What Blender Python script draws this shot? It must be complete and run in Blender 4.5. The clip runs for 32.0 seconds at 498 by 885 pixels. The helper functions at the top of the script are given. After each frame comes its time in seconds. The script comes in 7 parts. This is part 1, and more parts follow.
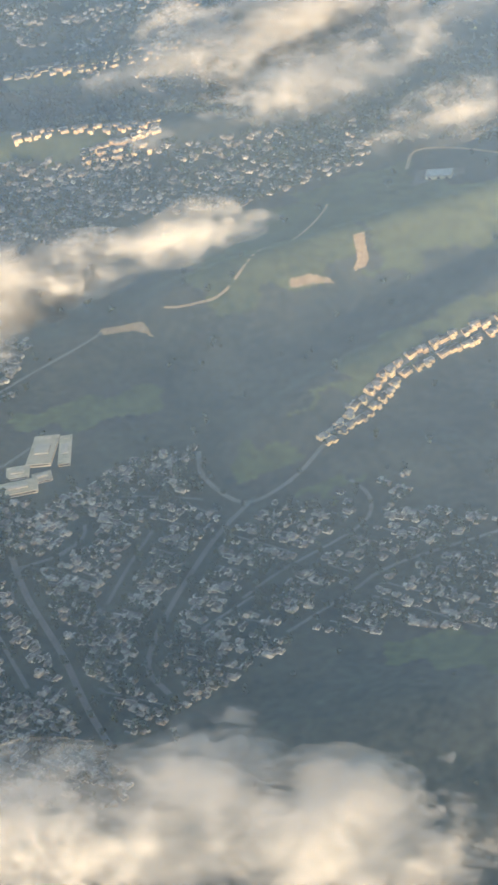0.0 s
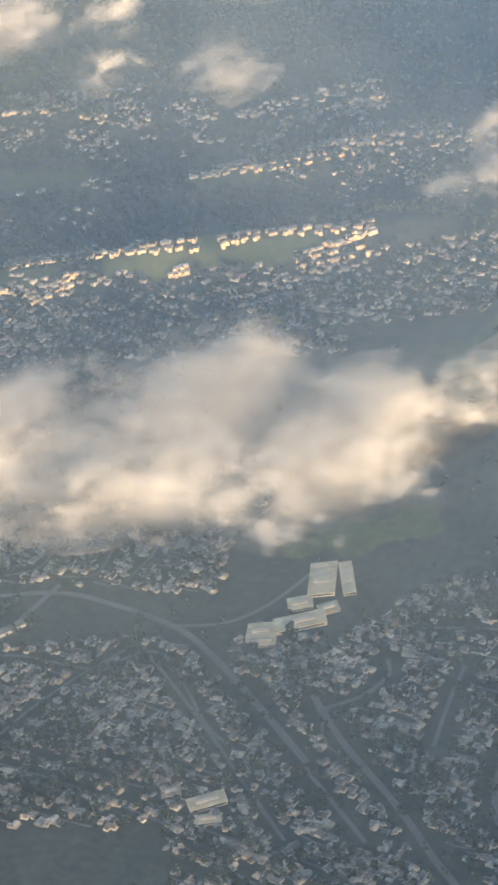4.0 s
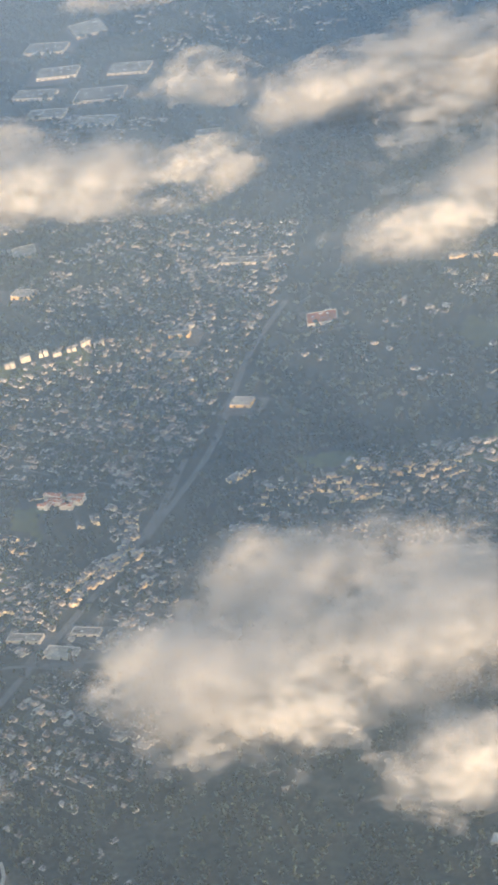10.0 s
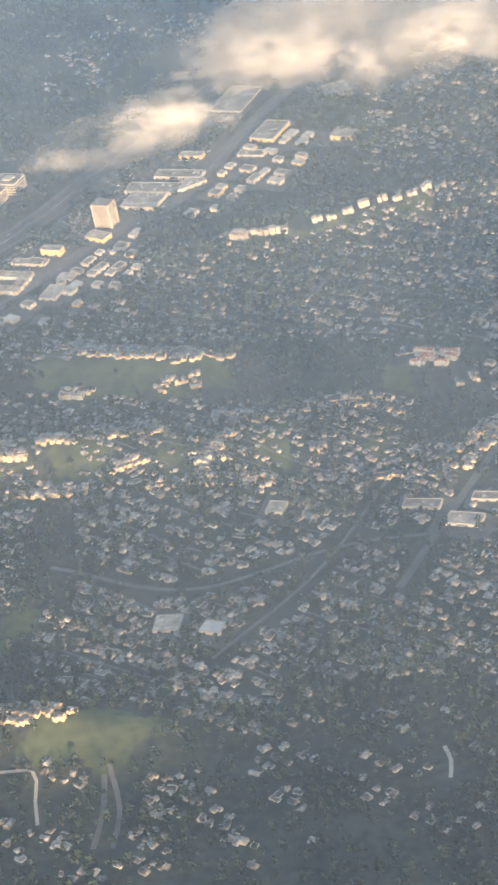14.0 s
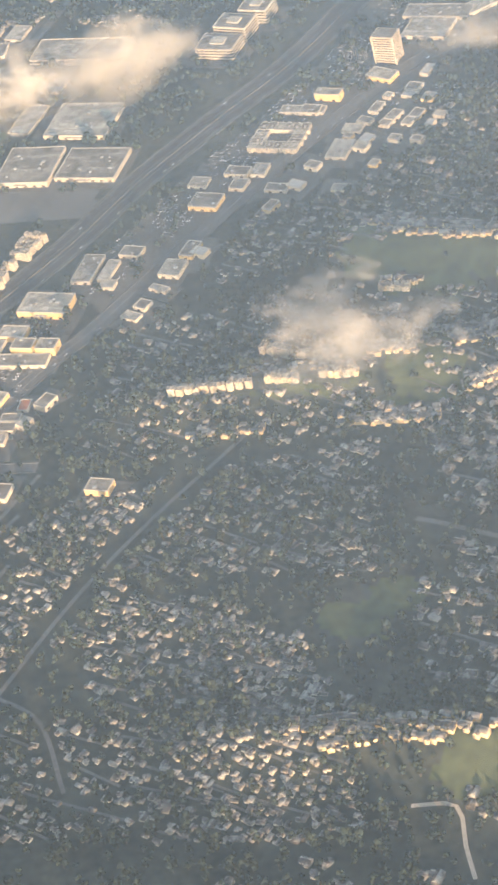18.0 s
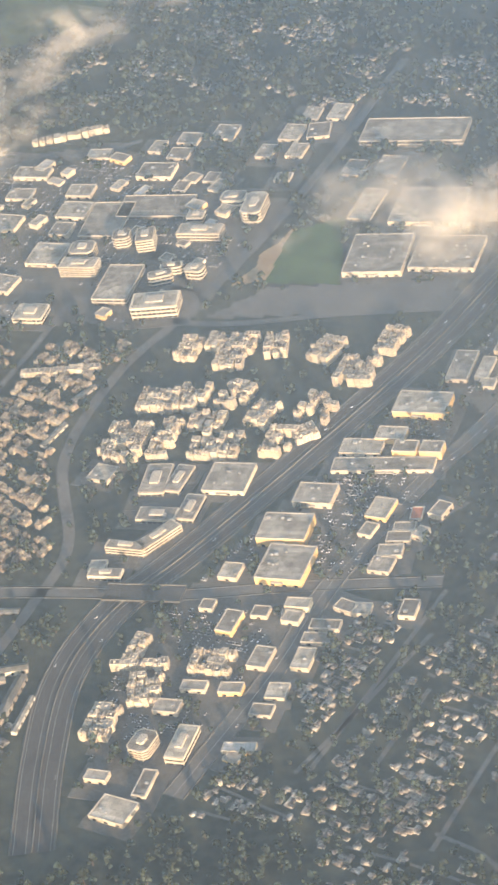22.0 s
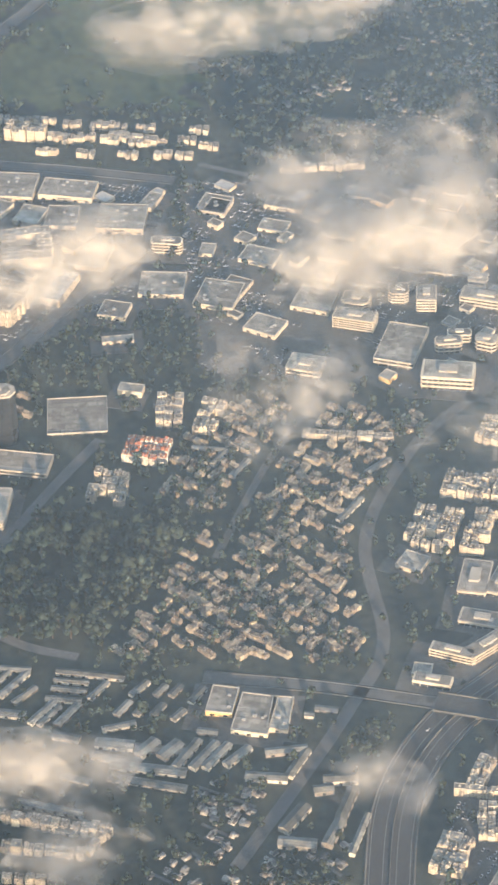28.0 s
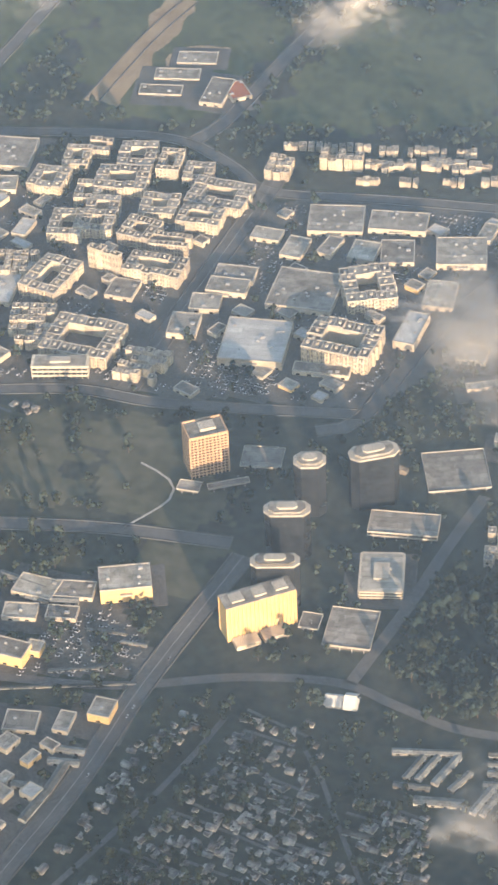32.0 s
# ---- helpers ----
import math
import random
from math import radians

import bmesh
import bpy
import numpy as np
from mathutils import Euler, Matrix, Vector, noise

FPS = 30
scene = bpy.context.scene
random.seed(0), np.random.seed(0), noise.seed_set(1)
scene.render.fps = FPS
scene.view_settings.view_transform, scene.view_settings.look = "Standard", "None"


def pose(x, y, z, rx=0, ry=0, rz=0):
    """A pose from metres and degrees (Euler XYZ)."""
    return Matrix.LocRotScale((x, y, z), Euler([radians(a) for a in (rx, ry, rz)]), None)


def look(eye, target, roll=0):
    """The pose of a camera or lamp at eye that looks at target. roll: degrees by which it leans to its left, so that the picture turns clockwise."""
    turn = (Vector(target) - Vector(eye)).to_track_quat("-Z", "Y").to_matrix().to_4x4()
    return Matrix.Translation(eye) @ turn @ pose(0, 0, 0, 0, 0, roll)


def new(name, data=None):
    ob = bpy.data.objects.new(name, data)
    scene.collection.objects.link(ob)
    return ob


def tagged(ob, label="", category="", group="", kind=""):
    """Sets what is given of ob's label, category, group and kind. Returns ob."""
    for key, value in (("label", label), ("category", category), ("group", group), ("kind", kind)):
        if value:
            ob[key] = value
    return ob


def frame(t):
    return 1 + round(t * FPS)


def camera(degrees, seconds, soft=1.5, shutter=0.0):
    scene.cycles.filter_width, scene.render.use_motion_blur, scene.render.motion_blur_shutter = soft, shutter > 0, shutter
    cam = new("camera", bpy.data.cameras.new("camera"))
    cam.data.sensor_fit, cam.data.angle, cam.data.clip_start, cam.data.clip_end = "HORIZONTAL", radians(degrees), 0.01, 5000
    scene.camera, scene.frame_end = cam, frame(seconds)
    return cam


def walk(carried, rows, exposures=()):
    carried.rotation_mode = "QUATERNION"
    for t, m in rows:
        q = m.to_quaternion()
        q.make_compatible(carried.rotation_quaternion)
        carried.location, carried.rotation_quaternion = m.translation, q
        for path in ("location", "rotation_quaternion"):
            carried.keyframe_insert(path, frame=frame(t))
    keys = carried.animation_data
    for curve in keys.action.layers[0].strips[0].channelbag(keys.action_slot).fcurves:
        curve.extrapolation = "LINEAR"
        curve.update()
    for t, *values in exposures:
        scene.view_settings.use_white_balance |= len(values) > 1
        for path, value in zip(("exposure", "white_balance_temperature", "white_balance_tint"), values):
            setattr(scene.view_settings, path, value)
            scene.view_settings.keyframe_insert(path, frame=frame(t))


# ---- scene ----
cam = camera(9.2598, 32.0, soft=2.8)


def aim(x, y, z, yaw, pitch, roll):
    """The camera at (x, y, z), turned yaw degrees to the left of north and pitch degrees up, leaning by roll."""
    a, p = radians(yaw), radians(pitch)
    return look((x, y, z), (x - math.sin(a) * math.cos(p), y + math.cos(a) * math.cos(p), z + math.sin(p)), roll)


# seconds, place, yaw, pitch, roll: a straight flight, with a drift towards the town about half way
FLIGHT = [
    (0, 35.31, -69.15, 294.63, 34.785, -30.965, -12.211),
    (0.5, 24.56, -69.46, 294.79, 34.481, -30.835, -12.088),
    (1, 13.86, -69.75, 294.94, 34.111, -30.739, -11.933),
    (1.5, 3.22, -70.05, 295.09, 33.690, -30.686, -11.890),
    (2, -7.38, -70.34, 295.25, 33.264, -30.673, -11.881),
    (2.5, -17.92, -70.63, 295.40, 32.842, -30.633, -11.847),
    (3, -28.41, -70.92, 295.55, 32.469, -30.457, -11.758),
    (3.5, -38.85, -71.20, 295.71, 32.100, -30.265, -11.656),
    (4, -49.24, -71.48, 295.86, 31.741, -30.056, -11.566),
    (4.5, -59.58, -71.75, 296.02, 31.396, -29.827, -11.512),
    (5, -69.87, -72.02, 296.17, 31.161, -29.431, -11.711),
    (5.5, -80.12, -72.28, 296.32, 30.820, -28.923, -11.853),
    (6, -90.32, -72.54, 296.48, 30.374, -28.328, -11.820),
    (6.5, -100.47, -72.79, 296.63, 29.960, -27.554, -11.833),
    (7, -110.58, -73.03, 296.78, 29.630, -27.004, -11.730),
    (7.5, -120.64, -73.27, 296.94, 29.483, -26.814, -11.733),
    (8, -130.66, -73.50, 297.09, 29.696, -26.890, -11.850),
    (8.5, -140.63, -73.72, 297.25, 29.950, -27.116, -11.882),
    (9, -150.56, -73.94, 297.40, 30.141, -27.378, -11.730),
    (9.5, -160.45, -74.15, 297.55, 30.500, -27.644, -11.610),
    (10, -170.30, -74.34, 297.71, 30.817, -27.941, -11.463),
    (10.5, -180.10, -74.53, 297.86, 31.135, -28.286, -11.444),
    (11, -189.87, -74.71, 298.02, 31.594, -28.664, -11.616),
    (11.5, -199.60, -74.88, 298.17, 31.927, -29.026, -11.838),
    (12, -209.29, -75.04, 298.32, 32.081, -29.333, -11.815),
    (12.5, -218.94, -75.19, 298.48, 32.217, -29.643, -11.933),
    (13, -228.55, -75.33, 298.63, 32.148, -29.983, -12.009),
    (13.5, -238.12, -75.46, 298.79, 31.927, -30.386, -11.968),
    (14, -247.66, -75.58, 298.94, 32.019, -31.069, -12.452),
    (14.2, -252.02, -74.55, 298.71, 32.070, -31.351, -12.670),
    (14.4, -257.45, -71.39, 297.92, 32.126, -31.638, -12.897),
    (14.7, -266.58, -64.72, 296.21, 32.217, -32.080, -13.246),
    (15, -275.69, -58.04, 294.50, 32.308, -32.537, -13.597),
    (15.2, -281.77, -53.58, 293.36, 32.366, -32.851, -13.827),
    (15.5, -290.86, -46.89, 291.65, 32.444, -33.337, -14.157),
    (15.8, -299.95, -40.20, 289.93, 32.497, -34.021, -14.462),
    (16, -306.00, -35.73, 288.79, 32.514, -34.518, -14.620),
    (16.2, -312.04, -31.27, 287.65, 32.495, -34.959, -14.707),
    (16.5, -321.10, -24.56, 285.94, 32.484, -35.564, -14.792),
    (16.8, -330.14, -17.85, 284.23, 32.639, -36.080, -14.951),
    (17, -336.17, -13.37, 283.09, 32.737, -36.343, -15.029),
    (17.1, -339.17, -11.15, 282.52, 32.758, -36.437, -15.041),
    (17.3, -344.53, -7.95, 281.73, 32.773, -36.564, -15.031),
    (17.5, -348.80, -6.89, 281.50, 32.756, -36.629, -14.989),
    (18, -358.07, -6.90, 281.65, 32.581, -36.554, -14.773),
    (18.5, -367.32, -6.90, 281.81, 32.483, -36.387, -14.638),
    (19, -376.53, -6.88, 281.96, 32.519, -36.195, -14.682),
    (19.5, -385.72, -6.85, 282.12, 32.450, -36.109, -14.558),
    (20, -394.87, -6.80, 282.27, 32.419, -36.038, -14.621),
    (20.5, -404.01, -6.74, 282.43, 32.383, -35.996, -14.667),
    (21, -413.11, -6.66, 282.58, 32.148, -35.989, -14.409),
    (21.5, -422.19, -6.56, 282.74, 31.900, -35.901, -14.071),
    (22, -431.24, -6.44, 282.89, 31.608, -35.712, -13.712),
    (22.5, -440.27, -6.31, 283.04, 31.090, -35.520, -13.116),
    (23, -449.27, -6.16, 283.20, 30.333, -35.229, -12.110),
    (23.5, -458.25, -5.99, 283.35, 29.194, -34.937, -10.495),
    (24, -467.21, -5.81, 283.51, 27.816, -34.794, -8.336),
    (24.5, -476.15, -5.60, 283.66, 26.366, -34.788, -5.932),
    (25, -485.06, -5.37, 283.82, 25.735, -35.103, -4.752),
    (25.5, -493.95, -5.13, 283.97, 25.210, -35.460, -3.727),
    (26, -502.83, -4.87, 284.13, 24.756, -35.843, -2.816),
    (26.5, -511.68, -4.58, 284.28, 24.341, -36.232, -1.978),
    (27, -520.52, -4.27, 284.44, 24.329, -36.720, -1.854),
    (27.5, -529.34, -3.95, 284.59, 24.359, -37.136, -1.933),
    (28, -538.14, -3.60, 284.75, 24.340, -37.460, -2.081),
    (28.5, -546.92, -3.23, 284.90, 24.078, -37.701, -1.997),
    (29, -555.69, -2.84, 285.05, 23.875, -37.835, -2.140),
    (29.5, -564.44, -2.42, 285.21, 23.731, -37.972, -2.274),
    (30, -573.18, -1.99, 285.36, 23.515, -38.144, -2.126),
    (30.5, -581.90, -1.52, 285.52, 23.416, -38.277, -2.258),
    (31, -590.62, -1.04, 285.67, 23.428, -38.439, -2.563),
    (31.5, -599.31, -0.53, 285.83, 23.362, -38.601, -2.653),
    (32, -608.00, 0.00, 285.98, 23.390, -38.657, -2.846),
]
walk(cam, [(t, aim(*row)) for t, *row in FLIGHT], [(0.0, 1.52, 6700, 7), (4.0, 1.52, 6930, 11), (9.0, 1.45, 6750, 11), (13.0, 1.63, 6950, 13), (16.0, 1.7, 7250, 14), (19.0, 1.69, 7430, 14), (26.0, 1.5, 6880, 11), (32.0, 1.42, 6730, 12)])

# ---- daylight: low warm sun from behind the aircraft, pale winter sky ----
SUN_FROM = (0.62, -0.75, 0.20)          # towards the sun
world = bpy.data.worlds.new("sky")
scene.world = world
world.use_nodes = True
sky = world.node_tree.nodes.new("ShaderNodeTexSky")
sky.sky_type, sky.sun_disc = "NISHITA", False
sky.sun_elevation = math.atan2(SUN_FROM[2], math.hypot(SUN_FROM[0], SUN_FROM[1]))
sky.sun_rotation = math.atan2(SUN_FROM[0], SUN_FROM[1])
sky.altitude, sky.air_density, sky.dust_density = 300, 1.2, 1.5
world.node_tree.links.new(sky.outputs[0], world.node_tree.nodes["Background"].inputs[0])
world.node_tree.nodes["Background"].inputs[1].default_value = 0.15
sun = new("sun", bpy.data.lights.new("sun", "SUN"))
sun.data.energy, sun.data.angle, sun.data.color = 4.7, radians(0.6), (1.0, 0.73, 0.48)
sun.matrix_world = look(SUN_FROM, (0, 0, 0))
scene.cycles.transparent_max_bounces = 32


# ---- materials ----
def material(name, one, two, fine=4.0, coarse=0.15, rough=0.85, bump=0.3, metal=0.0, vary="", spread=0.25):
    """A procedural surface: two colours mixed by grain and by larger patches, with a fine relief. vary: 'object' or 'island' changes the tone from piece to piece."""
    m = bpy.data.materials.new(name)
    m.use_nodes = True
    n, links = m.node_tree.nodes, m.node_tree.links
    b = n["Principled BSDF"]
    geo = n.new("ShaderNodeNewGeometry")
    grain, patch = n.new("ShaderNodeTexNoise"), n.new("ShaderNodeTexNoise")
    grain.inputs["Scale"].default_value, grain.inputs["Detail"].default_value = fine, 4
    patch.inputs["Scale"].default_value, patch.inputs["Detail"].default_value = coarse, 3
    links.new(geo.outputs["Position"], grain.inputs["Vector"])
    links.new(geo.outputs["Position"], patch.inputs["Vector"])
    add = n.new("ShaderNodeMath")
    add.operation = "ADD"
    links.new(grain.outputs["Fac"], add.inputs[0])
    links.new(patch.outputs["Fac"], add.inputs[1])
    ramp = n.new("ShaderNodeMapRange")
    ramp.inputs["From Min"].default_value, ramp.inputs["From Max"].default_value = 0.75, 1.25
    links.new(add.outputs[0], ramp.inputs["Value"])
    mix = n.new("ShaderNodeMix")
    mix.data_type = "RGBA"
    mix.inputs["A"].default_value, mix.inputs["B"].default_value = (*one, 1), (*two, 1)
    links.new(ramp.outputs["Result"], mix.inputs["Factor"])
    colour = mix.outputs["Result"]
    if vary:
        src = n.new("ShaderNodeObjectInfo").outputs["Random"] if vary == "object" else geo.outputs["Random Per Island"]
        tone = n.new("ShaderNodeMapRange")
        tone.inputs["To Min"].default_value, tone.inputs["To Max"].default_value = max(0.45, 1 - spread), 1 + spread
        links.new(src, tone.inputs["Value"])
        hue = n.new("ShaderNodeHueSaturation")
        shift = n.new("ShaderNodeMapRange")
        shift.inputs["To Min"].default_value, shift.inputs["To Max"].default_value = 0.5 - 0.05 * spread, 0.5 + 0.05 * spread
        links.new(src, shift.inputs["Value"])
        links.new(shift.outputs["Result"], hue.inputs["Hue"])
        links.new(tone.outputs["Result"], hue.inputs["Value"])
        links.new(colour, hue.inputs["Color"])
        colour = hue.outputs["Color"]
    links.new(colour, b.inputs["Base Color"])
    b.inputs["Roughness"].default_value, b.inputs["Metallic"].default_value = rough, metal
    b.inputs["Specular IOR Level"].default_value = 0.3
    if bump:
        bp = n.new("ShaderNodeBump")
        bp.inputs["Strength"].default_value, bp.inputs["Distance"].default_value = bump, 0.1
        links.new(grain.outputs["Fac"], bp.inputs["Height"])
        links.new(bp.outputs["Normal"], b.inputs["Normal"])
    return m


def panelled(m, wide, deep, low, high):
    """Lays seams and panels of slightly different tone over a roof material, square to the building."""
    n, links = m.node_tree.nodes, m.node_tree.links
    at, sheets, hue = n.new("ShaderNodeTexCoord"), n.new("ShaderNodeTexBrick"), n.new("ShaderNodeMix")
    sheets.inputs["Scale"].default_value = 1.0
    sheets.inputs["Brick Width"].default_value, sheets.inputs["Row Height"].default_value = wide, deep
    sheets.inputs["Mortar Size"].default_value = 0.03
    sheets.inputs["Color1"].default_value, sheets.inputs["Color2"].default_value = (low, low, low, 1), (high, high, high, 1)
    sheets.inputs["Mortar"].default_value = (low * 0.7, low * 0.7, low * 0.7, 1)
    sheets.offset = 0.35
    links.new(at.outputs["Object"], sheets.inputs["Vector"])
    hue.data_type, hue.blend_type = "RGBA", "MULTIPLY"
    hue.inputs["Factor"].default_value = 1.0
    base = n["Principled BSDF"].inputs["Base Color"]
    links.new(base.links[0].from_socket, hue.inputs["A"])
    links.new(sheets.outputs["Color"], hue.inputs["B"])
    links.new(hue.outputs["Result"], base)
    return m


M = {
    "ground": material("suburban_ground", (0.020, 0.029, 0.027), (0.058, 0.066, 0.055), 0.6, 0.08),
    "meadow": material("grassland", (0.036, 0.053, 0.028), (0.088, 0.102, 0.052), 0.5, 0.09),
    "lawn": material("mown_lawn", (0.035, 0.070, 0.025), (0.060, 0.100, 0.035), 2.0, 0.2),
    "parkland": material("winter_parkland", (0.048, 0.056, 0.038), (0.105, 0.102, 0.074), 0.5, 0.08),
    "dirt": material("bare_earth", (0.22, 0.16, 0.10), (0.34, 0.26, 0.17), 1.5, 0.2),
    "asphalt": material("parking_asphalt", (0.068, 0.069, 0.069), (0.128, 0.126, 0.121), 2.0, 0.2),
    "street": material("street_asphalt", (0.085, 0.087, 0.091), (0.135, 0.134, 0.132), 2.0, 0.2),
    "freeway": material("freeway_concrete", (0.044, 0.046, 0.049), (0.072, 0.073, 0.074), 2.0, 0.1),
    "drive": material("concrete_drive", (0.28, 0.26, 0.23), (0.4, 0.37, 0.33), 2.0, 0.2),
    "kerb": material("pavement_concrete", (0.08, 0.08, 0.078), (0.13, 0.128, 0.122), 3.0, 0.3),
    "paint": material("road_paint", (0.20, 0.20, 0.195), (0.34, 0.34, 0.33), 5.0, 0.5, bump=0),
    "deck": material("grey_roof_membrane", (0.20, 0.19, 0.172), (0.38, 0.362, 0.33), 0.9, 0.25, vary="object", spread=0.38),
    "tan_roof": material("tan_roof_gravel", (0.34, 0.30, 0.23), (0.48, 0.43, 0.34), 1.0, 0.3, vary="object", spread=0.2),
    # Darker than the deck roofs: the sheds' shade is put into this colour.
    "shed_roof": material("shade_toned_roof", (0.12, 0.124, 0.12), (0.235, 0.24, 0.23), 0.9, 0.25, vary="object", spread=0.4),
    "deck_white": material("white_roof_membrane", (0.40, 0.41, 0.41), (0.54, 0.55, 0.55), 1.5, 0.25),
    "deck_red": material("red_tile_roof", (0.30, 0.11, 0.07), (0.42, 0.18, 0.11), 3.0, 0.4),
    "cream": material("cream_stucco", (0.42, 0.36, 0.28), (0.57, 0.51, 0.42), 2.0, 0.3, vary="object", spread=0.18),
    "gold": material("ochre_stucco", (0.60, 0.41, 0.19), (0.72, 0.51, 0.26), 2.0, 0.3),
    "white": material("white_plaster", (0.56, 0.53, 0.48), (0.70, 0.67, 0.61), 2.0, 0.3),
    "brown": material("brown_precast", (0.42, 0.28, 0.18), (0.52, 0.36, 0.24), 2.0, 0.3),
    "trim": material("pale_parapet", (0.32, 0.30, 0.265), (0.46, 0.43, 0.38), 3.0, 0.4),
    "pane": material("dark_window_glass", (0.015, 0.02, 0.028), (0.035, 0.042, 0.05), 1.0, 0.3, rough=0.15, bump=0),
    "dull_pane": material("hazy_window_glass", (0.17, 0.155, 0.14), (0.26, 0.24, 0.21), 1.0, 0.3, rough=0.35, bump=0),
    "tint": material("bronze_curtain_glass", (0.012, 0.014, 0.018), (0.03, 0.034, 0.04), 0.8, 0.2, rough=0.2, bump=0),
    "steel": material("galvanised_steel", (0.35, 0.35, 0.35), (0.5, 0.5, 0.5), 4.0, 0.5, rough=0.45, metal=0.6),
    "shingle": material("house_shingles", (0.075, 0.074, 0.075), (0.225, 0.215, 0.205), 1.2, 0.3, vary="island", spread=1.0),
    "shingle_one": material("house_shingles_single", (0.075, 0.074, 0.075), (0.225, 0.215, 0.205), 1.2, 0.3, vary="object", spread=1.0),
    "stucco": material("house_stucco", (0.19, 0.17, 0.15), (0.46, 0.42, 0.37), 1.2, 0.3, vary="island", spread=0.55),
    "stucco_one": material("house_stucco_single", (0.17, 0.16, 0.145), (0.44, 0.41, 0.37), 3.0, 0.3, vary="object", spread=0.55),
    # Golden sunlight on the crests, put into the wall colour of these houses.
    "ochre": material("sun_tinted_stucco", (0.52, 0.38, 0.22), (0.72, 0.57, 0.38), 1.2, 0.3, vary="island", spread=0.25),
    "sun_tinted_one": material("sun_tinted_stucco_single", (0.52, 0.38, 0.22), (0.72, 0.57, 0.38), 3.0, 0.3, vary="object", spread=0.25),
    "leaf": material("foliage", (0.013, 0.025, 0.022), (0.032, 0.044, 0.036), 0.5, 0.05, rough=0.95, bump=0, vary="island", spread=0.5),
    "terrace_wall": material("brown_shingle_wall", (0.21, 0.175, 0.14), (0.38, 0.325, 0.26), 1.5, 0.3, vary="object", spread=0.4),
    "terrace_roof": material("brown_shake_roof", (0.095, 0.086, 0.076), (0.25, 0.228, 0.20), 1.5, 0.3, vary="object", spread=0.6),
    "leaf_one": material("park_foliage", (0.009, 0.020, 0.018), (0.022, 0.033, 0.029), 0.5, 0.05, rough=0.95, bump=0, vary="object", spread=0.4),
    "bark": material("bark", (0.06, 0.045, 0.035), (0.11, 0.085, 0.065), 6.0, 0.5),
    "car_many": material("many_car_paints", (0.20, 0.20, 0.21), (0.42, 0.42, 0.43), 1.0, 0.2, rough=0.3, bump=0, vary="island", spread=0.95),
    "car": material("car_paint", (0.25, 0.25, 0.26), (0.40, 0.40, 0.41), 1.0, 0.2, rough=0.3, bump=0, vary="object", spread=0.9),
}

panelled(M["deck"], 1.9, 1.1, 0.72, 1.08)
panelled(M["tan_roof"], 1.4, 0.9, 0.78, 1.05)
panelled(M["shed_roof"], 0.9, 0.35, 0.75, 1.05)
panelled(M["deck_white"], 2.4, 1.3, 0.82, 1.05)

# ---- terrain ----
RIDGES = [
    (-251.8, 405.4, -135.8, 40.7, 11.0, 7.5),
    (-225.8, 374.3, -112.2, 36.8, 9.0, 5.5),
    (-169.2, 270.5, 28.9, 11.8, 12.0, 4.0),
    (-212.4, 336.0, 0.2, 9.2, 7.0, 2.5),
    (-382.1, 421.0, 18.3, 19.4, 9.0, 3.2),
    (-341.0, 437.8, 22.3, 24.8, 10.0, 4.5),
    (-357.1, 474.8, 35.4, 25.7, 9.0, 3.2),
    (-431.5, 490.0, 12.4, 18.7, 14.0, 3.0),
    (-424.0, 398.9, 2.6, 16.2, 8.0, 2.4),
    (-528.1, 428.5, 34.3, 24.1, 8.0, 3.0),
    (-547.7, 364.9, 8.7, 20.4, 8.0, 3.0),
    (-485.7, 373.0, 17.0, 7.3, 8.0, 2.5),
    (-527.3, 339.2, 12.2, 22.5, 8.0, 2.0),
    (-495.9, 255.1, 12.4, 7.6, 9.0, 3.5),
    (-520.3, 253.5, 13.5, 16.8, 7.0, 2.5),
    (-563.7, 326.4, 23.3, 17.6, 6.0, 2.6),
]


def height(x, y):
    """Height of the rolling ground at x, y (numbers or arrays)."""
    z = 0.0 * x
    for cx, cy, a, run, wide, tall in RIDGES:
        c, s = math.cos(radians(a)), math.sin(radians(a))
        u, v = (x - cx) * c + (y - cy) * s, (y - cy) * c - (x - cx) * s
        e = np.maximum(np.abs(u) - run * 0.7, 0) / (run * 0.45 + wide)
        z = z + tall * np.exp(-e * e - (v / wide) ** 2)
    return z


# ---- mesh helpers ----
def mesh_of(name, verts, tris, mats, index=None):
    """A mesh from arrays of vertices and triangles."""
    me = bpy.data.meshes.new(name)
    verts, tris = np.asarray(verts, float), np.asarray(tris, int)
    me.vertices.add(len(verts))
    me.vertices.foreach_set("co", verts.ravel())
    me.loops.add(tris.size)
    me.loops.foreach_set("vertex_index", tris.ravel())
    me.polygons.add(len(tris))
    me.polygons.foreach_set("loop_start", np.arange(0, tris.size, 3))
    me.polygons.foreach_set("loop_total", np.full(len(tris), 3))
    for m in mats:
        me.materials.append(m)
    if index is not None:
        me.polygons.foreach_set("material_index", np.asarray(index, int))
    me.update(calc_edges=True)
    return me


def box(bm, x0, x1, y0, y1, z0, z1, slot=0):
    """One closed cuboid in a bmesh."""
    v = [bm.verts.new(p) for p in ((x0, y0, z0), (x1, y0, z0), (x1, y1, z0), (x0, y1, z0), (x0, y0, z1), (x1, y0, z1), (x1, y1, z1), (x0, y1, z1))]
    for q in ((3, 2, 1, 0), (4, 5, 6, 7), (0, 1, 5, 4), (1, 2, 6, 5), (2, 3, 7, 6), (3, 0, 4, 7)):
        bm.faces.new([v[i] for i in q]).material_index = slot


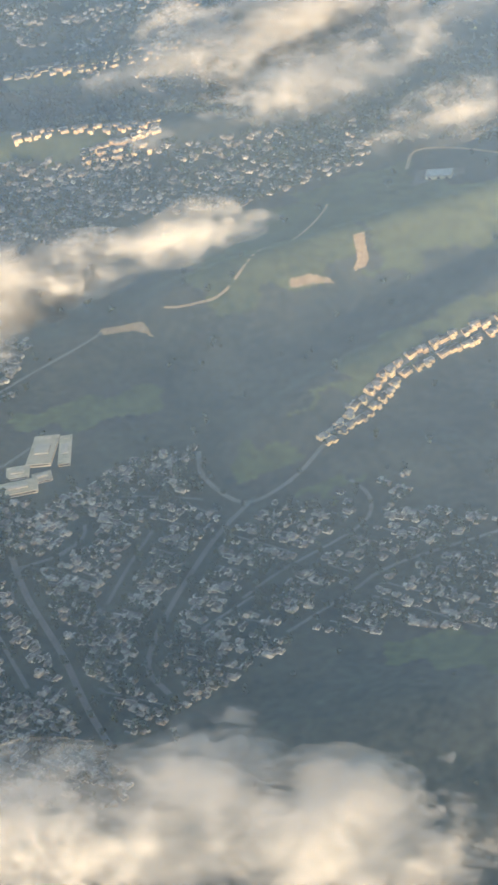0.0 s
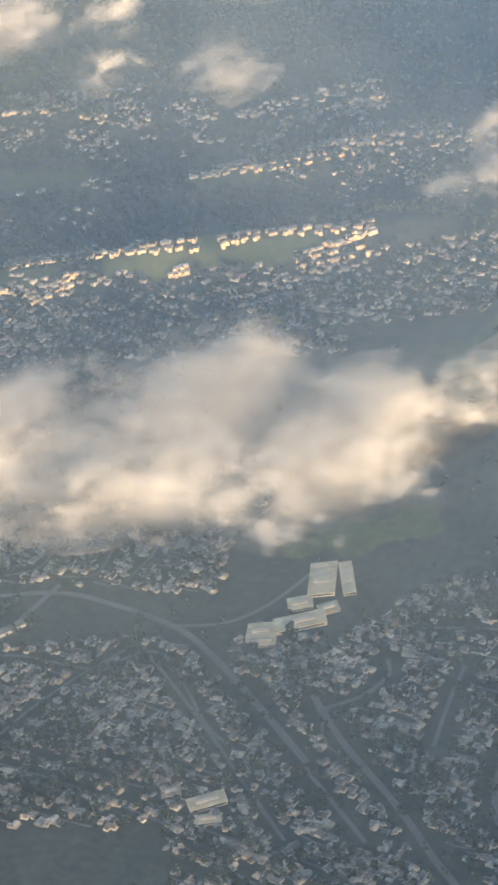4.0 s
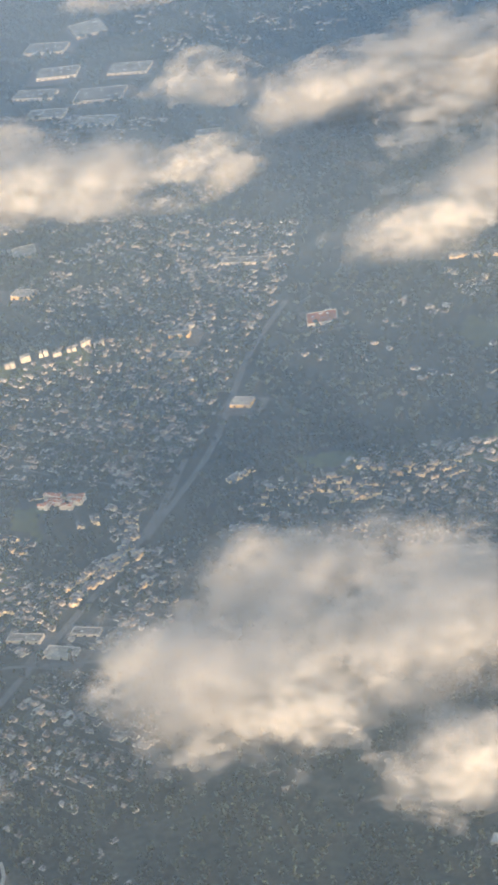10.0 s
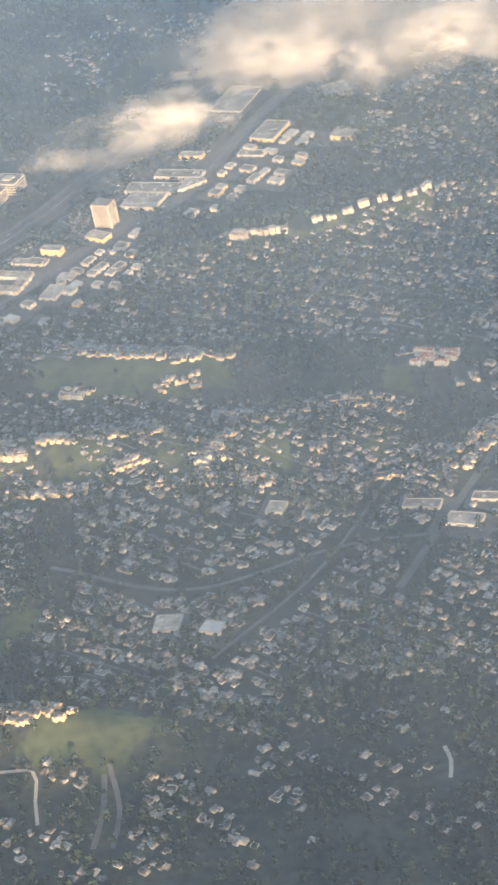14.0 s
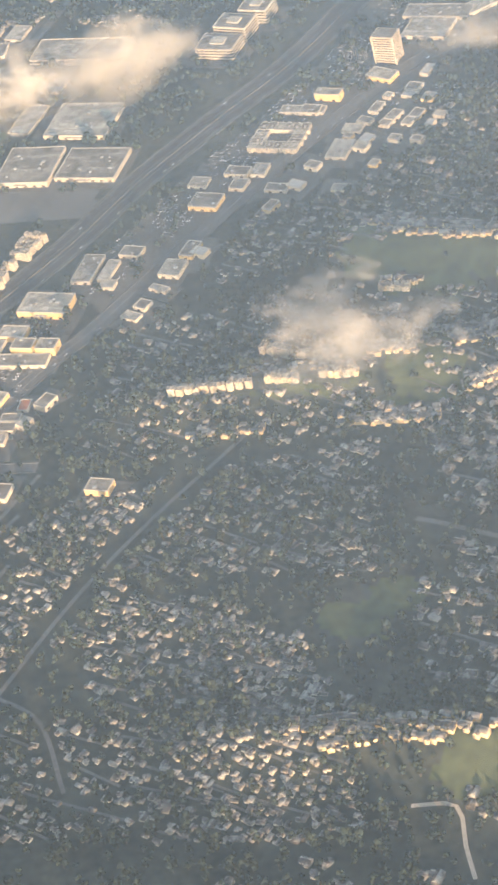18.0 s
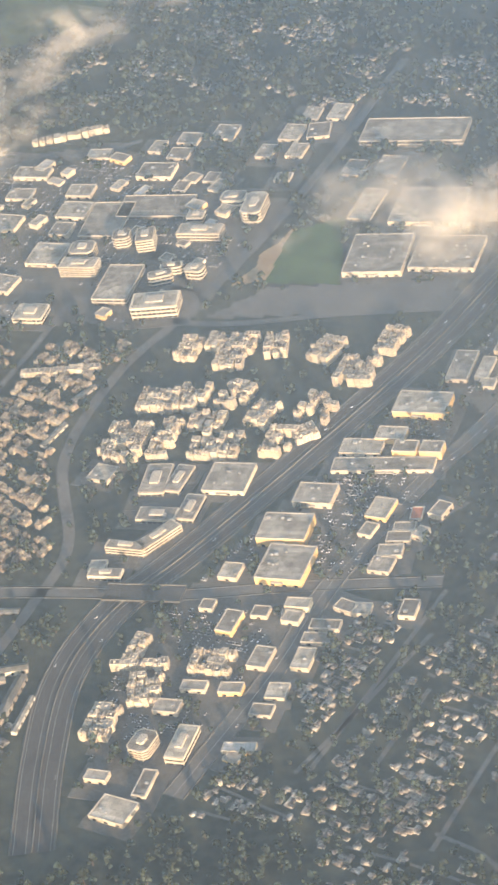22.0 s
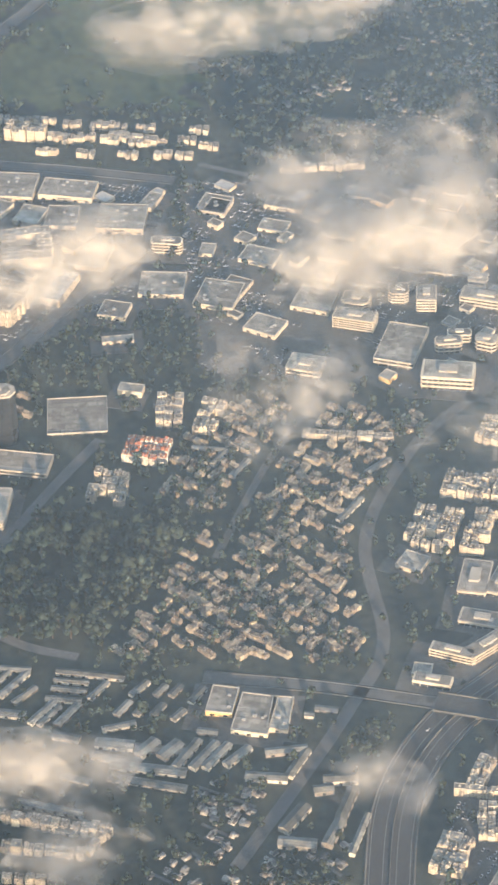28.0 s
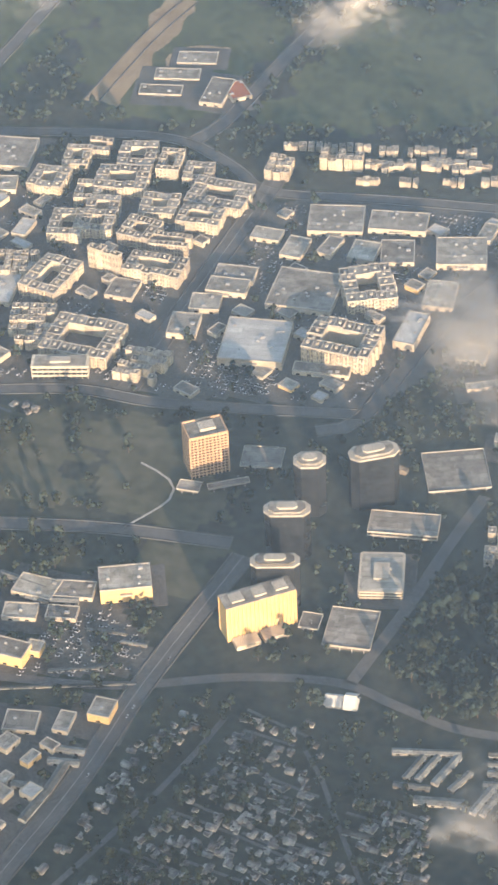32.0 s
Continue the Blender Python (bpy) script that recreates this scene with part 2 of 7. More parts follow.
def prism(bm, pts, z0, z1, slot=0):
    """An upright prism over the outline pts."""
    lo, hi = [bm.verts.new((x, y, z0)) for x, y in pts], [bm.verts.new((x, y, z1)) for x, y in pts]
    bm.faces.new(hi).material_index = slot
    bm.faces.new(lo[::-1]).material_index = slot
    for i in range(len(pts)):
        j = (i + 1) % len(pts)
        bm.faces.new((lo[i], lo[j], hi[j], hi[i])).material_index = slot


def gable(bm, x0, x1, y0, y1, z0, z1, slot=0, over=0.12, thick=0.05):
    """A gable roof with its ridge along x, as two thin slabs."""
    ym = (y0 + y1) / 2
    for a, b in ((y0 - over, ym), (y1 + over, ym)):
        p = [(x0 - over, a, z0), (x1 + over, a, z0), (x1 + over, b, z1), (x0 - over, b, z1)]
        lo, hi = [bm.verts.new(q) for q in p], [bm.verts.new((q[0], q[1], q[2] + thick)) for q in p]
        if a > b:
            lo, hi = lo[::-1], hi[::-1]
        bm.faces.new(hi).material_index = slot
        bm.faces.new(lo[::-1]).material_index = slot
        for i in range(4):
            j = (i + 1) % 4
            bm.faces.new((lo[i], lo[j], hi[j], hi[i])).material_index = slot


def gable_end(bm, x0, x1, y0, y1, z0, z1, slot=0):
    """The wall triangles under a gable."""
    ym = (y0 + y1) / 2
    for x in (x0, x1):
        f = [bm.verts.new(p) for p in ((x, y0, z0), (x, y1, z0), (x, ym, z1))]
        bm.faces.new(f if x == x1 else f[::-1]).material_index = slot


def finish(name, bm, *mats):
    me = bpy.data.meshes.new(name)
    bm.to_mesh(me)
    bm.free()
    for m in mats:
        me.materials.append(m)
    return me


def part(name, data, mat, parent, label=""):
    """Link a bmesh (or a ready mesh, when mat is None) as one object under a thing or a part."""
    ob = new(name, data if mat is None else finish(name, data, mat))
    ob.parent = parent
    return tagged(ob, label)


def place(name, x, y, turn, label, category, group="", sink=0.0):
    """An Empty at the foot of a thing that stands on the ground."""
    ob = new(name)
    ob.empty_display_size = 0.2
    ob.matrix_world = pose(x, y, float(height(x, y)) - sink, 0, 0, turn)
    return tagged(ob, label, category, group)


# ---- what the ground is taken by, on a 1 m raster ----
X0, Y0, NX, NY = -900, 180, 800, 560
taken, wooded = np.zeros((NX, NY), bool), np.full((NX, NY), 0.72)
GX, GY = np.meshgrid(np.arange(NX) + X0 + 0.5, np.arange(NY) + Y0 + 0.5, indexing="ij")
wooded[(GX > -330) & (GY < 450)] = 0.02          # the open hills


def take(x, y, w, d, turn, margin=0.8, trees=0.0):
    c, s = math.cos(radians(turn)), math.sin(radians(turn))
    u, v = (GX - x) * c + (GY - y) * s, (GY - y) * c - (GX - x) * s
    inside = (np.abs(u) < w / 2 + margin) & (np.abs(v) < d / 2 + margin)
    taken[inside], wooded[inside] = True, trees
    near = (np.abs(u) < w / 2 + 4) & (np.abs(v) < d / 2 + 4) & ~inside & (w > 3)
    wooded[near] = np.minimum(wooded[near], 0.45)


def in_poly(pts, x, y):
    inside = np.zeros(np.shape(x), bool)
    for i in range(len(pts)):
        (xa, ya), (xb, yb) = pts[i], pts[i - 1]
        cross = (ya > y) != (yb > y)
        inside ^= cross & (x < (xb - xa) * (y - ya) / ((yb - ya) or 1e-9) + xa)
    return inside


def free(x, y):
    i, j = int(x - X0), int(y - Y0)
    return 0 <= i < NX and 0 <= j < NY and not taken[i, j]


# ---- ground: one sheet to the horizon ----
def ground_sheet():
    xs = np.concatenate([[-4500, -3000, -2000, -1400, -1100, -960], np.arange(-900, -99, 2.5), [-60, 0, 150, 500, 1200, 2500, 4000]])
    ys = np.concatenate([[-3500, -2000, -900, -300, 0, 100, 150], np.arange(180, 741, 2.5), [780, 850, 1000, 1400, 2200, 3200, 4400]])
    X, Y = np.meshgrid(xs, ys, indexing="ij")
    Z = height(X, Y) - 0.02
    V = np.stack([X, Y, Z], -1).reshape(-1, 3)
    i, j = np.meshgrid(np.arange(len(xs) - 1), np.arange(len(ys) - 1), indexing="ij")
    a = (i * len(ys) + j).ravel()
    T = np.concatenate([np.stack([a, a + len(ys), a + len(ys) + 1], -1), np.stack([a, a + len(ys) + 1, a + 1], -1)])
    ob = new("ground", mesh_of("ground", V, T, [M["ground"]]))
    ob.data.polygons.foreach_set("use_smooth", np.ones(len(T), bool))
    tagged(ob, "dark valley floor of yards, earth and scrub", "ground", kind="structure")


ground_sheet()


def smooth_line(pts, step=2.0):
    """A Catmull-Rom line through pts, at even steps."""
    P = [np.array(p, float) for p in pts]
    P = [2 * P[0] - P[1]] + P + [2 * P[-1] - P[-2]]
    line = []
    for k in range(1, len(P) - 2):
        n = max(2, int(np.hypot(*(P[k + 1] - P[k])) / step))
        for t in np.arange(n) / n:
            line.append(0.5 * (2 * P[k] + (P[k + 1] - P[k - 1]) * t + (2 * P[k - 1] - 5 * P[k] + 4 * P[k + 1] - P[k + 2]) * t * t
                               + (3 * P[k] - P[k - 1] - 3 * P[k + 1] + P[k + 2]) * t ** 3))
    line.append(P[-2])
    return np.array(line)


def side_of(L):
    d = np.gradient(L, axis=0)
    d /= np.linalg.norm(d, axis=1)[:, None] + 1e-9
    return np.stack([-d[:, 1], d[:, 0]], -1)


def strip_mesh(name, L, lo, hi, lift, mat, deep=0.0):
    """A band beside the line L from offset lo to hi, following the ground, with a raised edge where deep is given."""
    N = side_of(L)
    offs = [lo, lo, hi, hi] if deep else [lo, hi]
    V = []
    for k, o in enumerate(offs):
        p = L + N * o
        z = height(p[:, 0], p[:, 1]) + lift - (deep if deep and k in (0, 3) else 0)
        V.append(np.column_stack([p, z]))
    n, k = len(L), len(offs)
    V = np.stack(V, 1).reshape(-1, 3)
    T = []
    for c in range(k - 1):
        a = np.arange(n - 1) * k + c
        T += [np.stack([a, a + k, a + k + 1], -1), np.stack([a, a + k + 1, a + 1], -1)]
    T = np.concatenate(T)[:, ::-1]
    return mesh_of(name, V, T, [mat])


lines = {}
kinds = {"freeway": ("freeway", "wide pale concrete freeway", 0.10), "boulevard": ("boulevard", "broad grey asphalt boulevard", 0.07),
         "street": ("street", "grey asphalt street", 0.05), "dirt": ("dirt_track", "pale bare earth track", 0.04), "drive": ("driveway", "pale concrete driveway", 0.05)}


def ribbon(kind, wide, *pts):
    """A road along the points, with its pavements and markings."""
    L = smooth_line(pts)
    name, label, lift = kinds[kind]
    mat = M[{"boulevard": "street"}.get(kind, kind)]
    ob = new(name, strip_mesh(name, L, -wide / 2, wide / 2, lift, mat))
    tagged(ob, label, "road", kind="structure")
    lines.setdefault(kind, []).append((L, wide))
    for p in L:
        i, j = int(p[0] - X0), int(p[1] - Y0)
        r = int(wide / 2 + 1.6)
        if r < i < NX - r and r < j < NY - r:
            taken[i - r:i + r + 1, j - r:j + r + 1] = True
            wooded[i - r:i + r + 1, j - r:j + r + 1] = 0.0 if wide > 2 else 0.1
    if kind == "boulevard" or wide > 1.9:
        for s in (-1, 1):
            e = sorted((s * wide / 2, s * (wide / 2 + 0.35)))
            part("pavement", strip_mesh("pavement", L, e[0], e[1], lift + 0.04, M["kerb"], 0.06), None, ob, "raised concrete pavement")
    if kind == "freeway":
        part("median_barrier", strip_mesh("median_barrier", L, -0.08, 0.08, lift + 0.2, M["kerb"], 0.2), None, ob, "grey concrete median barrier")
        for o in (-0.36, -0.12, 0.12, 0.36):
            part("edge_line" if abs(o) > 0.3 else "lane_line", strip_mesh("lane_line", L, o * wide * 1.22, o * wide * 1.22 + 0.05, lift + 0.008, M["paint"]), None, ob)
    elif kind == "boulevard":
        part("centre_line", strip_mesh("centre_line", L, -0.04, 0.04, lift + 0.008, M["paint"]), None, ob)


soil = {"meadow": ("grassland", "green winter grass on a rolling slope", 0.012), "lawn": ("playing_field", "mown green playing field", 0.0), "parkland": ("parkland", "dull green-brown winter grass", 0.12),
        "grove": ("wooded_park", "shaded ground under tall park trees", 1.5), "dirt": ("bare_ground", "bare pale earth", 0.0), "asphalt": ("parking_lot", "dark asphalt parking lot", 0.5), "plaza": ("paved_lot", "empty grey paved lot", 0.01)}
lots = []


def field(kind, *pts):
    """A patch of open ground with an uneven edge, laid over the ground."""
    name, label, trees = soil[kind]
    P = np.array(pts)
    step = {"dirt": 0.4, "lawn": 0.5}.get(kind, 1.0)
    xs, ys = np.arange(P[:, 0].min() - 2, P[:, 0].max() + 2, step), np.arange(P[:, 1].min() - 2, P[:, 1].max() + 2, step)
    X, Y = np.meshgrid(xs, ys, indexing="ij")
    rag = {"asphalt": 0.0, "lawn": 0.0, "plaza": 0.0, "dirt": 0.5}.get(kind, 1.6)
    W = np.sin(X * 0.7 + Y * 0.31) + np.sin(Y * 0.9 - X * 0.23) + np.sin(X * 0.21 + 1.3)
    hit = in_poly(pts, X + rag * np.sin(Y * 0.55) + 0.5 * rag * W, Y + rag * np.sin(X * 0.6 + 1))
    V = np.stack([X, Y, height(X, Y) + {"asphalt": 0.02, "lawn": 0.03, "plaza": 0.035}.get(kind, 0.012) + 0.001 * (len(lots) % 7)], -1).reshape(-1, 3)
    i, j = np.meshgrid(np.arange(len(xs) - 1), np.arange(len(ys) - 1), indexing="ij")
    keep = hit[:-1, :-1]
    if not keep.any():
        return
    a = (i * len(ys) + j)[keep]
    n = len(ys)
    T = np.concatenate([np.stack([a, a + n, a + n + 1], -1), np.stack([a, a + n + 1, a + 1], -1)])
    used, T = np.unique(T, return_inverse=True)
    ob = new(name, mesh_of(name, V[used], T.reshape(-1, 3), [M[{"grove": "ground", "plaza": "street"}.get(kind, kind)]]))
    tagged(ob, label, "ground", kind="structure")
    lots.append((kind, pts))
    inside = in_poly(pts, GX, GY)
    wooded[inside] = trees
    if kind in ("lawn", "dirt", "parkland", "plaza"):
        taken[inside] = True


# ---- buildings ----
def roof_units(root, w, d, z, count, rnd):
    for _ in range(count):
        s = rnd.uniform(0.15, 0.35)
        bm = bmesh.new()
        box(bm, -s, s, -s * 0.7, s * 0.7, 0, 0.22)
        box(bm, -s * 0.6, s * 0.6, -s * 0.4, s * 0.4, 0.22, 0.28)
        u = part("roof_unit", bm, M["steel"], root, "grey sheet-metal air unit")
        u.location = (rnd.uniform(-0.4, 0.4) * w, rnd.uniform(-0.35, 0.35) * d, z)


def shell(root, w, d, h, wall, deck, lip=0.14):
    """Walls, a parapet and a roof deck set down behind it."""
    bm = bmesh.new()
    box(bm, -w / 2, w / 2, -d / 2, d / 2, -0.6, h - 0.16)
    part("wall", bm, wall, root)
    bm = bmesh.new()
    e = 0.03
    box(bm, -w / 2 - e, w / 2 + e, -d / 2 - e, -d / 2 + lip, h - 0.22, h)
    box(bm, -w / 2 - e, w / 2 + e, d / 2 - lip, d / 2 + e, h - 0.22, h)
    box(bm, -w / 2 - e, -w / 2 + lip, -d / 2 + lip, d / 2 - lip, h - 0.22, h)
    box(bm, w / 2 - lip, w / 2 + e, -d / 2 + lip, d / 2 - lip, h - 0.22, h)
    part("parapet", bm, M["trim"], root, "pale parapet cap")
    bm = bmesh.new()
    box(bm, -w / 2 + lip, w / 2 - lip, -d / 2 + lip, d / 2 - lip, h - 0.18, h - 0.09)
    part("roof", bm, deck, root, "flat membrane roof")


aprons = 0


def apron(root, w, d, rnd):
    """The asphalt yard round a building, a thin slab of its own height."""
    global aprons
    aprons += 1
    z = 0.012 + 0.0021 * (aprons % 23)
    a, b, c, e = (rnd.uniform(0.8, 3.0) for _ in range(4))
    bm = bmesh.new()
    box(bm, -w / 2 - a, w / 2 + b, -d / 2 - c - 0.6, d / 2 + e, -0.3, z)
    part("yard", bm, M["asphalt"], root, "dark asphalt yard")


def store(x, y, w, d, h, turn, tone=""):
    """A flat-roofed shop or warehouse."""
    rnd = random.Random(f"{x}{y}")
    words = {"": "low commercial building with cream walls and grey flat roof", "white": "low white-roofed commercial building", "gold": "ochre stucco commercial building with flat roof",
             "red": "low building with a red-tiled roof"}[tone]
    root = place("commercial_building", x, y, turn, words, "building", "commercial buildings")
    take(x, y, w, d, turn)
    shell(root, w, d, h, M["gold"] if tone == "gold" else M["cream"], M[{"white": "deck_white", "red": "deck_red"}.get(tone, "deck")])
    roof_units(root, w, d, h - 0.09, min(7, int(w * d / 9)), rnd)
    apron(root, w, d, rnd)
    n = max(1, int(w / 1.6))
    if h > 0.5:
        for k in range(min(n, 8)):
            c = -w / 2 + (k + 0.5) * w / min(n, 8)
            bm = bmesh.new()
            box(bm, c - 0.3, c + 0.3, -d / 2 - 0.012, -d / 2 + 0.05, 0.08, min(0.45, h * 0.5))
            part("shopfront", bm, M["pane"], root, "dark shopfront glazing")
    if w > 6:
        bm = bmesh.new()
        box(bm, -w * 0.12, w * 0.12, -d / 2 - 0.5, -d / 2, h * 0.55, h * 0.66)
        part("canopy", bm, M["trim"], root, "projecting entrance canopy")


def school(x, y, w, d, h, turn):
    """A low school wing with a tan roof, a raised clerestory and window bands."""
    root = place("school_wing", x, y, turn, "low tan-roofed school wing with a raised roof light", "building", "school wings")
    take(x, y, w, d, turn, 0.6)
    bm = bmesh.new()
    box(bm, -w / 2, w / 2, -d / 2, d / 2, -0.4, h)
    part("wall", bm, M["cream"], root)
    bm = bmesh.new()
    box(bm, -w / 2 - 0.12, w / 2 + 0.12, -d / 2 - 0.12, d / 2 + 0.12, h, h + 0.08)
    part("roof", bm, M["tan_roof"], root, "tan flat roof with broad eaves")
    bm = bmesh.new()
    box(bm, -w * 0.3, w * 0.3, -d * 0.16, d * 0.16, h + 0.08, h + 0.3)
    gable(bm, -w * 0.3, w * 0.3, -d * 0.16, d * 0.16, h + 0.3, h + 0.42, 0, 0.06, 0.04)
    part("clerestory", bm, M["trim"], root, "pale raised roof light")
    for s in (-1, 1):
        bm = bmesh.new()
        box(bm, -w * 0.46, w * 0.46, s * d / 2 - 0.015, s * d / 2 + 0.015, h * 0.35, h * 0.75)
        part("window_band", bm, M["pane"], root, "dark strip of windows")


def strip(x, y, w, d, h, turn):
    """A long low shed, carport or row of units under one shallow gable."""
    root = place("long_shed", x, y, turn, "long low building with a dull grey shallow roof", "building", "long low buildings")
    take(x, y, w, d, turn, 0.5)
    bm = bmesh.new()
    box(bm, -w / 2, w / 2, -d / 2, d / 2, -0.4, h * 0.75)
    gable_end(bm, -w / 2, w / 2, -d / 2, d / 2, h * 0.75, h)
    # Darker house stucco here puts the sheds' shade into the wall colour.
    part("wall", bm, M["stucco_one"], root, "stucco wall, darker tone chosen for shade")
    bm = bmesh.new()
    gable(bm, -w / 2, w / 2, -d / 2, d / 2, h * 0.75, h, 0, 0.08, 0.04)
    part("roof", bm, M["shed_roof"], root, "grey metal roof, darkened in colour for shade")
    for k in range(min(6, int(w / 1.5))):
        c = -w / 2 + (k + 0.5) * w / max(1, min(6, int(w / 1.5)))
        bm = bmesh.new()
        box(bm, c - 0.22, c + 0.22, -d / 2 - 0.012, -d / 2 + 0.03, 0.02, h * 0.5)
        part("door", bm, M["pane"], root, "dark shutter door")


def hall(x, y, w, d, h, turn):
    """A white hall with a folded roof."""
    root = place("church_hall", x, y, turn, "white hall with a folded pale roof", "building")
    take(x, y, w, d, turn)
    bm = bmesh.new()
    box(bm, -w / 2, w / 2, -d / 2, d / 2, -0.4, h * 0.5)
    gable_end(bm, -w / 2, w / 2, -d / 2, d / 2, h * 0.5, h * 1.4)
    part("wall", bm, M["white"], root)
    bm = bmesh.new()
    gable(bm, -w / 2, w / 2, -d / 2, d / 2, h * 0.5, h * 1.4, 0, 0.2, 0.06)
    part("roof", bm, M["deck_white"], root)
    bm = bmesh.new()
    gable(bm, w * 0.1, w * 0.45, -d * 0.8, d * 0.8, h * 0.6, h * 1.7, 0, 0.1, 0.06)
    part("cross_roof", bm, M["white"], root)


def office(x, y, w, d, h, turn, floors):
    """An office block with ribbon windows between pale bands."""
    root = place("office_building", x, y, turn, "cream office building with dark ribbon windows", "building", "office buildings")
    take(x, y, w, d, turn)
    rnd = random.Random(f"{x}{y}")
    apron(root, w, d, rnd)
    c = min(w, d) * (0.2 if h > 1.5 and w < 7 and floors < 5 else 0.05)
    out = [(-w / 2 + c, -d / 2), (w / 2 - c, -d / 2), (w / 2, -d / 2 + c), (w / 2, d / 2 - c), (w / 2 - c, d / 2), (-w / 2 + c, d / 2), (-w / 2, d / 2 - c), (-w / 2, -d / 2 + c)]
    fh = h / floors
    for k in range(floors):
        bm = bmesh.new()
        prism(bm, [(p * 0.97, q * 0.97) for p, q in out], k * fh - (0.5 if k == 0 else 0), k * fh + fh * 0.62)
        part("window_band", bm, M["pane"], root, "dark ribbon window")
        bm = bmesh.new()
        prism(bm, out, k * fh + fh * 0.55, (k + 1) * fh)
        part("spandrel", bm, M["cream"], root, "cream concrete spandrel band")
    for k in range(max(3, int(w / 0.8))):
        px = -w / 2 + c + (w - 2 * c) * k / max(2, int(w / 0.8) - 1)
        bm = bmesh.new()
        box(bm, px - 0.05, px + 0.05, -d / 2 - 0.004, -d / 2 + 0.12, -0.2, h * 0.98)
        part("column", bm, M["trim"], root)
    bm = bmesh.new()
    prism(bm, [(p * 0.9, q * 0.9) for p, q in out], h, h + 0.03)
    part("roof", bm, M["deck"], root, "pale flat roof")
    bm = bmesh.new()
    prism(bm, [(p * 0.35, q * 0.4) for p, q in out], h + 0.03, h + 0.35)
    part("penthouse", bm, M["trim"], root, "rooftop plant room")
    roof_units(root, w * 0.6, d * 0.6, h + 0.03, 2, rnd)


def garage(x, y, w, d, h, turn):
    """A parking structure with an open top deck."""
    root = place("parking_structure", x, y, turn, "pale concrete parking structure with open top deck", "building", "parking structures")
    take(x, y, w, d, turn)
    levels = max(1, int(round(h / 0.6)))
    for k in range(levels):
        z = h * (k + 1) / levels
        bm = bmesh.new()
        box(bm, -w / 2, w / 2, -d / 2, d / 2, z - 0.1, z)
        part("deck", bm, M["deck"], root)
        bm = bmesh.new()
        for a, b, p, q in ((-w / 2, w / 2, -d / 2 - 0.04, -d / 2 + 0.03), (-w / 2, w / 2, d / 2 - 0.03, d / 2 + 0.04), (-w / 2 - 0.04, -w / 2 + 0.03, -d / 2 + 0.03, d / 2 - 0.03), (w / 2 - 0.03, w / 2 + 0.04, -d / 2 + 0.03, d / 2 - 0.03)):
            box(bm, a, b, p, q, z - 0.14, z + 0.16)
        part("guard_wall", bm, M["trim"], root, "cream concrete guard wall")
    # Dark filler box, coloured as the shade between the open decks.
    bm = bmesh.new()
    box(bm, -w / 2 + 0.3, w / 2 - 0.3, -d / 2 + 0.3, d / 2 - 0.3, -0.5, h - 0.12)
    part("core", bm, M["asphalt"], root, "dark solid block in place of shaded inner levels")
    for k in range(max(2, int(w / 1.5))):
        px = -w / 2 + (k + 0.5) * w / max(2, int(w / 1.5))
        bm = bmesh.new()
        box(bm, px - 0.06, px + 0.06, -d / 2, -d / 2 + 0.1, -0.3, h)
        part("column", bm, M["trim"], root)
    for k in range(max(1, int(w * d / 22))):
        bm = bmesh.new()
        px, py = (random.random() - 0.5) * w * 0.8, (random.random() - 0.5) * d * 0.8
        box(bm, px - 0.02, px + 0.02, py - 0.02, py + 0.02, h, h + 0.7)
        box(bm, px - 0.16, px + 0.16, py - 0.03, py + 0.03, h + 0.7, h + 0.74)
        part("lamp_post", bm, M["steel"], root, "thin deck lamp post")


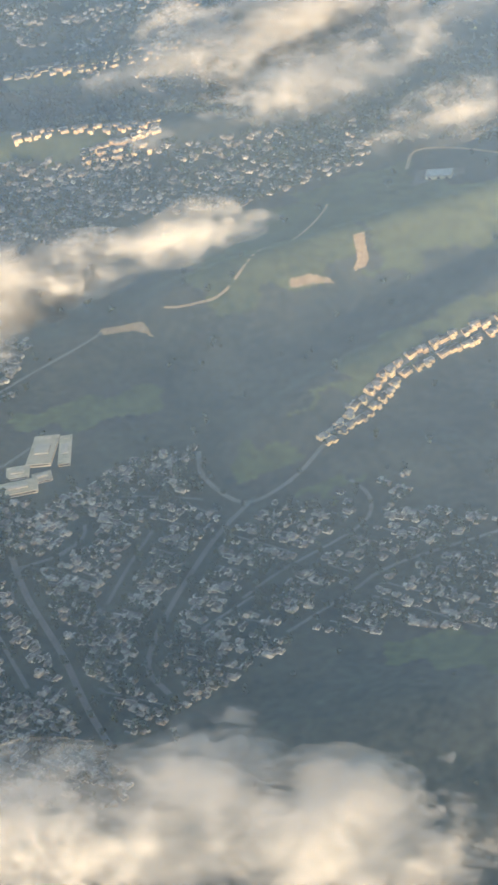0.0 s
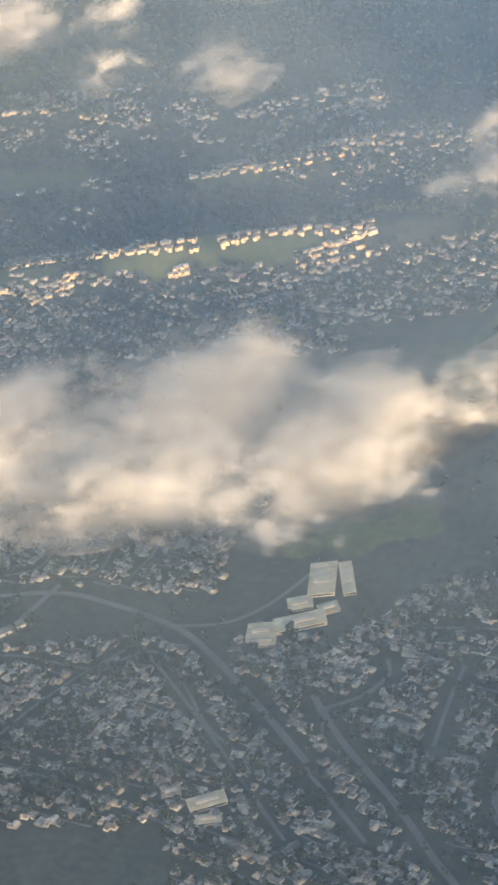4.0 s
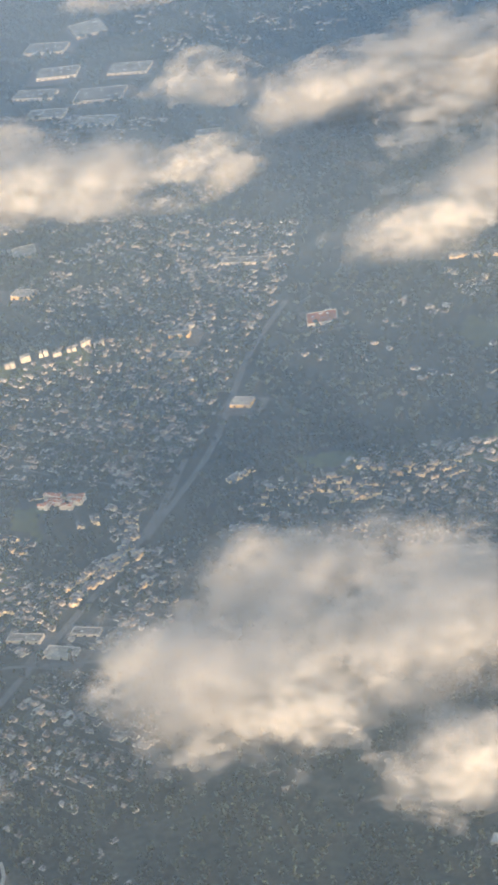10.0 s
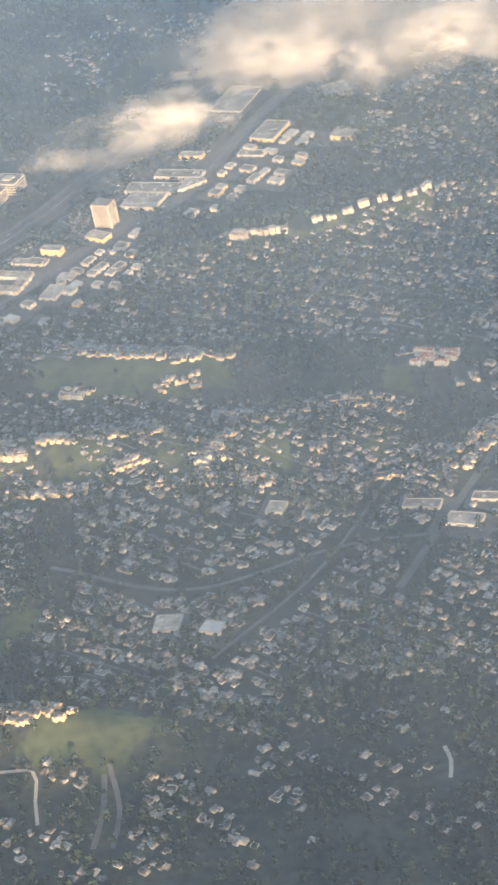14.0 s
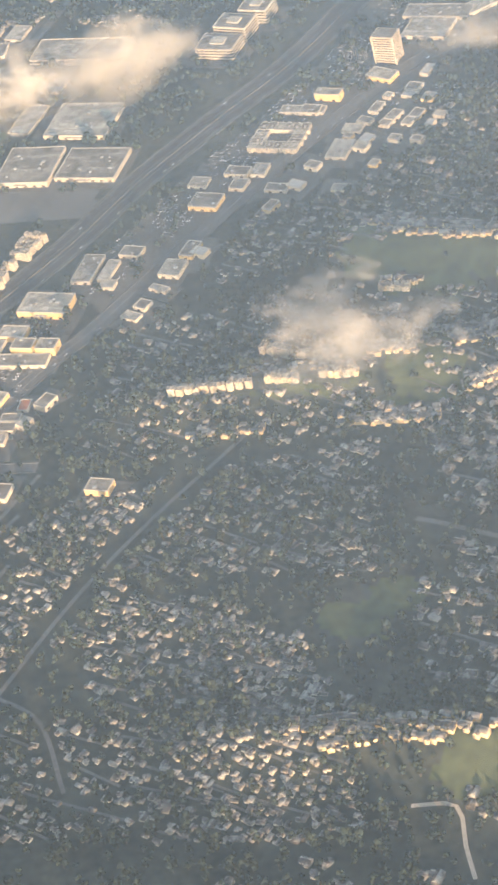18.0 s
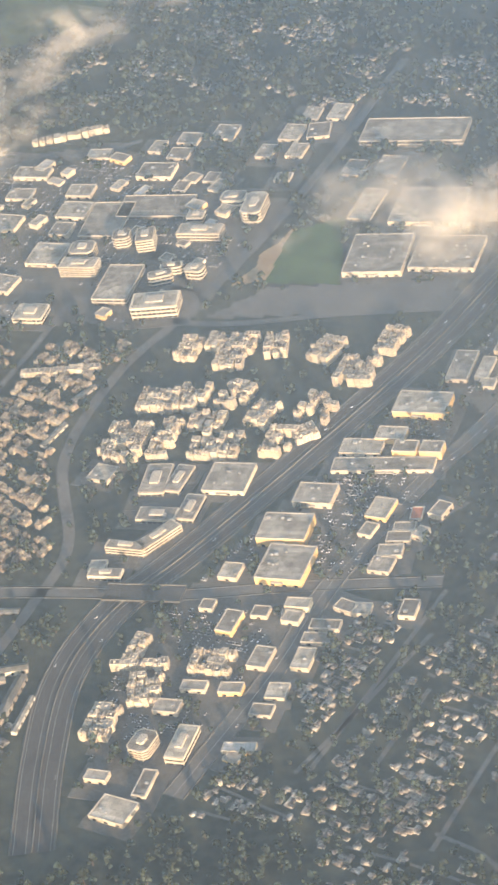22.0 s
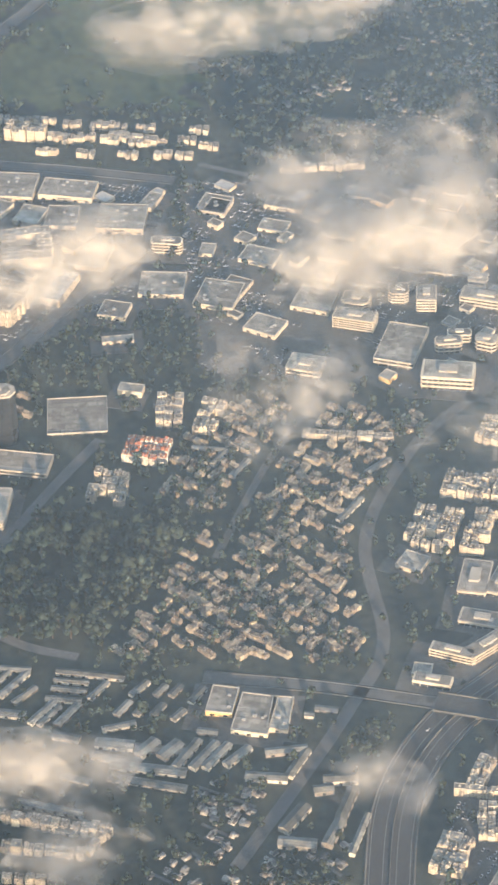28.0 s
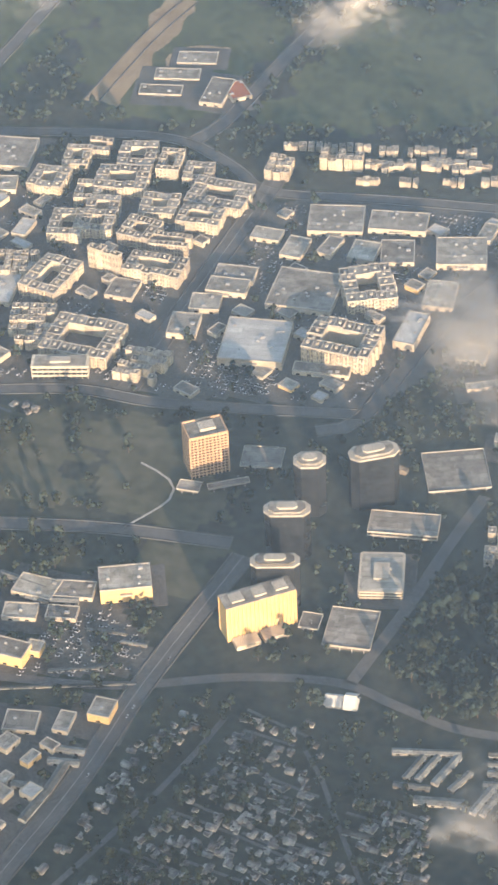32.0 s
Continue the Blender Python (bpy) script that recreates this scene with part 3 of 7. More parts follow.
def unit_mesh(kind, seed):
    """One apartment unit, 1.5 m wide and deep and 1 m high: walls, windows and a small pitched or flat roof."""
    rnd = random.Random(seed)
    bm = bmesh.new()
    box(bm, -0.75, 0.75, -0.75, 0.75, -0.4, 1.0, 0)
    b = rnd.uniform(-0.4, 0.1)
    box(bm, b, b + 0.6, -0.98, -0.75, -0.4, rnd.uniform(0.8, 1.0), 0)
    for z in (0.12, 0.46, 0.76):
        for c in (-0.5, 0.0, 0.5):
            box(bm, c - 0.12, c + 0.12, -0.76 if not b < c < b + 0.6 else -0.99, -0.7, z, z + 0.17, 2)
            box(bm, 0.7, 0.76, c - 0.12, c + 0.12, z, z + 0.17, 2)
            box(bm, -0.76, -0.7, c - 0.12, c + 0.12, z, z + 0.17, 2)
    if kind == "flat":
        box(bm, -0.68, 0.68, -0.68, 0.68, 1.0, 1.02, 1)
        for a in ((-0.78, 0.78, -0.78, -0.68), (-0.78, 0.78, 0.68, 0.78), (-0.78, -0.68, -0.68, 0.68), (0.68, 0.78, -0.68, 0.68)):
            box(bm, *a, 0.96, 1.08, 3)
        box(bm, -0.2, 0.15, -0.1, 0.2, 1.02, 1.16, 3)
    else:
        for i, j in ((-1, -1), (1, -1), (-1, 1), (1, 1)):
            u, v, top = i * 0.39 + rnd.uniform(-0.05, 0.05), j * 0.39 + rnd.uniform(-0.05, 0.05), 1.0 + rnd.choice((0, 0.12, 0.24))
            box(bm, u - 0.3, u + 0.3, v - 0.3, v + 0.3, 0.9, top, 0)
            if rnd.random() < 0.5:
                gable_end(bm, u - 0.3, u + 0.3, v - 0.3, v + 0.3, top, top + 0.24, 0)
                gable(bm, u - 0.3, u + 0.3, v - 0.3, v + 0.3, top, top + 0.24, 1, 0.05, 0.03)
            else:
                box(bm, u - 0.34, u + 0.34, v - 0.34, v + 0.34, top, top + 0.05, 1)
                box(bm, u - 0.2, u + 0.05, v - 0.1, v + 0.15, top + 0.05, top + 0.2, 3)
            if j < 0:
                box(bm, u - 0.22, u + 0.22, -0.9, -0.75, 0.4, 0.62, 3)
    return bm


def variants(kind, wall, roof):
    return [finish("unit", unit_mesh(kind, s), M[wall], M[roof], M["dull_pane"], M["trim"]) for s in range(4)]


UNITS = {"flat": variants("flat", "cream", "deck"), "pitched": variants("pitched", "cream", "deck"), "red": variants("pitched", "white", "deck_red"), "dark": variants("pitched", "terrace_wall", "terrace_roof")}


def add_unit(root, kind, x, y, z, wide, deep, tall, turn, rnd):
    u = new("unit", rnd.choice(UNITS[kind]))
    u.parent = root
    u.location, u.rotation_euler, u.scale = (x, y, z), (0, 0, radians(turn)), (wide / 1.5, deep / 1.5, tall)
    return u


def apartments(x, y, w, d, h, turn, tone=""):
    """A complex of stepped apartment units packed close together."""
    rnd = random.Random(f"{x}{y}")
    root = place("apartment_complex", x, y, turn, "beige apartment complex of stepped units" if not tone else "apartment complex with red roofs", "building", "apartment complexes")
    take(x, y, w, d, turn)
    nx, ny = max(1, round(w / 1.35)), max(1, round(d / 1.75))
    for i in range(nx):
        for j in range(ny):
            if nx * ny > 14 and rnd.random() < 0.2:
                continue
            cx, cy = -w / 2 + (i + 0.5) * w / nx, -d / 2 + (j + 0.5) * d / ny
            kind = "red" if tone else ("flat" if h > 1.7 or rnd.random() < 0.35 else "pitched")
            add_unit(root, kind, cx + rnd.uniform(-0.12, 0.12), cy + rnd.uniform(-0.15, 0.15), 0, w / nx * rnd.uniform(0.74, 0.93), d / ny * rnd.uniform(0.58, 0.82),
                     h * rnd.uniform(0.78, 1.06) * (1 if kind == "flat" else 0.78), rnd.choice((0, 0, 90, 180)), rnd)


def ring_block(x, y, w, d, h, turn):
    """Apartments round an open court."""
    rnd = random.Random(f"{x}{y}")
    root = place("courtyard_block", x, y, turn, "cream apartment block round open courts", "building", "courtyard blocks")
    take(x, y, w, d, turn)
    e = min(2.3, w / 3.5, d / 3.5)
    bm = bmesh.new()
    box(bm, -w / 2 + e, w / 2 - e, -d / 2 + e, d / 2 - e, -0.3, 0.12)
    part("court", bm, M["kerb"], root, "paved inner court")
    nx, ny = max(2, round(w / 1.6)), max(2, round(d / 1.8))
    for i in range(nx):
        for s in (-1, 1) + ((0,) if ny > 5 else ()):
            add_unit(root, "flat", -w / 2 + (i + 0.5) * w / nx, s * (d / 2 - e / 2), 0, w / nx, e, h * rnd.uniform(0.9, 1.05), 0 if s < 1 else 180, rnd)
    for j in range(1, ny - 1):
        for s in (-1, 1):
            add_unit(root, "flat", s * (w / 2 - e / 2), -d / 2 + (j + 0.5) * d / ny, 0, d / ny, e, h * rnd.uniform(0.9, 1.05), 90 * s, rnd)


def grid_tower(x, y, w, d, h, turn):
    """The tan precast tower with deep square windows."""
    root = place("office_tower", x, y, turn, "tan precast office tower with rows of deep windows", "tower")
    take(x, y, w, d, turn, 2.5)
    bm = bmesh.new()
    box(bm, -w / 2 + 0.12, w / 2 - 0.12, -d / 2 + 0.12, d / 2 - 0.12, -0.4, h - 0.3)
    part("glazing", bm, M["pane"], root, "dark recessed window glass")
    rows, top = 13, h - 0.55
    for k in range(rows + 1):
        z = 0.35 + (top - 0.35) * k / rows
        bm = bmesh.new()
        box(bm, -w / 2, w / 2, -d / 2, d / 2, z, z + 0.20)
        part("floor_band", bm, M["brown"], root, "tan precast floor band")
    for n, (L, s) in {"x": (w, d), "y": (d, w)}.items():
        cols = 10 if n == "x" else 8
        for k in range(cols + 1):
            c = -L / 2 + 0.08 + (L - 0.16) * k / cols
            for q in (-1, 1):
                bm = bmesh.new()
                a, b = sorted((q * (s / 2 - 0.1), q * (s / 2 + 0.02)))
                e = 0.12 if k % 2 == 0 else 0.07
                box(bm, *((c - e, c + e, a, b) if n == "x" else (a, b, c - e, c + e)), -0.4, h - 0.3)
                part("pier", bm, M["brown"], root, "tan precast pier")
    bm = bmesh.new()
    e = 0.18
    for q in ((-w / 2 - 0.03, w / 2 + 0.03, -d / 2 - 0.03, -d / 2 + e), (-w / 2 - 0.03, w / 2 + 0.03, d / 2 - e, d / 2 + 0.03), (-w / 2 - 0.03, -w / 2 + e, -d / 2 + e, d / 2 - e), (w / 2 - e, w / 2 + 0.03, -d / 2 + e, d / 2 - e)):
        box(bm, *q, h - 0.45, h)
    part("parapet", bm, M["brown"], root)
    bm = bmesh.new()
    box(bm, -w / 2 + e, w / 2 - e, -d / 2 + e, d / 2 - e, h - 0.32, h - 0.2)
    part("roof", bm, M["deck"], root)
    bm = bmesh.new()
    box(bm, -w * 0.15, w * 0.25, -d * 0.2, d * 0.25, h - 0.2, h + 0.25)
    part("plant_room", bm, M["trim"], root, "pale rooftop plant room")


def banded_tower(x, y, w, d, h, turn):
    """The cream tower with continuous window bands."""
    root = place("banded_office_tower", x, y, turn, "cream office tower with dark continuous window bands", "tower")
    take(x, y, w, d, turn, 2)
    bm = bmesh.new()
    box(bm, -w / 2 + 0.12, w / 2 - 0.12, -d / 2 + 0.12, d / 2 - 0.12, -0.4, h - 0.2)
    part("glazing", bm, M["pane"], root, "dark window glass")
    for k in range(11):
        z = 0.3 + (h - 0.6) * k / 10
        bm = bmesh.new()
        box(bm, -w / 2, w / 2, -d / 2, d / 2, z, z + (0.28 if k < 10 else 0.3))
        part("floor_band", bm, M["cream"], root, "cream floor band")
    for a in (-1, 1):
        for b in (-1, 1):
            bm = bmesh.new()
            cx, cy = a * (w / 2 - 0.1), b * (d / 2 - 0.1)
            box(bm, cx - 0.14, cx + 0.14, cy - 0.14, cy + 0.14, -0.4, h)
            part("corner_pier", bm, M["cream"], root)
    bm = bmesh.new()
    box(bm, -w / 2 + 0.2, w / 2 - 0.2, -d / 2 + 0.2, d / 2 - 0.2, h, h + 0.03)
    part("roof", bm, M["deck"], root)


def ribbed_hotel(x, y, w, d, h, turn):
    """The slab hotel with tall pale ribs."""
    root = place("slab_hotel", x, y, turn, "sunlit ochre slab hotel with tall vertical ribs", "tower")
    take(x, y, w, d, turn, 3.0)
    d = max(d, 3.0)
    bm = bmesh.new()
    box(bm, -w / 2, w / 2, -d / 2 + 0.1, d / 2 - 0.1, -0.4, h - 0.1)
    part("wall", bm, M["gold"], root)
    n = 17
    for k in range(n + 1):
        c = -w / 2 + w * k / n
        for s in (-1, 1):
            bm = bmesh.new()
            a, b = sorted((s * (d / 2 - 0.1), s * (d / 2 + 0.12)))
            box(bm, c - 0.09, c + 0.09, a, b, -0.3, h - 0.15)
            part("rib", bm, M["gold"], root, "ochre vertical rib")
    for k in range(n):
        c = -w / 2 + w * (k + 0.5) / n
        bm = bmesh.new()
        for f in range(10):
            z = 0.5 + f * (h - 0.9) / 10
            box(bm, c - 0.07, c + 0.07, -d / 2 + 0.085, -d / 2 + 0.15, z, z + (h - 0.9) / 10 - 0.07)
        part("window_bay", bm, M["dull_pane"], root, "column of small dark windows")
    bm = bmesh.new()
    box(bm, -w / 2 - 0.05, w / 2 + 0.05, -d / 2 - 0.1, d / 2 + 0.1, h - 0.15, h)
    part("roof", bm, M["deck"], root)
    for c in (-0.3, 0.02, 0.33):
        bm = bmesh.new()
        box(bm, w * c - 0.9, w * c + 0.9, -d * 0.3, d * 0.3, h, h + 0.3)
        part("plant_room", bm, M["trim"], root)
    for k, (a, b) in enumerate(((-0.45, -0.1), (-0.05, 0.3))):
        bm = bmesh.new()
        box(bm, w * a, w * b, -d / 2 - 2.2, -d / 2 - 0.13, -0.3, 0.7)
        part("podium", bm, M["cream"], root, "low entrance wing")


def glass_tower(x, y, w, d, h, turn):
    """A dark glass tower with cut corners and a pale crown."""
    root = place("glass_tower", x, y, turn, "dark bronze-glass tower with pale stepped crown", "tower", "glass towers")
    take(x, y, w, d, turn, 2.5)
    c = min(w, d) * 0.3
    out = [(-w / 2 + c, -d / 2), (w / 2 - c, -d / 2), (w / 2, -d / 2 + c), (w / 2, d / 2 - c), (w / 2 - c, d / 2), (-w / 2 + c, d / 2), (-w / 2, d / 2 - c), (-w / 2, -d / 2 + c)]
    bm = bmesh.new()
    prism(bm, out, -0.4, h - 0.5)
    part("curtain_wall", bm, M["tint"], root, "dark bronze curtain wall")
    for k in range(1, 12):
        bm = bmesh.new()
        z = k * (h - 0.6) / 12
        prism(bm, [(p * 1.01, q * 1.01) for p, q in out], z, z + 0.05)
        part("mullion_band", bm, M["pane"], root)
    bm = bmesh.new()
    prism(bm, [(p * 1.02, q * 1.02) for p, q in out], h - 0.5, h - 0.2)
    part("crown", bm, M["trim"], root, "pale crown band")
    bm = bmesh.new()
    prism(bm, [(p * 0.8, q * 0.8) for p, q in out], h - 0.2, h + 0.15)
    part("upper_crown", bm, M["deck"], root)
    bm = bmesh.new()
    prism(bm, [(p * 0.45, q * 0.45) for p, q in out], h + 0.15, h + 0.45)
    part("plant_room", bm, M["trim"], root)


def overpass(x, y, w, d, h, turn):
    """The street bridge over the freeway."""
    root = place("overpass", x, y, turn, "pale concrete street bridge over the freeway", "bridge")
    bm = bmesh.new()
    box(bm, -w / 2 - 3, w / 2 + 3, -d / 2, d / 2, h - 0.2, h)
    part("deck", bm, M["freeway"], root)
    for s in (-1, 1):
        bm = bmesh.new()
        box(bm, -w / 2 - 3, w / 2 + 3, s * d / 2 - 0.06, s * d / 2 + 0.06, h, h + 0.2)
        part("guard_wall", bm, M["kerb"], root)
    for c in (-0.5, 0.0, 0.5):
        bm = bmesh.new()
        box(bm, c * w - 0.2, c * w + 0.2, -d * 0.4, d * 0.4, -0.3, h - 0.2)
        part("pier", bm, M["kerb"], root)


# ---- houses ----
def house_parts(seed):
    """Walls and roof of one house as two bmeshes."""
    rnd = random.Random(seed)
    w, d, h = rnd.uniform(2.5, 3.6), rnd.uniform(1.6, 2.2), rnd.uniform(0.6, 0.95)
    a, b = bmesh.new(), bmesh.new()
    rise = rnd.uniform(0.4, 0.6)
    box(a, -w / 2, w / 2, -d / 2, d / 2, -0.6, h)
    gable_end(a, -w / 2, w / 2, -d / 2, d / 2, h, h + rise)
    gable(b, -w / 2, w / 2, -d / 2, d / 2, h, h + rise, 0, 0.14, 0.05)
    e, f = rnd.choice((-1, 1)) * w * 0.28, rnd.uniform(0.7, 1.2)
    g = rnd.uniform(1.2, 1.6)
    k = rnd.choice((-1, -1, 1))
    for bm, fn in ((a, 0), (b, 1)):
        made = bmesh.new()
        if fn == 0:
            box(made, -f, 0.4, -g / 2, g / 2, -0.6, h * 0.9)
            gable_end(made, -f, 0.4, -g / 2, g / 2, h * 0.9, h * 0.9 + rise * 0.75)
        else:
            gable(made, -f, 0.4, -g / 2, g / 2, h * 0.9, h * 0.9 + rise * 0.75, 0, 0.12, 0.05)
        made.transform(Matrix.Translation((e, k * d / 2, 0)) @ Matrix.Rotation(radians(90 if k < 0 else -90), 4, "Z"))
        tmp = bpy.data.meshes.new("tmp")
        made.to_mesh(tmp)
        made.free()
        bm.from_mesh(tmp)
        bpy.data.meshes.remove(tmp)
    stack = bmesh.new()
    box(stack, w * 0.2, w * 0.2 + 0.24, 0.1, 0.32, h, h + rise + 0.28)
    return a, b, stack


HOUSES = []
for s in range(7):
    walls, roof, stack = house_parts(s)
    HOUSES.append((finish("house", walls, M["stucco_one"]), finish("roof", roof, M["shingle_one"]), finish("chimney", stack, M["brown"])))
SUN_TINTED = []
for walls, roof, stack in HOUSES:
    twin = walls.copy()
    twin.materials.clear()
    twin.materials.append(M["sun_tinted_one"])
    SUN_TINTED.append((twin, roof, stack))
spots = []


cells = {}


def crowded(x, y, gap):
    """Whether a house already stands within the gap."""
    i, j = int(x // 2.5), int(y // 2.5)
    return any((x - p) ** 2 + (y - q) ** 2 < gap * gap for a in (-1, 0, 1) for b in (-1, 0, 1) for p, q in cells.get((i + a, j + b), ()))


def spot(x, y, turn, size=1.0):
    if free(x, y) and not crowded(x, y, 1.3 if size > 0.45 else 0.9):
        spots.append((x, y, turn, size, 0))
        cells.setdefault((int(x // 2.5), int(y // 2.5)), []).append((x, y))


def house_row(step, side, size, *pts):
    """Houses along a ridge road, facing it."""
    L = smooth_line(pts, 0.5)
    N = side_of(L)
    gone = 0.0
    for k in range(1, len(L)):
        gone += np.hypot(*(L[k] - L[k - 1]))
        if gone > step:
            gone = random.uniform(-1.4, 0.4)
            d = L[k] - L[k - 1]
            p = L[k] + N[k] * (side + random.uniform(-0.3, 0.3))
            spots.append((p[0], p[1], math.degrees(math.atan2(d[1], d[0])) + random.uniform(-8, 8), size * random.uniform(0.85, 1.1), 1))
            cells.setdefault((int(p[0] // 2.5), int(p[1] // 2.5)), []).append((p[0], p[1]))


def hillside_row(*pts):
    """Homes and flats with sunlight in their wall colour, packed along a crest in one or two uneven ranks."""
    rnd = random.Random(f"{pts}")
    L = smooth_line(pts, 0.4)
    N = side_of(L)
    for rank in (-0.5, 0.55):
        gone = 0.0
        for k in range(1, len(L)):
            d = L[k] - L[k - 1]
            gone += np.hypot(*d)
            if gone > 0.95:
                gone = rnd.uniform(-0.5, 0.3)
                if rnd.random() < (0.12 if rank < 0 else 0.35):
                    continue
                p = L[k] + N[k] * (rank + rnd.uniform(-0.25, 0.25))
                if not crowded(p[0], p[1], 0.75):
                    spots.append((p[0], p[1], math.degrees(math.atan2(d[1], d[0])) + rnd.choice((0, 0, 90)) + rnd.uniform(-10, 10), rnd.uniform(0.42, 0.68), 1))
                    cells.setdefault((int(p[0] // 2.5), int(p[1] // 2.5)), []).append((p[0], p[1]))
                    i, j = int(p[0] - X0), int(p[1] - Y0)
                    wooded[i - 1:i + 2, j - 2:j + 1] *= 0.35


def zone(kind, dense, *pts):
    """A district of homes in loose rows, or of terraced town houses."""
    P = np.array(pts)
    inside = in_poly(pts, GX, GY)
    wooded[inside & (wooded > 0.015)] = {"homes": 0.7, "town": 0.65, "shops": 0.15}[kind]
    turn = random.uniform(72, 84) - 90
    c, s = math.cos(radians(turn)), math.sin(radians(turn))
    m = P.mean(0)
    R = np.abs(P - m).max() * 1.5
    dx, dy = (1.85, 2.15) if kind == "homes" else (2.25, 1.95) if kind == "town" else (4.3, 3.9)
    loose = kind == "homes" and dense < 0.6          # thin districts gather in clusters
    small = kind == "homes" and m[0] < -505          # the flat town has narrower plots
    dx, dy = (f / math.sqrt(dense * (2.1 if loose else 1) * (1.9 if small else 1)) for f in (dx, dy))
    if kind == "homes" and dense > 0.5:
        V, T = [], []
        for j in range(int(-R / dy), int(R / dy), 3):
            u = np.arange(-R, R, 1.5)
            v = (j + 0.5) * dy + 1.2 * np.sin(u * 0.08 + j)
            x, y = m[0] + u * c - v * s, m[1] + u * s + v * c
            ok = in_poly(pts, x, y)
            ox, oy = -s * 0.26, c * 0.26
            for k in range(len(u) - 1):
                if ok[k] and ok[k + 1] and free(x[k], y[k]) and free(x[k + 1], y[k + 1]):
                    b = len(V)
                    for q, e in ((k, -1), (k + 1, -1), (k + 1, 1), (k, 1)):
                        V.append((x[q] + ox * e, y[q] + oy * e, float(height(x[q], y[q])) + 0.03))
                    T += [(b, b + 1, b + 2), (b, b + 2, b + 3)]
                    a, e = int(x[k] - X0), int(y[k] - Y0)
                    taken[a, e] = True
                    wooded[a, e] = 0.15
        if T:
            tagged(new("side_streets", mesh_of("side_streets", V, T, [M["street"]])), "narrow grey residential side streets", "road", kind="structure")
    for i in range(int(-R / dx), int(R / dx)):
        for j in range(int(-R / dy), int(R / dy)):
            u, v = i * dx + random.uniform(-0.6, 0.6), (j + (0.14 if j % 2 else -0.16)) * dy + random.uniform(-0.5, 0.5)
            x, y = m[0] + u * c - v * s, m[1] + u * s + v * c
            if not in_poly(pts, np.array(x), np.array(y)) or random.random() < (0.2 if kind == "homes" else 0.06):
                continue
            if loose and math.sin(x * 0.19 + 2 * math.sin(y * 0.13)) * math.sin(y * 0.23 + 2 * math.sin(x * 0.11)) < 0.05:
                continue
            if kind == "homes":
                spot(x, y, turn + random.choice((0, 90, 180, 270)) + random.uniform(-14, 14), random.uniform(0.27, 0.46) if small else random.uniform(0.36, 0.62))
            elif kind == "shops":
                if free(x, y) and random.random() < 0.8:
                    store(x, y, random.uniform(1.6, 3.6), random.uniform(1.4, 2.6), random.uniform(0.6, 1.1), turn + random.choice((0, 90)), random.choice(("", "", "gold", "white", "")))
            elif free(x, y):
                towns.append((x, y, turn + random.choice((0, 0, 90)) + random.uniform(-6, 6)))
                take(x, y, 2.2, 1.2, turn, 0.1, 0.2)


towns = []

# roads
ribbon('freeway', 6.0, (-630.7, 237.5), (-637.7, 254.8), (-642.5, 271.5), (-641.7, 286.6), (-635.6, 302.0), (-627.9, 324.1), (-617.5, 356.9), (-612.8, 379.0), (-606.4, 400.0), (-598.7, 424.8), (-590.3, 483.5), (-583.6, 512.7))
ribbon('boulevard', 3.0, (-615.7, 251.9), (-611.8, 279.3), (-610.9, 299.4), (-604.9, 327.3), (-601.5, 337.4), (-593.6, 369.3), (-586.7, 393.9), (-578.4, 417.0), (-570.1, 434.3), (-569.6, 464.0), (-567.7, 492.8))
ribbon('boulevard', 3.0, (-748.7, 228.5), (-745.3, 253.9), (-744.3, 274.3), (-741.7, 298.5), (-741.1, 303.9))
ribbon('street', 2.2, (-741.4, 333.8), (-736.1, 339.1), (-732.6, 362.8), (-726.9, 382.1))
ribbon('street', 1.6, (-766.5, 268.9), (-748.0, 273.0), (-732.6, 280.1), (-719.2, 283.6), (-710.5, 282.0), (-702.0, 280.4), (-694.3, 281.0))
ribbon('street', 1.8, (-717.7, 283.9), (-715.5, 300.7), (-714.2, 316.4), (-712.8, 327.5))
ribbon('street', 2.2, (-782.0, 297.7), (-762.8, 303.0), (-743.8, 305.9))
ribbon('boulevard', 3.0, (-772.3, 334.2), (-772.1, 357.3), (-771.5, 390.0), (-771.6, 398.0))
ribbon('street', 2.0, (-827.5, 392.0), (-803.1, 399.2), (-790.1, 400.6), (-778.8, 395.6), (-770.9, 391.1), (-750.6, 395.2), (-732.2, 398.4))
ribbon('street', 2.4, (-789.2, 400.9), (-786.1, 408.7), (-783.8, 429.6), (-781.1, 450.8), (-780.0, 465.9))
ribbon('street', 2.0, (-832.4, 402.1), (-831.4, 428.3), (-831.2, 445.2))
ribbon('dirt', 2.4, (-810.9, 407.2), (-809.6, 429.2), (-807.2, 444.5))
ribbon('street', 2.0, (-794.1, 326.8), (-779.3, 331.8), (-764.8, 333.0), (-736.4, 339.8))
ribbon('street', 0.9, (-742.0, 230.9), (-735.6, 251.9), (-732.6, 264.0), (-731.2, 272.4))
ribbon('street', 0.7, (-718.9, 269.9), (-715.0, 265.7), (-711.4, 260.5), (-703.7, 249.8))
ribbon('street', 2.0, (-676.3, 283.6), (-660.9, 287.5), (-646.9, 289.9), (-633.1, 292.0), (-615.4, 297.2), (-594.5, 302.1))
ribbon('street', 1.9, (-657.5, 251.4), (-655.9, 269.8), (-655.0, 285.2), (-655.7, 299.6), (-666.4, 320.1), (-667.5, 343.3), (-662.9, 360.8), (-658.5, 385.0), (-656.5, 406.7), (-655.8, 427.5), (-655.1, 443.4))
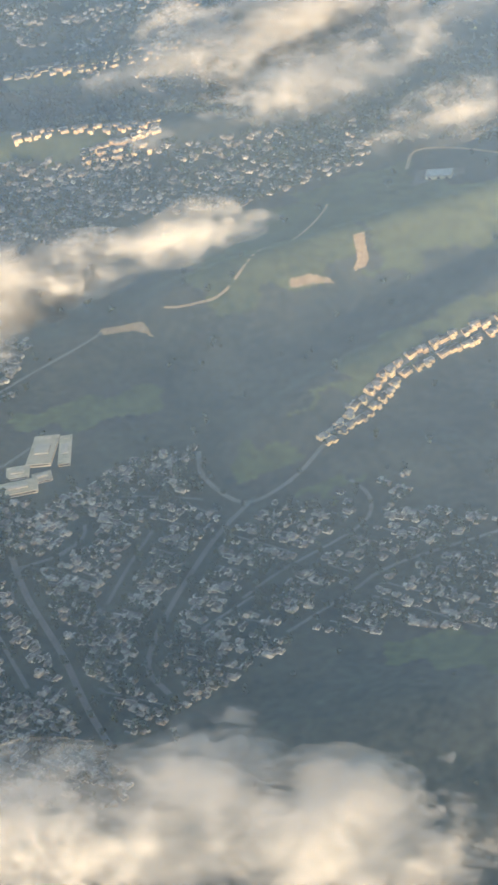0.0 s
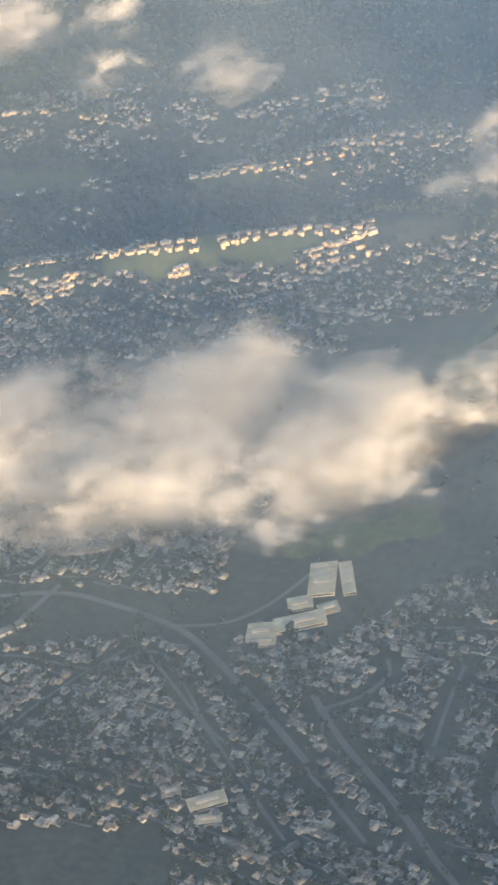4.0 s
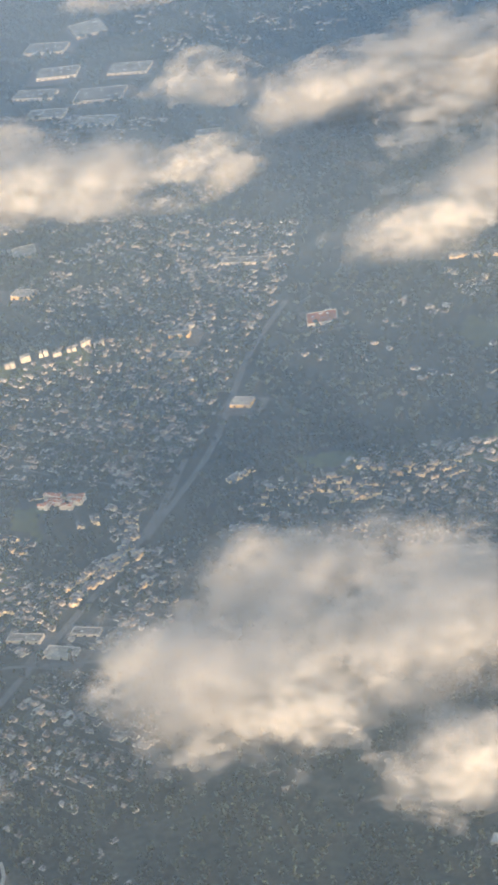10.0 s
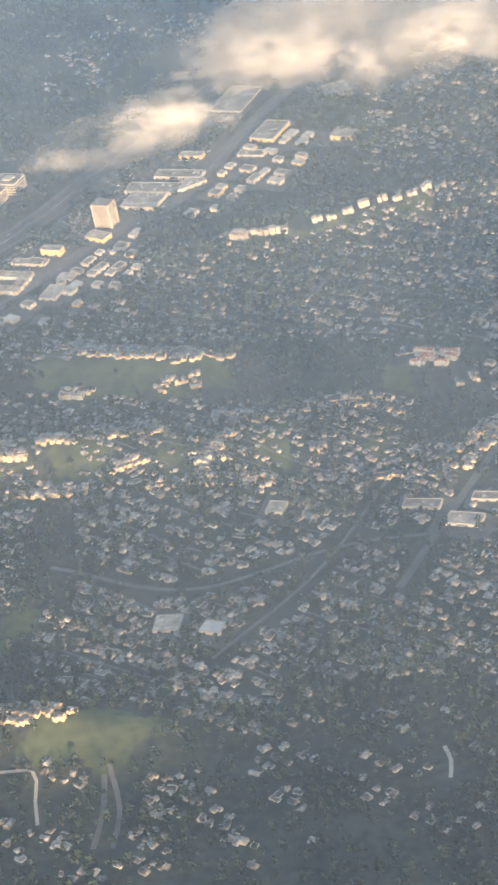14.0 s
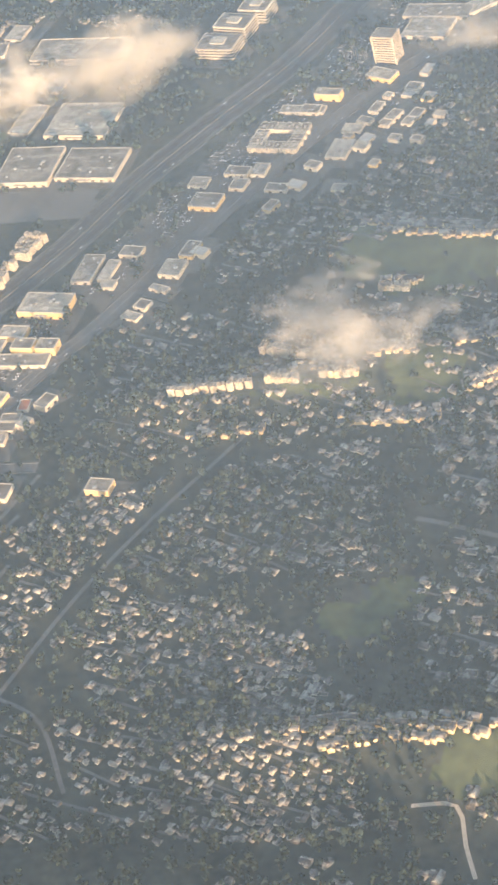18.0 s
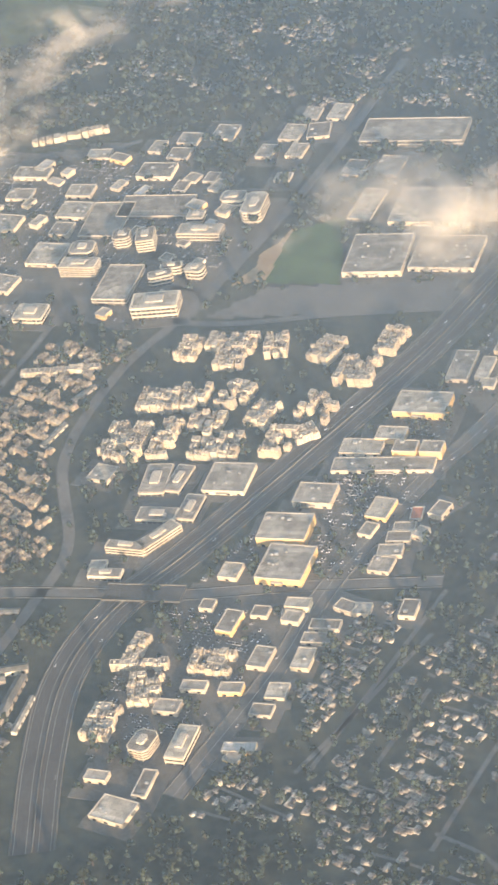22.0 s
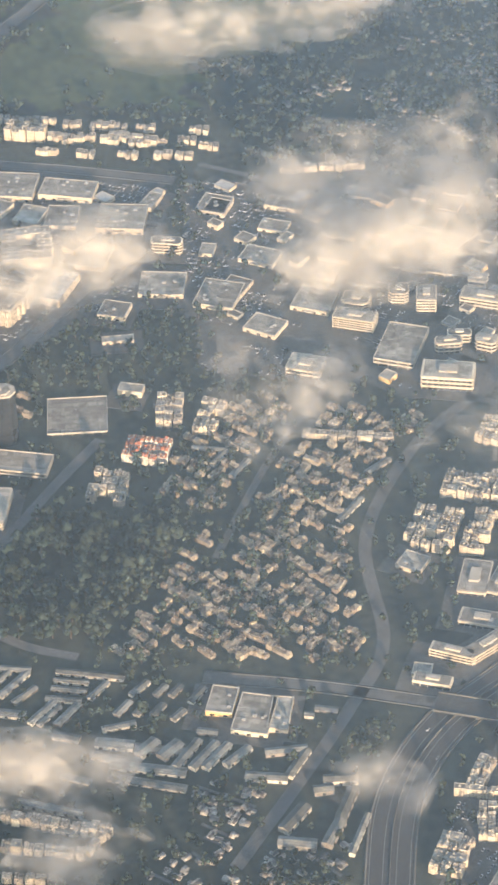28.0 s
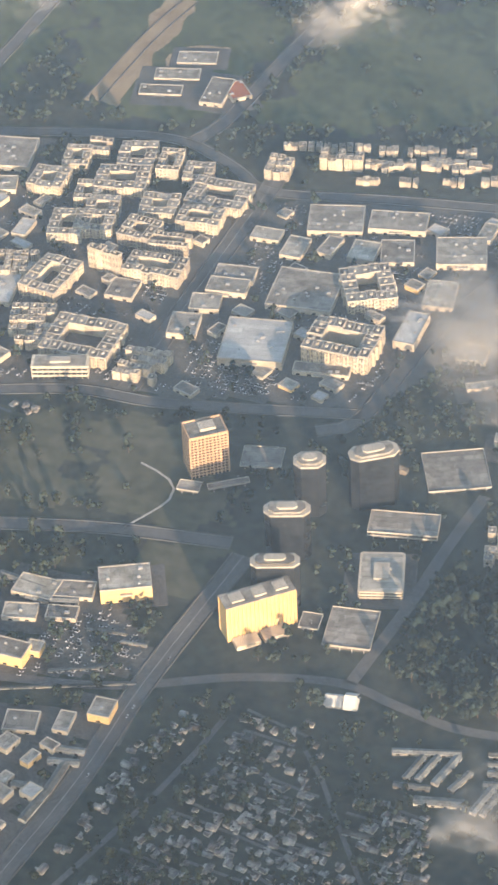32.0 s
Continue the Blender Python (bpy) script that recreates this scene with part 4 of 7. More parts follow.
ribbon('street', 1.2, (-685.0, 307.9), (-686.7, 331.4), (-685.8, 348.9), (-685.7, 362.1))
ribbon('street', 1.4, (-706.9, 358.4), (-691.5, 362.9), (-660.7, 357.9), (-635.8, 363.9), (-617.6, 368.1))
ribbon('street', 1.2, (-730.4, 404.5), (-707.0, 404.7), (-695.0, 411.0))
ribbon('street', 0.8, (-600.6, 259.8), (-597.0, 271.9), (-592.0, 290.8))
ribbon('street', 0.8, (-590.1, 262.2), (-588.1, 279.7))
ribbon('street', 0.8, (-598.7, 260.7), (-595.8, 281.4), (-593.3, 300.4))
ribbon('street', 0.8, (-576.5, 249.7), (-574.3, 273.8), (-570.2, 293.6), (-563.6, 315.8))
ribbon('street', 0.7, (-577.2, 253.0), (-567.4, 249.2), (-557.4, 237.0))
ribbon('street', 1.6, (-463.0, 306.3), (-462.8, 340.7), (-462.4, 358.3), (-464.4, 380.0), (-468.8, 399.2))
ribbon('street', 1.0, (-529.7, 300.4), (-500.2, 299.0), (-475.3, 318.1), (-438.3, 330.4))
ribbon('street', 0.8, (-487.1, 281.0), (-479.6, 308.3), (-478.6, 339.8))
ribbon('street', 0.9, (-490.1, 249.1), (-484.2, 240.8), (-480.8, 231.9))
ribbon('drive', 0.7, (-438.4, 267.1), (-435.9, 263.9), (-434.3, 259.8))
ribbon('street', 1.0, (-252.0, 327.9), (-246.7, 320.2), (-236.0, 315.5), (-231.2, 321.8), (-228.1, 337.2), (-225.5, 358.6), (-220.4, 370.2), (-209.9, 391.7))
ribbon('street', 1.1, (-220.5, 261.1), (-228.2, 267.2), (-232.8, 282.6), (-235.5, 303.9), (-234.8, 315.5))
ribbon('street', 1.2, (-270.7, 290.3), (-260.2, 279.4), (-244.9, 266.2), (-232.5, 254.1), (-222.2, 245.2))
ribbon('street', 0.8, (-268.2, 286.4), (-262.7, 291.3), (-260.2, 298.2), (-262.1, 302.3))
ribbon('street', 0.8, (-263.6, 271.7), (-245.7, 256.2))
ribbon('street', 0.9, (-208.9, 281.8), (-203.6, 294.8), (-199.6, 304.4), (-184.8, 319.2))
ribbon('street', 0.7, (-224.5, 278.0), (-219.9, 290.0))
ribbon('street', 0.8, (-219.4, 326.3), (-213.6, 322.5), (-211.1, 314.1), (-218.6, 298.1), (-221.5, 288.8))
ribbon('street', 0.6, (-260.0, 312.1), (-256.0, 312.8), (-243.6, 314.3))
ribbon('street', 0.8, (-244.8, 281.4), (-247.0, 293.1), (-248.3, 303.6))
ribbon('dirt', 0.6, (-282.8, 369.7), (-277.4, 371.8), (-271.4, 380.6), (-272.4, 415.2), (-273.4, 422.2))
ribbon('dirt', 0.8, (-263.0, 439.5), (-264.8, 447.5), (-257.3, 450.1), (-243.6, 449.4))
ribbon('street', 0.8, (-306.5, 334.3), (-301.3, 347.6), (-293.2, 361.5))
ribbon('street', 1.3, (-379.2, 297.3), (-349.8, 303.3), (-332.4, 308.9), (-321.1, 308.3), (-304.1, 303.8), (-292.9, 296.9), (-279.5, 286.2), (-263.8, 273.0))
ribbon('street', 1.2, (-335.6, 288.2), (-333.4, 301.9), (-331.9, 311.6))
ribbon('street', 0.9, (-304.1, 303.8), (-294.9, 307.0), (-289.6, 314.6), (-286.4, 325.3))
ribbon('street', 0.5, (-344.0, 312.1), (-338.9, 315.6), (-338.4, 322.9))
ribbon('street', 0.5, (-333.6, 313.9), (-326.7, 315.9), (-327.7, 325.5))
ribbon('street', 0.5, (-319.9, 315.4), (-319.0, 323.4), (-319.6, 328.6))
ribbon('street', 0.7, (-343.6, 273.9), (-331.6, 289.0), (-313.4, 289.1), (-302.8, 295.9), (-285.5, 279.0), (-277.4, 273.5))
ribbon('street', 1.5, (-462.1, 368.3), (-464.9, 404.1), (-474.8, 442.8), (-477.7, 469.2))
ribbon('drive', 0.6, (-508.4, 243.9), (-502.2, 244.7), (-499.1, 239.3), (-495.9, 234.2))
ribbon('street', 1.0, (-490.1, 247.1), (-486.6, 239.5), (-483.9, 230.9))
ribbon('street', 0.7, (-308.5, 298.2), (-294.3, 286.2), (-280.2, 273.6), (-269.9, 263.9), (-258.7, 253.7))
ribbon('street', 0.5, (-321.9, 252.6), (-319.2, 271.6), (-314.1, 287.1), (-308.4, 297.8))
ribbon('drive', 0.4, (-763.3, 318.5), (-757.8, 316.2), (-756.0, 312.0), (-759.8, 304.0))
ribbon('street', 0.5, (-260.1, 297.9), (-261.1, 292.9), (-266.2, 288.0), (-265.5, 282.8), (-261.8, 277.5), (-257.1, 275.5))

# open ground
field('meadow', (-194.9, 281.9), (-188.4, 286.0), (-171.8, 290.6), (-165.0, 276.6), (-186.2, 277.3))
field('meadow', (-295.4, 402.0), (-279.8, 429.3), (-264.2, 441.9), (-254.4, 432.9), (-254.3, 391.7), (-267.0, 373.3), (-278.5, 371.4))
field('meadow', (-254.3, 403.0), (-256.8, 437.8), (-232.6, 427.1), (-226.3, 412.0), (-239.2, 402.0), (-246.8, 391.1))
field('meadow', (-233.9, 347.2), (-234.4, 362.2), (-225.9, 375.0), (-219.2, 389.2), (-215.9, 384.0), (-223.2, 368.9), (-228.8, 350.7), (-238.1, 336.3))
field('meadow', (-245.8, 327.5), (-239.4, 331.7), (-232.4, 331.4), (-234.1, 323.1), (-240.1, 321.1))
field('meadow', (-228.6, 319.2), (-222.3, 327.4), (-218.5, 329.3), (-220.5, 319.2))
field('meadow', (-297.1, 328.0), (-288.8, 340.0), (-271.2, 349.9), (-268.1, 342.2), (-278.6, 331.8))
field('dirt', (-294.2, 363.2), (-285.7, 364.8), (-282.5, 363.1), (-294.3, 361.0))
field('dirt', (-254.7, 398.6), (-253.2, 400.9), (-249.8, 394.0), (-250.6, 392.0))
field('dirt', (-289.0, 403.0), (-285.8, 409.6), (-282.3, 411.9), (-282.0, 405.1), (-286.4, 400.7))
field('dirt', (-262.9, 385.0), (-259.7, 387.4), (-254.4, 387.6), (-261.6, 383.2))
field('meadow', (-382.5, 460.2), (-372.4, 465.9), (-364.1, 471.9), (-362.7, 465.1), (-372.9, 457.1))
field('meadow', (-386.2, 424.2), (-367.3, 424.8), (-349.8, 437.5), (-335.7, 440.8), (-335.2, 432.1), (-345.1, 425.2), (-358.5, 421.3), (-369.6, 416.8), (-380.0, 416.9))
field('meadow', (-425.3, 451.5), (-414.8, 468.3), (-401.2, 466.8), (-411.5, 452.6))
field('meadow', (-404.9, 404.5), (-397.9, 415.3), (-388.9, 416.1), (-395.4, 406.7))
field('meadow', (-442.1, 396.5), (-438.6, 405.2), (-427.0, 402.8), (-430.5, 393.7))
field('meadow', (-406.4, 402.3), (-401.9, 415.6), (-387.9, 418.0), (-392.2, 409.4), (-402.7, 399.1))
field('meadow', (-565.6, 362.4), (-548.4, 369.8), (-530.3, 374.9), (-525.6, 363.7), (-545.1, 358.9), (-560.0, 351.9))
field('meadow', (-547.3, 332.0), (-537.9, 337.3), (-531.9, 335.5), (-533.7, 329.1), (-544.8, 326.5))
field('meadow', (-526.0, 338.4), (-522.4, 341.1), (-520.4, 334.7), (-522.5, 332.8))
field('meadow', (-505.9, 337.4), (-506.6, 346.4), (-502.6, 350.2), (-500.1, 340.4), (-502.7, 333.3))
field('meadow', (-493.5, 370.1), (-489.2, 371.5), (-485.9, 366.5), (-489.8, 364.2))
field('meadow', (-503.4, 254.3), (-494.7, 261.6), (-485.9, 259.6), (-483.7, 253.3), (-491.6, 247.7), (-499.8, 246.9))
field('meadow', (-545.5, 418.0), (-536.3, 418.6), (-520.2, 430.2), (-508.7, 440.2), (-509.2, 435.1), (-520.7, 424.9), (-541.1, 414.6))
field('meadow', (-509.1, 245.7), (-503.6, 253.9), (-495.7, 260.2), (-485.8, 258.1), (-485.2, 251.9), (-494.1, 247.2))
field('meadow', (-537.0, 276.7), (-532.6, 284.5), (-523.9, 287.3), (-524.0, 278.9), (-527.7, 274.1))
field('meadow', (-536.0, 279.7), (-529.5, 283.2), (-524.9, 274.7), (-530.0, 272.6))
field('meadow', (-563.3, 360.8), (-558.8, 369.4), (-554.8, 358.5), (-561.0, 356.6))
field('meadow', (-568.0, 323.3), (-559.2, 324.5), (-549.4, 328.6), (-550.4, 325.8), (-560.2, 321.9))
field('lawn', (-653.0, 370.3), (-654.5, 385.6), (-646.6, 392.0), (-639.8, 371.8))
field('dirt', (-658.0, 369.5), (-654.9, 386.4), (-651.7, 385.2), (-652.3, 370.4))
field('plaza', (-660.0, 358.8), (-652.0, 369.1), (-620.3, 375.7), (-617.6, 368.1), (-635.6, 363.6))
field('asphalt', (-619.3, 316.3), (-618.8, 324.6), (-606.0, 327.1), (-604.9, 304.5), (-610.9, 299.4), (-615.0, 298.5))
field('meadow', (-755.7, 453.8), (-751.2, 467.9), (-726.4, 472.5), (-722.4, 452.8), (-735.0, 442.8), (-745.1, 433.2))
field('meadow', (-780.4, 415.3), (-776.5, 450.2), (-752.0, 460.1), (-739.2, 420.4), (-766.5, 411.4), (-783.6, 407.7))
field('meadow', (-789.6, 409.5), (-785.3, 439.1), (-802.3, 454.5), (-829.2, 445.9), (-819.2, 416.1), (-808.3, 406.2), (-798.6, 403.3))
field('dirt', (-809.9, 407.5), (-806.1, 407.3), (-805.2, 440.9), (-809.7, 447.9), (-812.1, 442.9))
field('dirt', (-804.2, 410.4), (-795.1, 412.8), (-795.4, 431.8), (-802.7, 428.5))
field('meadow', (-828.1, 397.8), (-823.4, 433.0), (-839.9, 446.8), (-846.6, 431.8))
field('parkland', (-766.7, 307.7), (-775.7, 325.7), (-761.1, 330.6), (-743.3, 309.0), (-758.2, 304.5))
field('parkland', (-783.4, 300.6), (-793.3, 321.1), (-778.7, 326.1), (-767.5, 307.4))
field('parkland', (-757.5, 302.8), (-742.9, 305.9), (-744.5, 290.6), (-750.6, 291.0))
field('grove', (-718.4, 304.6), (-695.8, 315.5), (-690.5, 309.7), (-692.5, 284.9), (-705.9, 279.7))
field('asphalt', (-765.9, 337.8), (-765.7, 343.9), (-751.9, 347.1), (-751.8, 339.6), (-762.7, 334.5))
field('asphalt', (-762.7, 279.3), (-754.7, 288.3), (-746.5, 281.3), (-746.5, 275.3), (-761.8, 269.9))
field('asphalt', (-732.1, 398.4), (-702.8, 408.1), (-673.6, 400.7), (-658.5, 385.0), (-661.3, 359.4), (-706.3, 348.8))
field('asphalt', (-819.0, 374.3), (-808.2, 377.9), (-791.5, 384.3), (-771.5, 387.4), (-734.3, 398.9), (-721.4, 365.0), (-736.6, 340.4), (-765.7, 334.9), (-796.4, 327.5))
field('asphalt', (-634.5, 261.3), (-636.1, 280.2), (-624.7, 320.7), (-612.3, 347.5), (-604.8, 331.5), (-610.8, 285.6), (-616.4, 259.6), (-628.9, 251.1))
field('asphalt', (-611.5, 347.8), (-605.8, 378.1), (-598.4, 401.6), (-594.1, 424.2), (-584.3, 436.4), (-579.0, 421.6), (-588.7, 393.7), (-596.9, 357.5), (-601.5, 339.7))
field('asphalt', (-589.3, 401.4), (-595.0, 436.7), (-586.6, 465.1), (-582.2, 488.6), (-575.0, 486.3), (-570.0, 444.8), (-567.7, 408.8))

field('meadow', (-568.8, 365.9), (-557.3, 371.6), (-533.3, 373.4), (-531.8, 366.7), (-539.5, 360.6), (-549.3, 354.8), (-562.5, 354.9))
field('meadow', (-512.3, 350.4), (-504.8, 352.6), (-498.3, 337.9), (-504.9, 334.4))
field('meadow', (-493.5, 371.9), (-489.0, 374.7), (-484.8, 364.0), (-487.5, 360.5))
field('meadow', (-530.6, 343.9), (-524.7, 343.3), (-521.0, 334.0), (-524.6, 333.8))
field('meadow', (-545.1, 335.8), (-539.7, 339.8), (-535.8, 330.4), (-542.1, 329.4))
field('meadow', (-492.3, 351.7), (-480.7, 350.7), (-478.1, 342.4), (-485.7, 341.1))
field('meadow', (-561.7, 364.9), (-552.0, 367.1), (-542.0, 365.3), (-538.5, 355.2), (-550.0, 352.0), (-558.1, 357.9))
field('meadow', (-541.8, 364.9), (-529.3, 369.5), (-523.5, 363.3), (-532.9, 355.1), (-538.6, 356.8))
field('meadow', (-543.7, 330.0), (-535.3, 332.3), (-534.1, 324.6), (-542.8, 325.4))
field('meadow', (-525.2, 337.6), (-520.8, 338.9), (-517.0, 328.9), (-522.4, 329.9))
field('meadow', (-408.9, 413.3), (-403.5, 418.5), (-401.0, 409.6), (-403.1, 402.6), (-407.9, 402.1))
field('meadow', (-445.3, 400.0), (-434.7, 402.4), (-431.7, 395.9), (-440.2, 394.9))
field('meadow', (-436.2, 465.4), (-423.6, 467.7), (-410.8, 466.0), (-408.2, 455.9), (-427.7, 451.7))
field('meadow', (-383.1, 461.7), (-371.1, 470.6), (-360.8, 468.9), (-366.3, 462.4))
field('meadow', (-362.3, 435.0), (-342.4, 439.1), (-338.8, 427.7), (-355.1, 427.9))

# commercial and office blocks
store(-757.6, 350.4, 10.1, 10.7, 1.6, 11, 'white')
store(-755.2, 365.8, 10.6, 10.2, 1.2, 6)
store(-747.5, 388.3, 9.4, 5.3, 1.2, 12)
store(-757.4, 385.8, 9.0, 7.5, 1.2, 16)
store(-766.7, 378.6, 4.9, 3.2, 0.9, 3)
store(-761.0, 376.5, 3.6, 5.6, 1, 1)
store(-755.8, 378.6, 2.6, 5.2, 1, -7)
store(-750.1, 379.0, 4.4, 5.3, 1, 4)
store(-745.0, 380.7, 5.4, 6.3, 0.8, 18)
store(-735.1, 383.4, 8.1, 7.5, 1.3, 18)
store(-770.0, 351.3, 4.6, 5.6, 1.2, 11)
store(-769.1, 358.0, 4.8, 4.2, 1, 13)
store(-767.3, 363.0, 6.5, 3.9, 1.2, 8)
store(-767.5, 366.7, 6.5, 4.0, 1, 8)
store(-732.9, 390.2, 2.4, 4.8, 1, -1)
store(-735.8, 361.0, 3.4, 8.3, 1.6, 1, 'white')
store(-734.7, 371.6, 4.9, 6.9, 1, 10)
store(-801.6, 352.0, 4.7, 9.5, 1, 9, 'white')
store(-816.3, 387.2, 7.3, 8.8, 1.2, 12)
store(-813.8, 378.4, 4.3, 4.2, 1, 18)
store(-805.3, 367.9, 2.5, 4.6, 0.9, -0, 'white')
store(-783.0, 357.3, 4.6, 4.9, 0.9, 3)
store(-745.6, 347.5, 8.8, 2.4, 1, 9)
store(-756.6, 262.1, 4.6, 3.9, 0.8, 13)
store(-751.1, 263.9, 2.2, 3.9, 0.8, 5)
store(-747.0, 267.4, 3.1, 3.5, 1.5, 3, 'gold')
store(-763.7, 273.6, 5.3, 3.4, 2, 0, 'gold')
store(-760.9, 275.8, 2.2, 2.3, 1.2, 4, 'gold')
store(-766.1, 282.2, 4.8, 3.2, 0.8, 15)
store(-760.4, 283.8, 4.4, 2.7, 0.8, 13)
store(-766.0, 287.5, 6.1, 4.2, 0.9, -0)
store(-760.7, 288.8, 5.7, 3.5, 0.8, 13)
store(-790.7, 416.2, 4.1, 8.3, 0.9, 5)
store(-787.6, 417.6, 3.6, 5.4, 0.8, 42, 'red')
store(-800.5, 414.2, 7.5, 3.1, 0.4, 14)
store(-799.7, 419.9, 8.0, 3.4, 0.4, 15)
store(-798.4, 426.0, 7.0, 3.8, 0.4, 15)
store(-754.1, 291.6, 7.3, 5.1, 2.6, 27, 'gold')
ring_block(-798.5, 370.3, 5.6, 7.4, 1.8, 14)
ring_block(-794.4, 374.3, 5.3, 9.9, 1.8, 13)
ring_block(-798.9, 379.9, 4.3, 5.5, 1.8, 14)
ring_block(-795.1, 385.2, 8.6, 6.9, 1.8, 13)
ring_block(-795.4, 392.5, 6.2, 7.0, 1.8, 15)
ring_block(-789.3, 392.1, 3.9, 6.5, 2, 11)
ring_block(-786.2, 371.9, 5.8, 5.6, 2.2, -3)
ring_block(-780.2, 370.4, 6.4, 3.6, 2.2, 7)
ring_block(-786.1, 379.8, 6.1, 5.9, 1.8, 11)
ring_block(-778.4, 378.6, 7.2, 4.8, 2, 5)
ring_block(-778.0, 386.1, 9.9, 7.6, 1.6, 2)
ring_block(-783.8, 391.1, 4.8, 5.1, 1.6, 12)
ring_block(-806.7, 381.2, 6.0, 6.1, 2, 5)
ring_block(-805.0, 388.9, 4.3, 6.1, 1.8, 14)
ring_block(-802.8, 393.3, 3.9, 4.1, 1.6, 11)
ring_block(-744.3, 353.5, 10.8, 8.5, 3, 1)
ring_block(-745.9, 369.2, 8.0, 9.4, 2.2, 29)
ring_block(-779.8, 363.3, 9.6, 5.4, 2.2, 2)
ring_block(-783.2, 342.3, 11.3, 9.5, 2, 2)
ring_block(-794.9, 355.9, 6.6, 9.4, 2, -6)
apartments(-788.0, 361.9, 5.7, 2.2, 4, -11)
apartments(-772.0, 339.2, 7.2, 7.0, 1.8, 1)
apartments(-770.4, 341.2, 4.3, 4.2, 1.8, -1)
apartments(-792.5, 343.2, 7.1, 10.4, 1.8, 19)
apartments(-771.6, 396.9, 4.4, 5.3, 2, 7)
apartments(-762.5, 402.0, 7.2, 3.4, 2.2, 10)
apartments(-766.6, 405.9, 14.8, 1.7, 1.2, 15)
apartments(-802.4, 357.5, 7.7, 6.3, 1.8, 18)
apartments(-756.2, 407.9, 3.4, 2.3, 1.1, 15)
apartments(-751.7, 409.4, 3.4, 2.3, 1.1, 15)
apartments(-748.5, 410.3, 3.4, 2.3, 1.1, 15)
apartments(-743.4, 411.4, 3.4, 2.3, 1.1, 15)
apartments(-757.1, 403.5, 3.4, 2.2, 1.1, 15)
apartments(-754.1, 403.6, 3.4, 2.2, 1.1, 15)
apartments(-752.2, 405.1, 3.4, 2.2, 1.1, 15)
apartments(-747.7, 405.7, 3.4, 2.2, 1.1, 15)
apartments(-746.8, 407.8, 3.4, 2.2, 1.1, 15)
apartments(-744.6, 407.6, 3.4, 2.2, 1.1, 15)
apartments(-742.7, 406.5, 3.4, 2.2, 1.1, 15)
apartments(-740.3, 408.1, 3.4, 2.2, 1.1, 15)
apartments(-735.1, 410.2, 3.4, 2.2, 1.1, 15)
apartments(-734.4, 414.1, 3.4, 2.3, 1.1, 15)
apartments(-730.6, 409.9, 3.4, 2.2, 1.1, 15)
apartments(-733.7, 405.7, 3.3, 2.2, 1.1, 15)
apartments(-756.7, 398.3, 3.4, 2.2, 1.1, 15)
apartments(-750.0, 400.3, 3.4, 2.2, 1.1, 15)
apartments(-742.9, 402.7, 3.4, 2.2, 1.1, 15)
apartments(-737.2, 404.6, 3.3, 2.2, 1.1, 15)
office(-783.6, 334.7, 8.9, 3.1, 2.4, 19, 3)
office(-720.8, 305.4, 6.4, 8.6, 1.5, 17, 3)
garage(-721.4, 316.6, 10.0, 4.8, 1.3, 12)
garage(-718.5, 331.3, 9.2, 9.0, 0.5, 26)
garage(-721.1, 293.7, 6.7, 7.9, 0.8, 9)
garage(-727.0, 293.5, 2.8, 3.2, 0.6, 7)
garage(-746.5, 325.0, 6.1, 4.8, 0.5, 13)
garage(-748.9, 317.5, 6.2, 1.2, 0.7, 35)
garage(-754.1, 315.1, 3.4, 2.2, 0.7, 6)
strip(-753.7, 270.8, 18.4, 0.3, 0.3, 22)
strip(-753.8, 274.4, 8.1, 0.6, 0.3, 25)
strip(-753.0, 282.6, 5.7, 0.6, 0.4, 7)
strip(-748.5, 281.5, 3.7, 0.5, 0.4, 6)
strip(-748.3, 259.3, 4.3, 1.0, 0.7, 8)
strip(-748.1, 257.0, 4.2, 1.0, 0.7, 12)
strip(-747.8, 253.9, 5.6, 1.2, 0.8, -92)
strip(-748.4, 248.2, 5.7, 1.2, 0.8, -98)
strip(-750.9, 251.4, 4.0, 1.0, 0.7, 9)
strip(-768.5, 288.2, 7.6, 1.2, 0.8, -7)
strip(-762.3, 286.0, 6.4, 1.0, 0.8, 15)
strip(-703.5, 274.6, 9.1, 0.9, 0.6, 16)
strip(-691.0, 278.0, 9.6, 1.0, 0.7, 13)
strip(-704.1, 271.4, 4.7, 0.9, 0.6, 78)
strip(-702.4, 271.9, 5.1, 0.9, 0.6, 76)
strip(-700.0, 272.3, 6.0, 1.0, 0.6, 76)
strip(-697.6, 270.9, 4.3, 0.9, 0.6, 70)
strip(-692.8, 275.8, 4.9, 0.8, 0.6, 14)
strip(-692.3, 274.1, 5.0, 0.9, 0.6, 13)
strip(-692.2, 272.0, 5.0, 0.9, 0.6, 14)
strip(-688.5, 275.5, 4.1, 0.9, 0.6, 78)
strip(-703.3, 268.0, 4.8, 0.8, 0.6, 11)
strip(-699.0, 266.5, 6.7, 1.4, 0.6, 13)
strip(-693.8, 268.6, 5.4, 1.0, 0.6, 77)
strip(-692.6, 268.4, 4.7, 0.8, 0.5, 77)
strip(-690.3, 269.5, 5.1, 1.2, 0.6, 79)
strip(-688.5, 265.3, 3.8, 1.2, 0.7, 8)
strip(-707.0, 257.5, 4.0, 0.8, 0.5, 2)
strip(-687.0, 249.0, 6.7, 1.2, 1, 8)
strip(-681.4, 249.1, 4.1, 1.2, 1, 4)
strip(-684.4, 252.1, 9.0, 1.0, 0.9, 6)
strip(-691.3, 244.9, 2.3, 1.0, 0.8, 61)
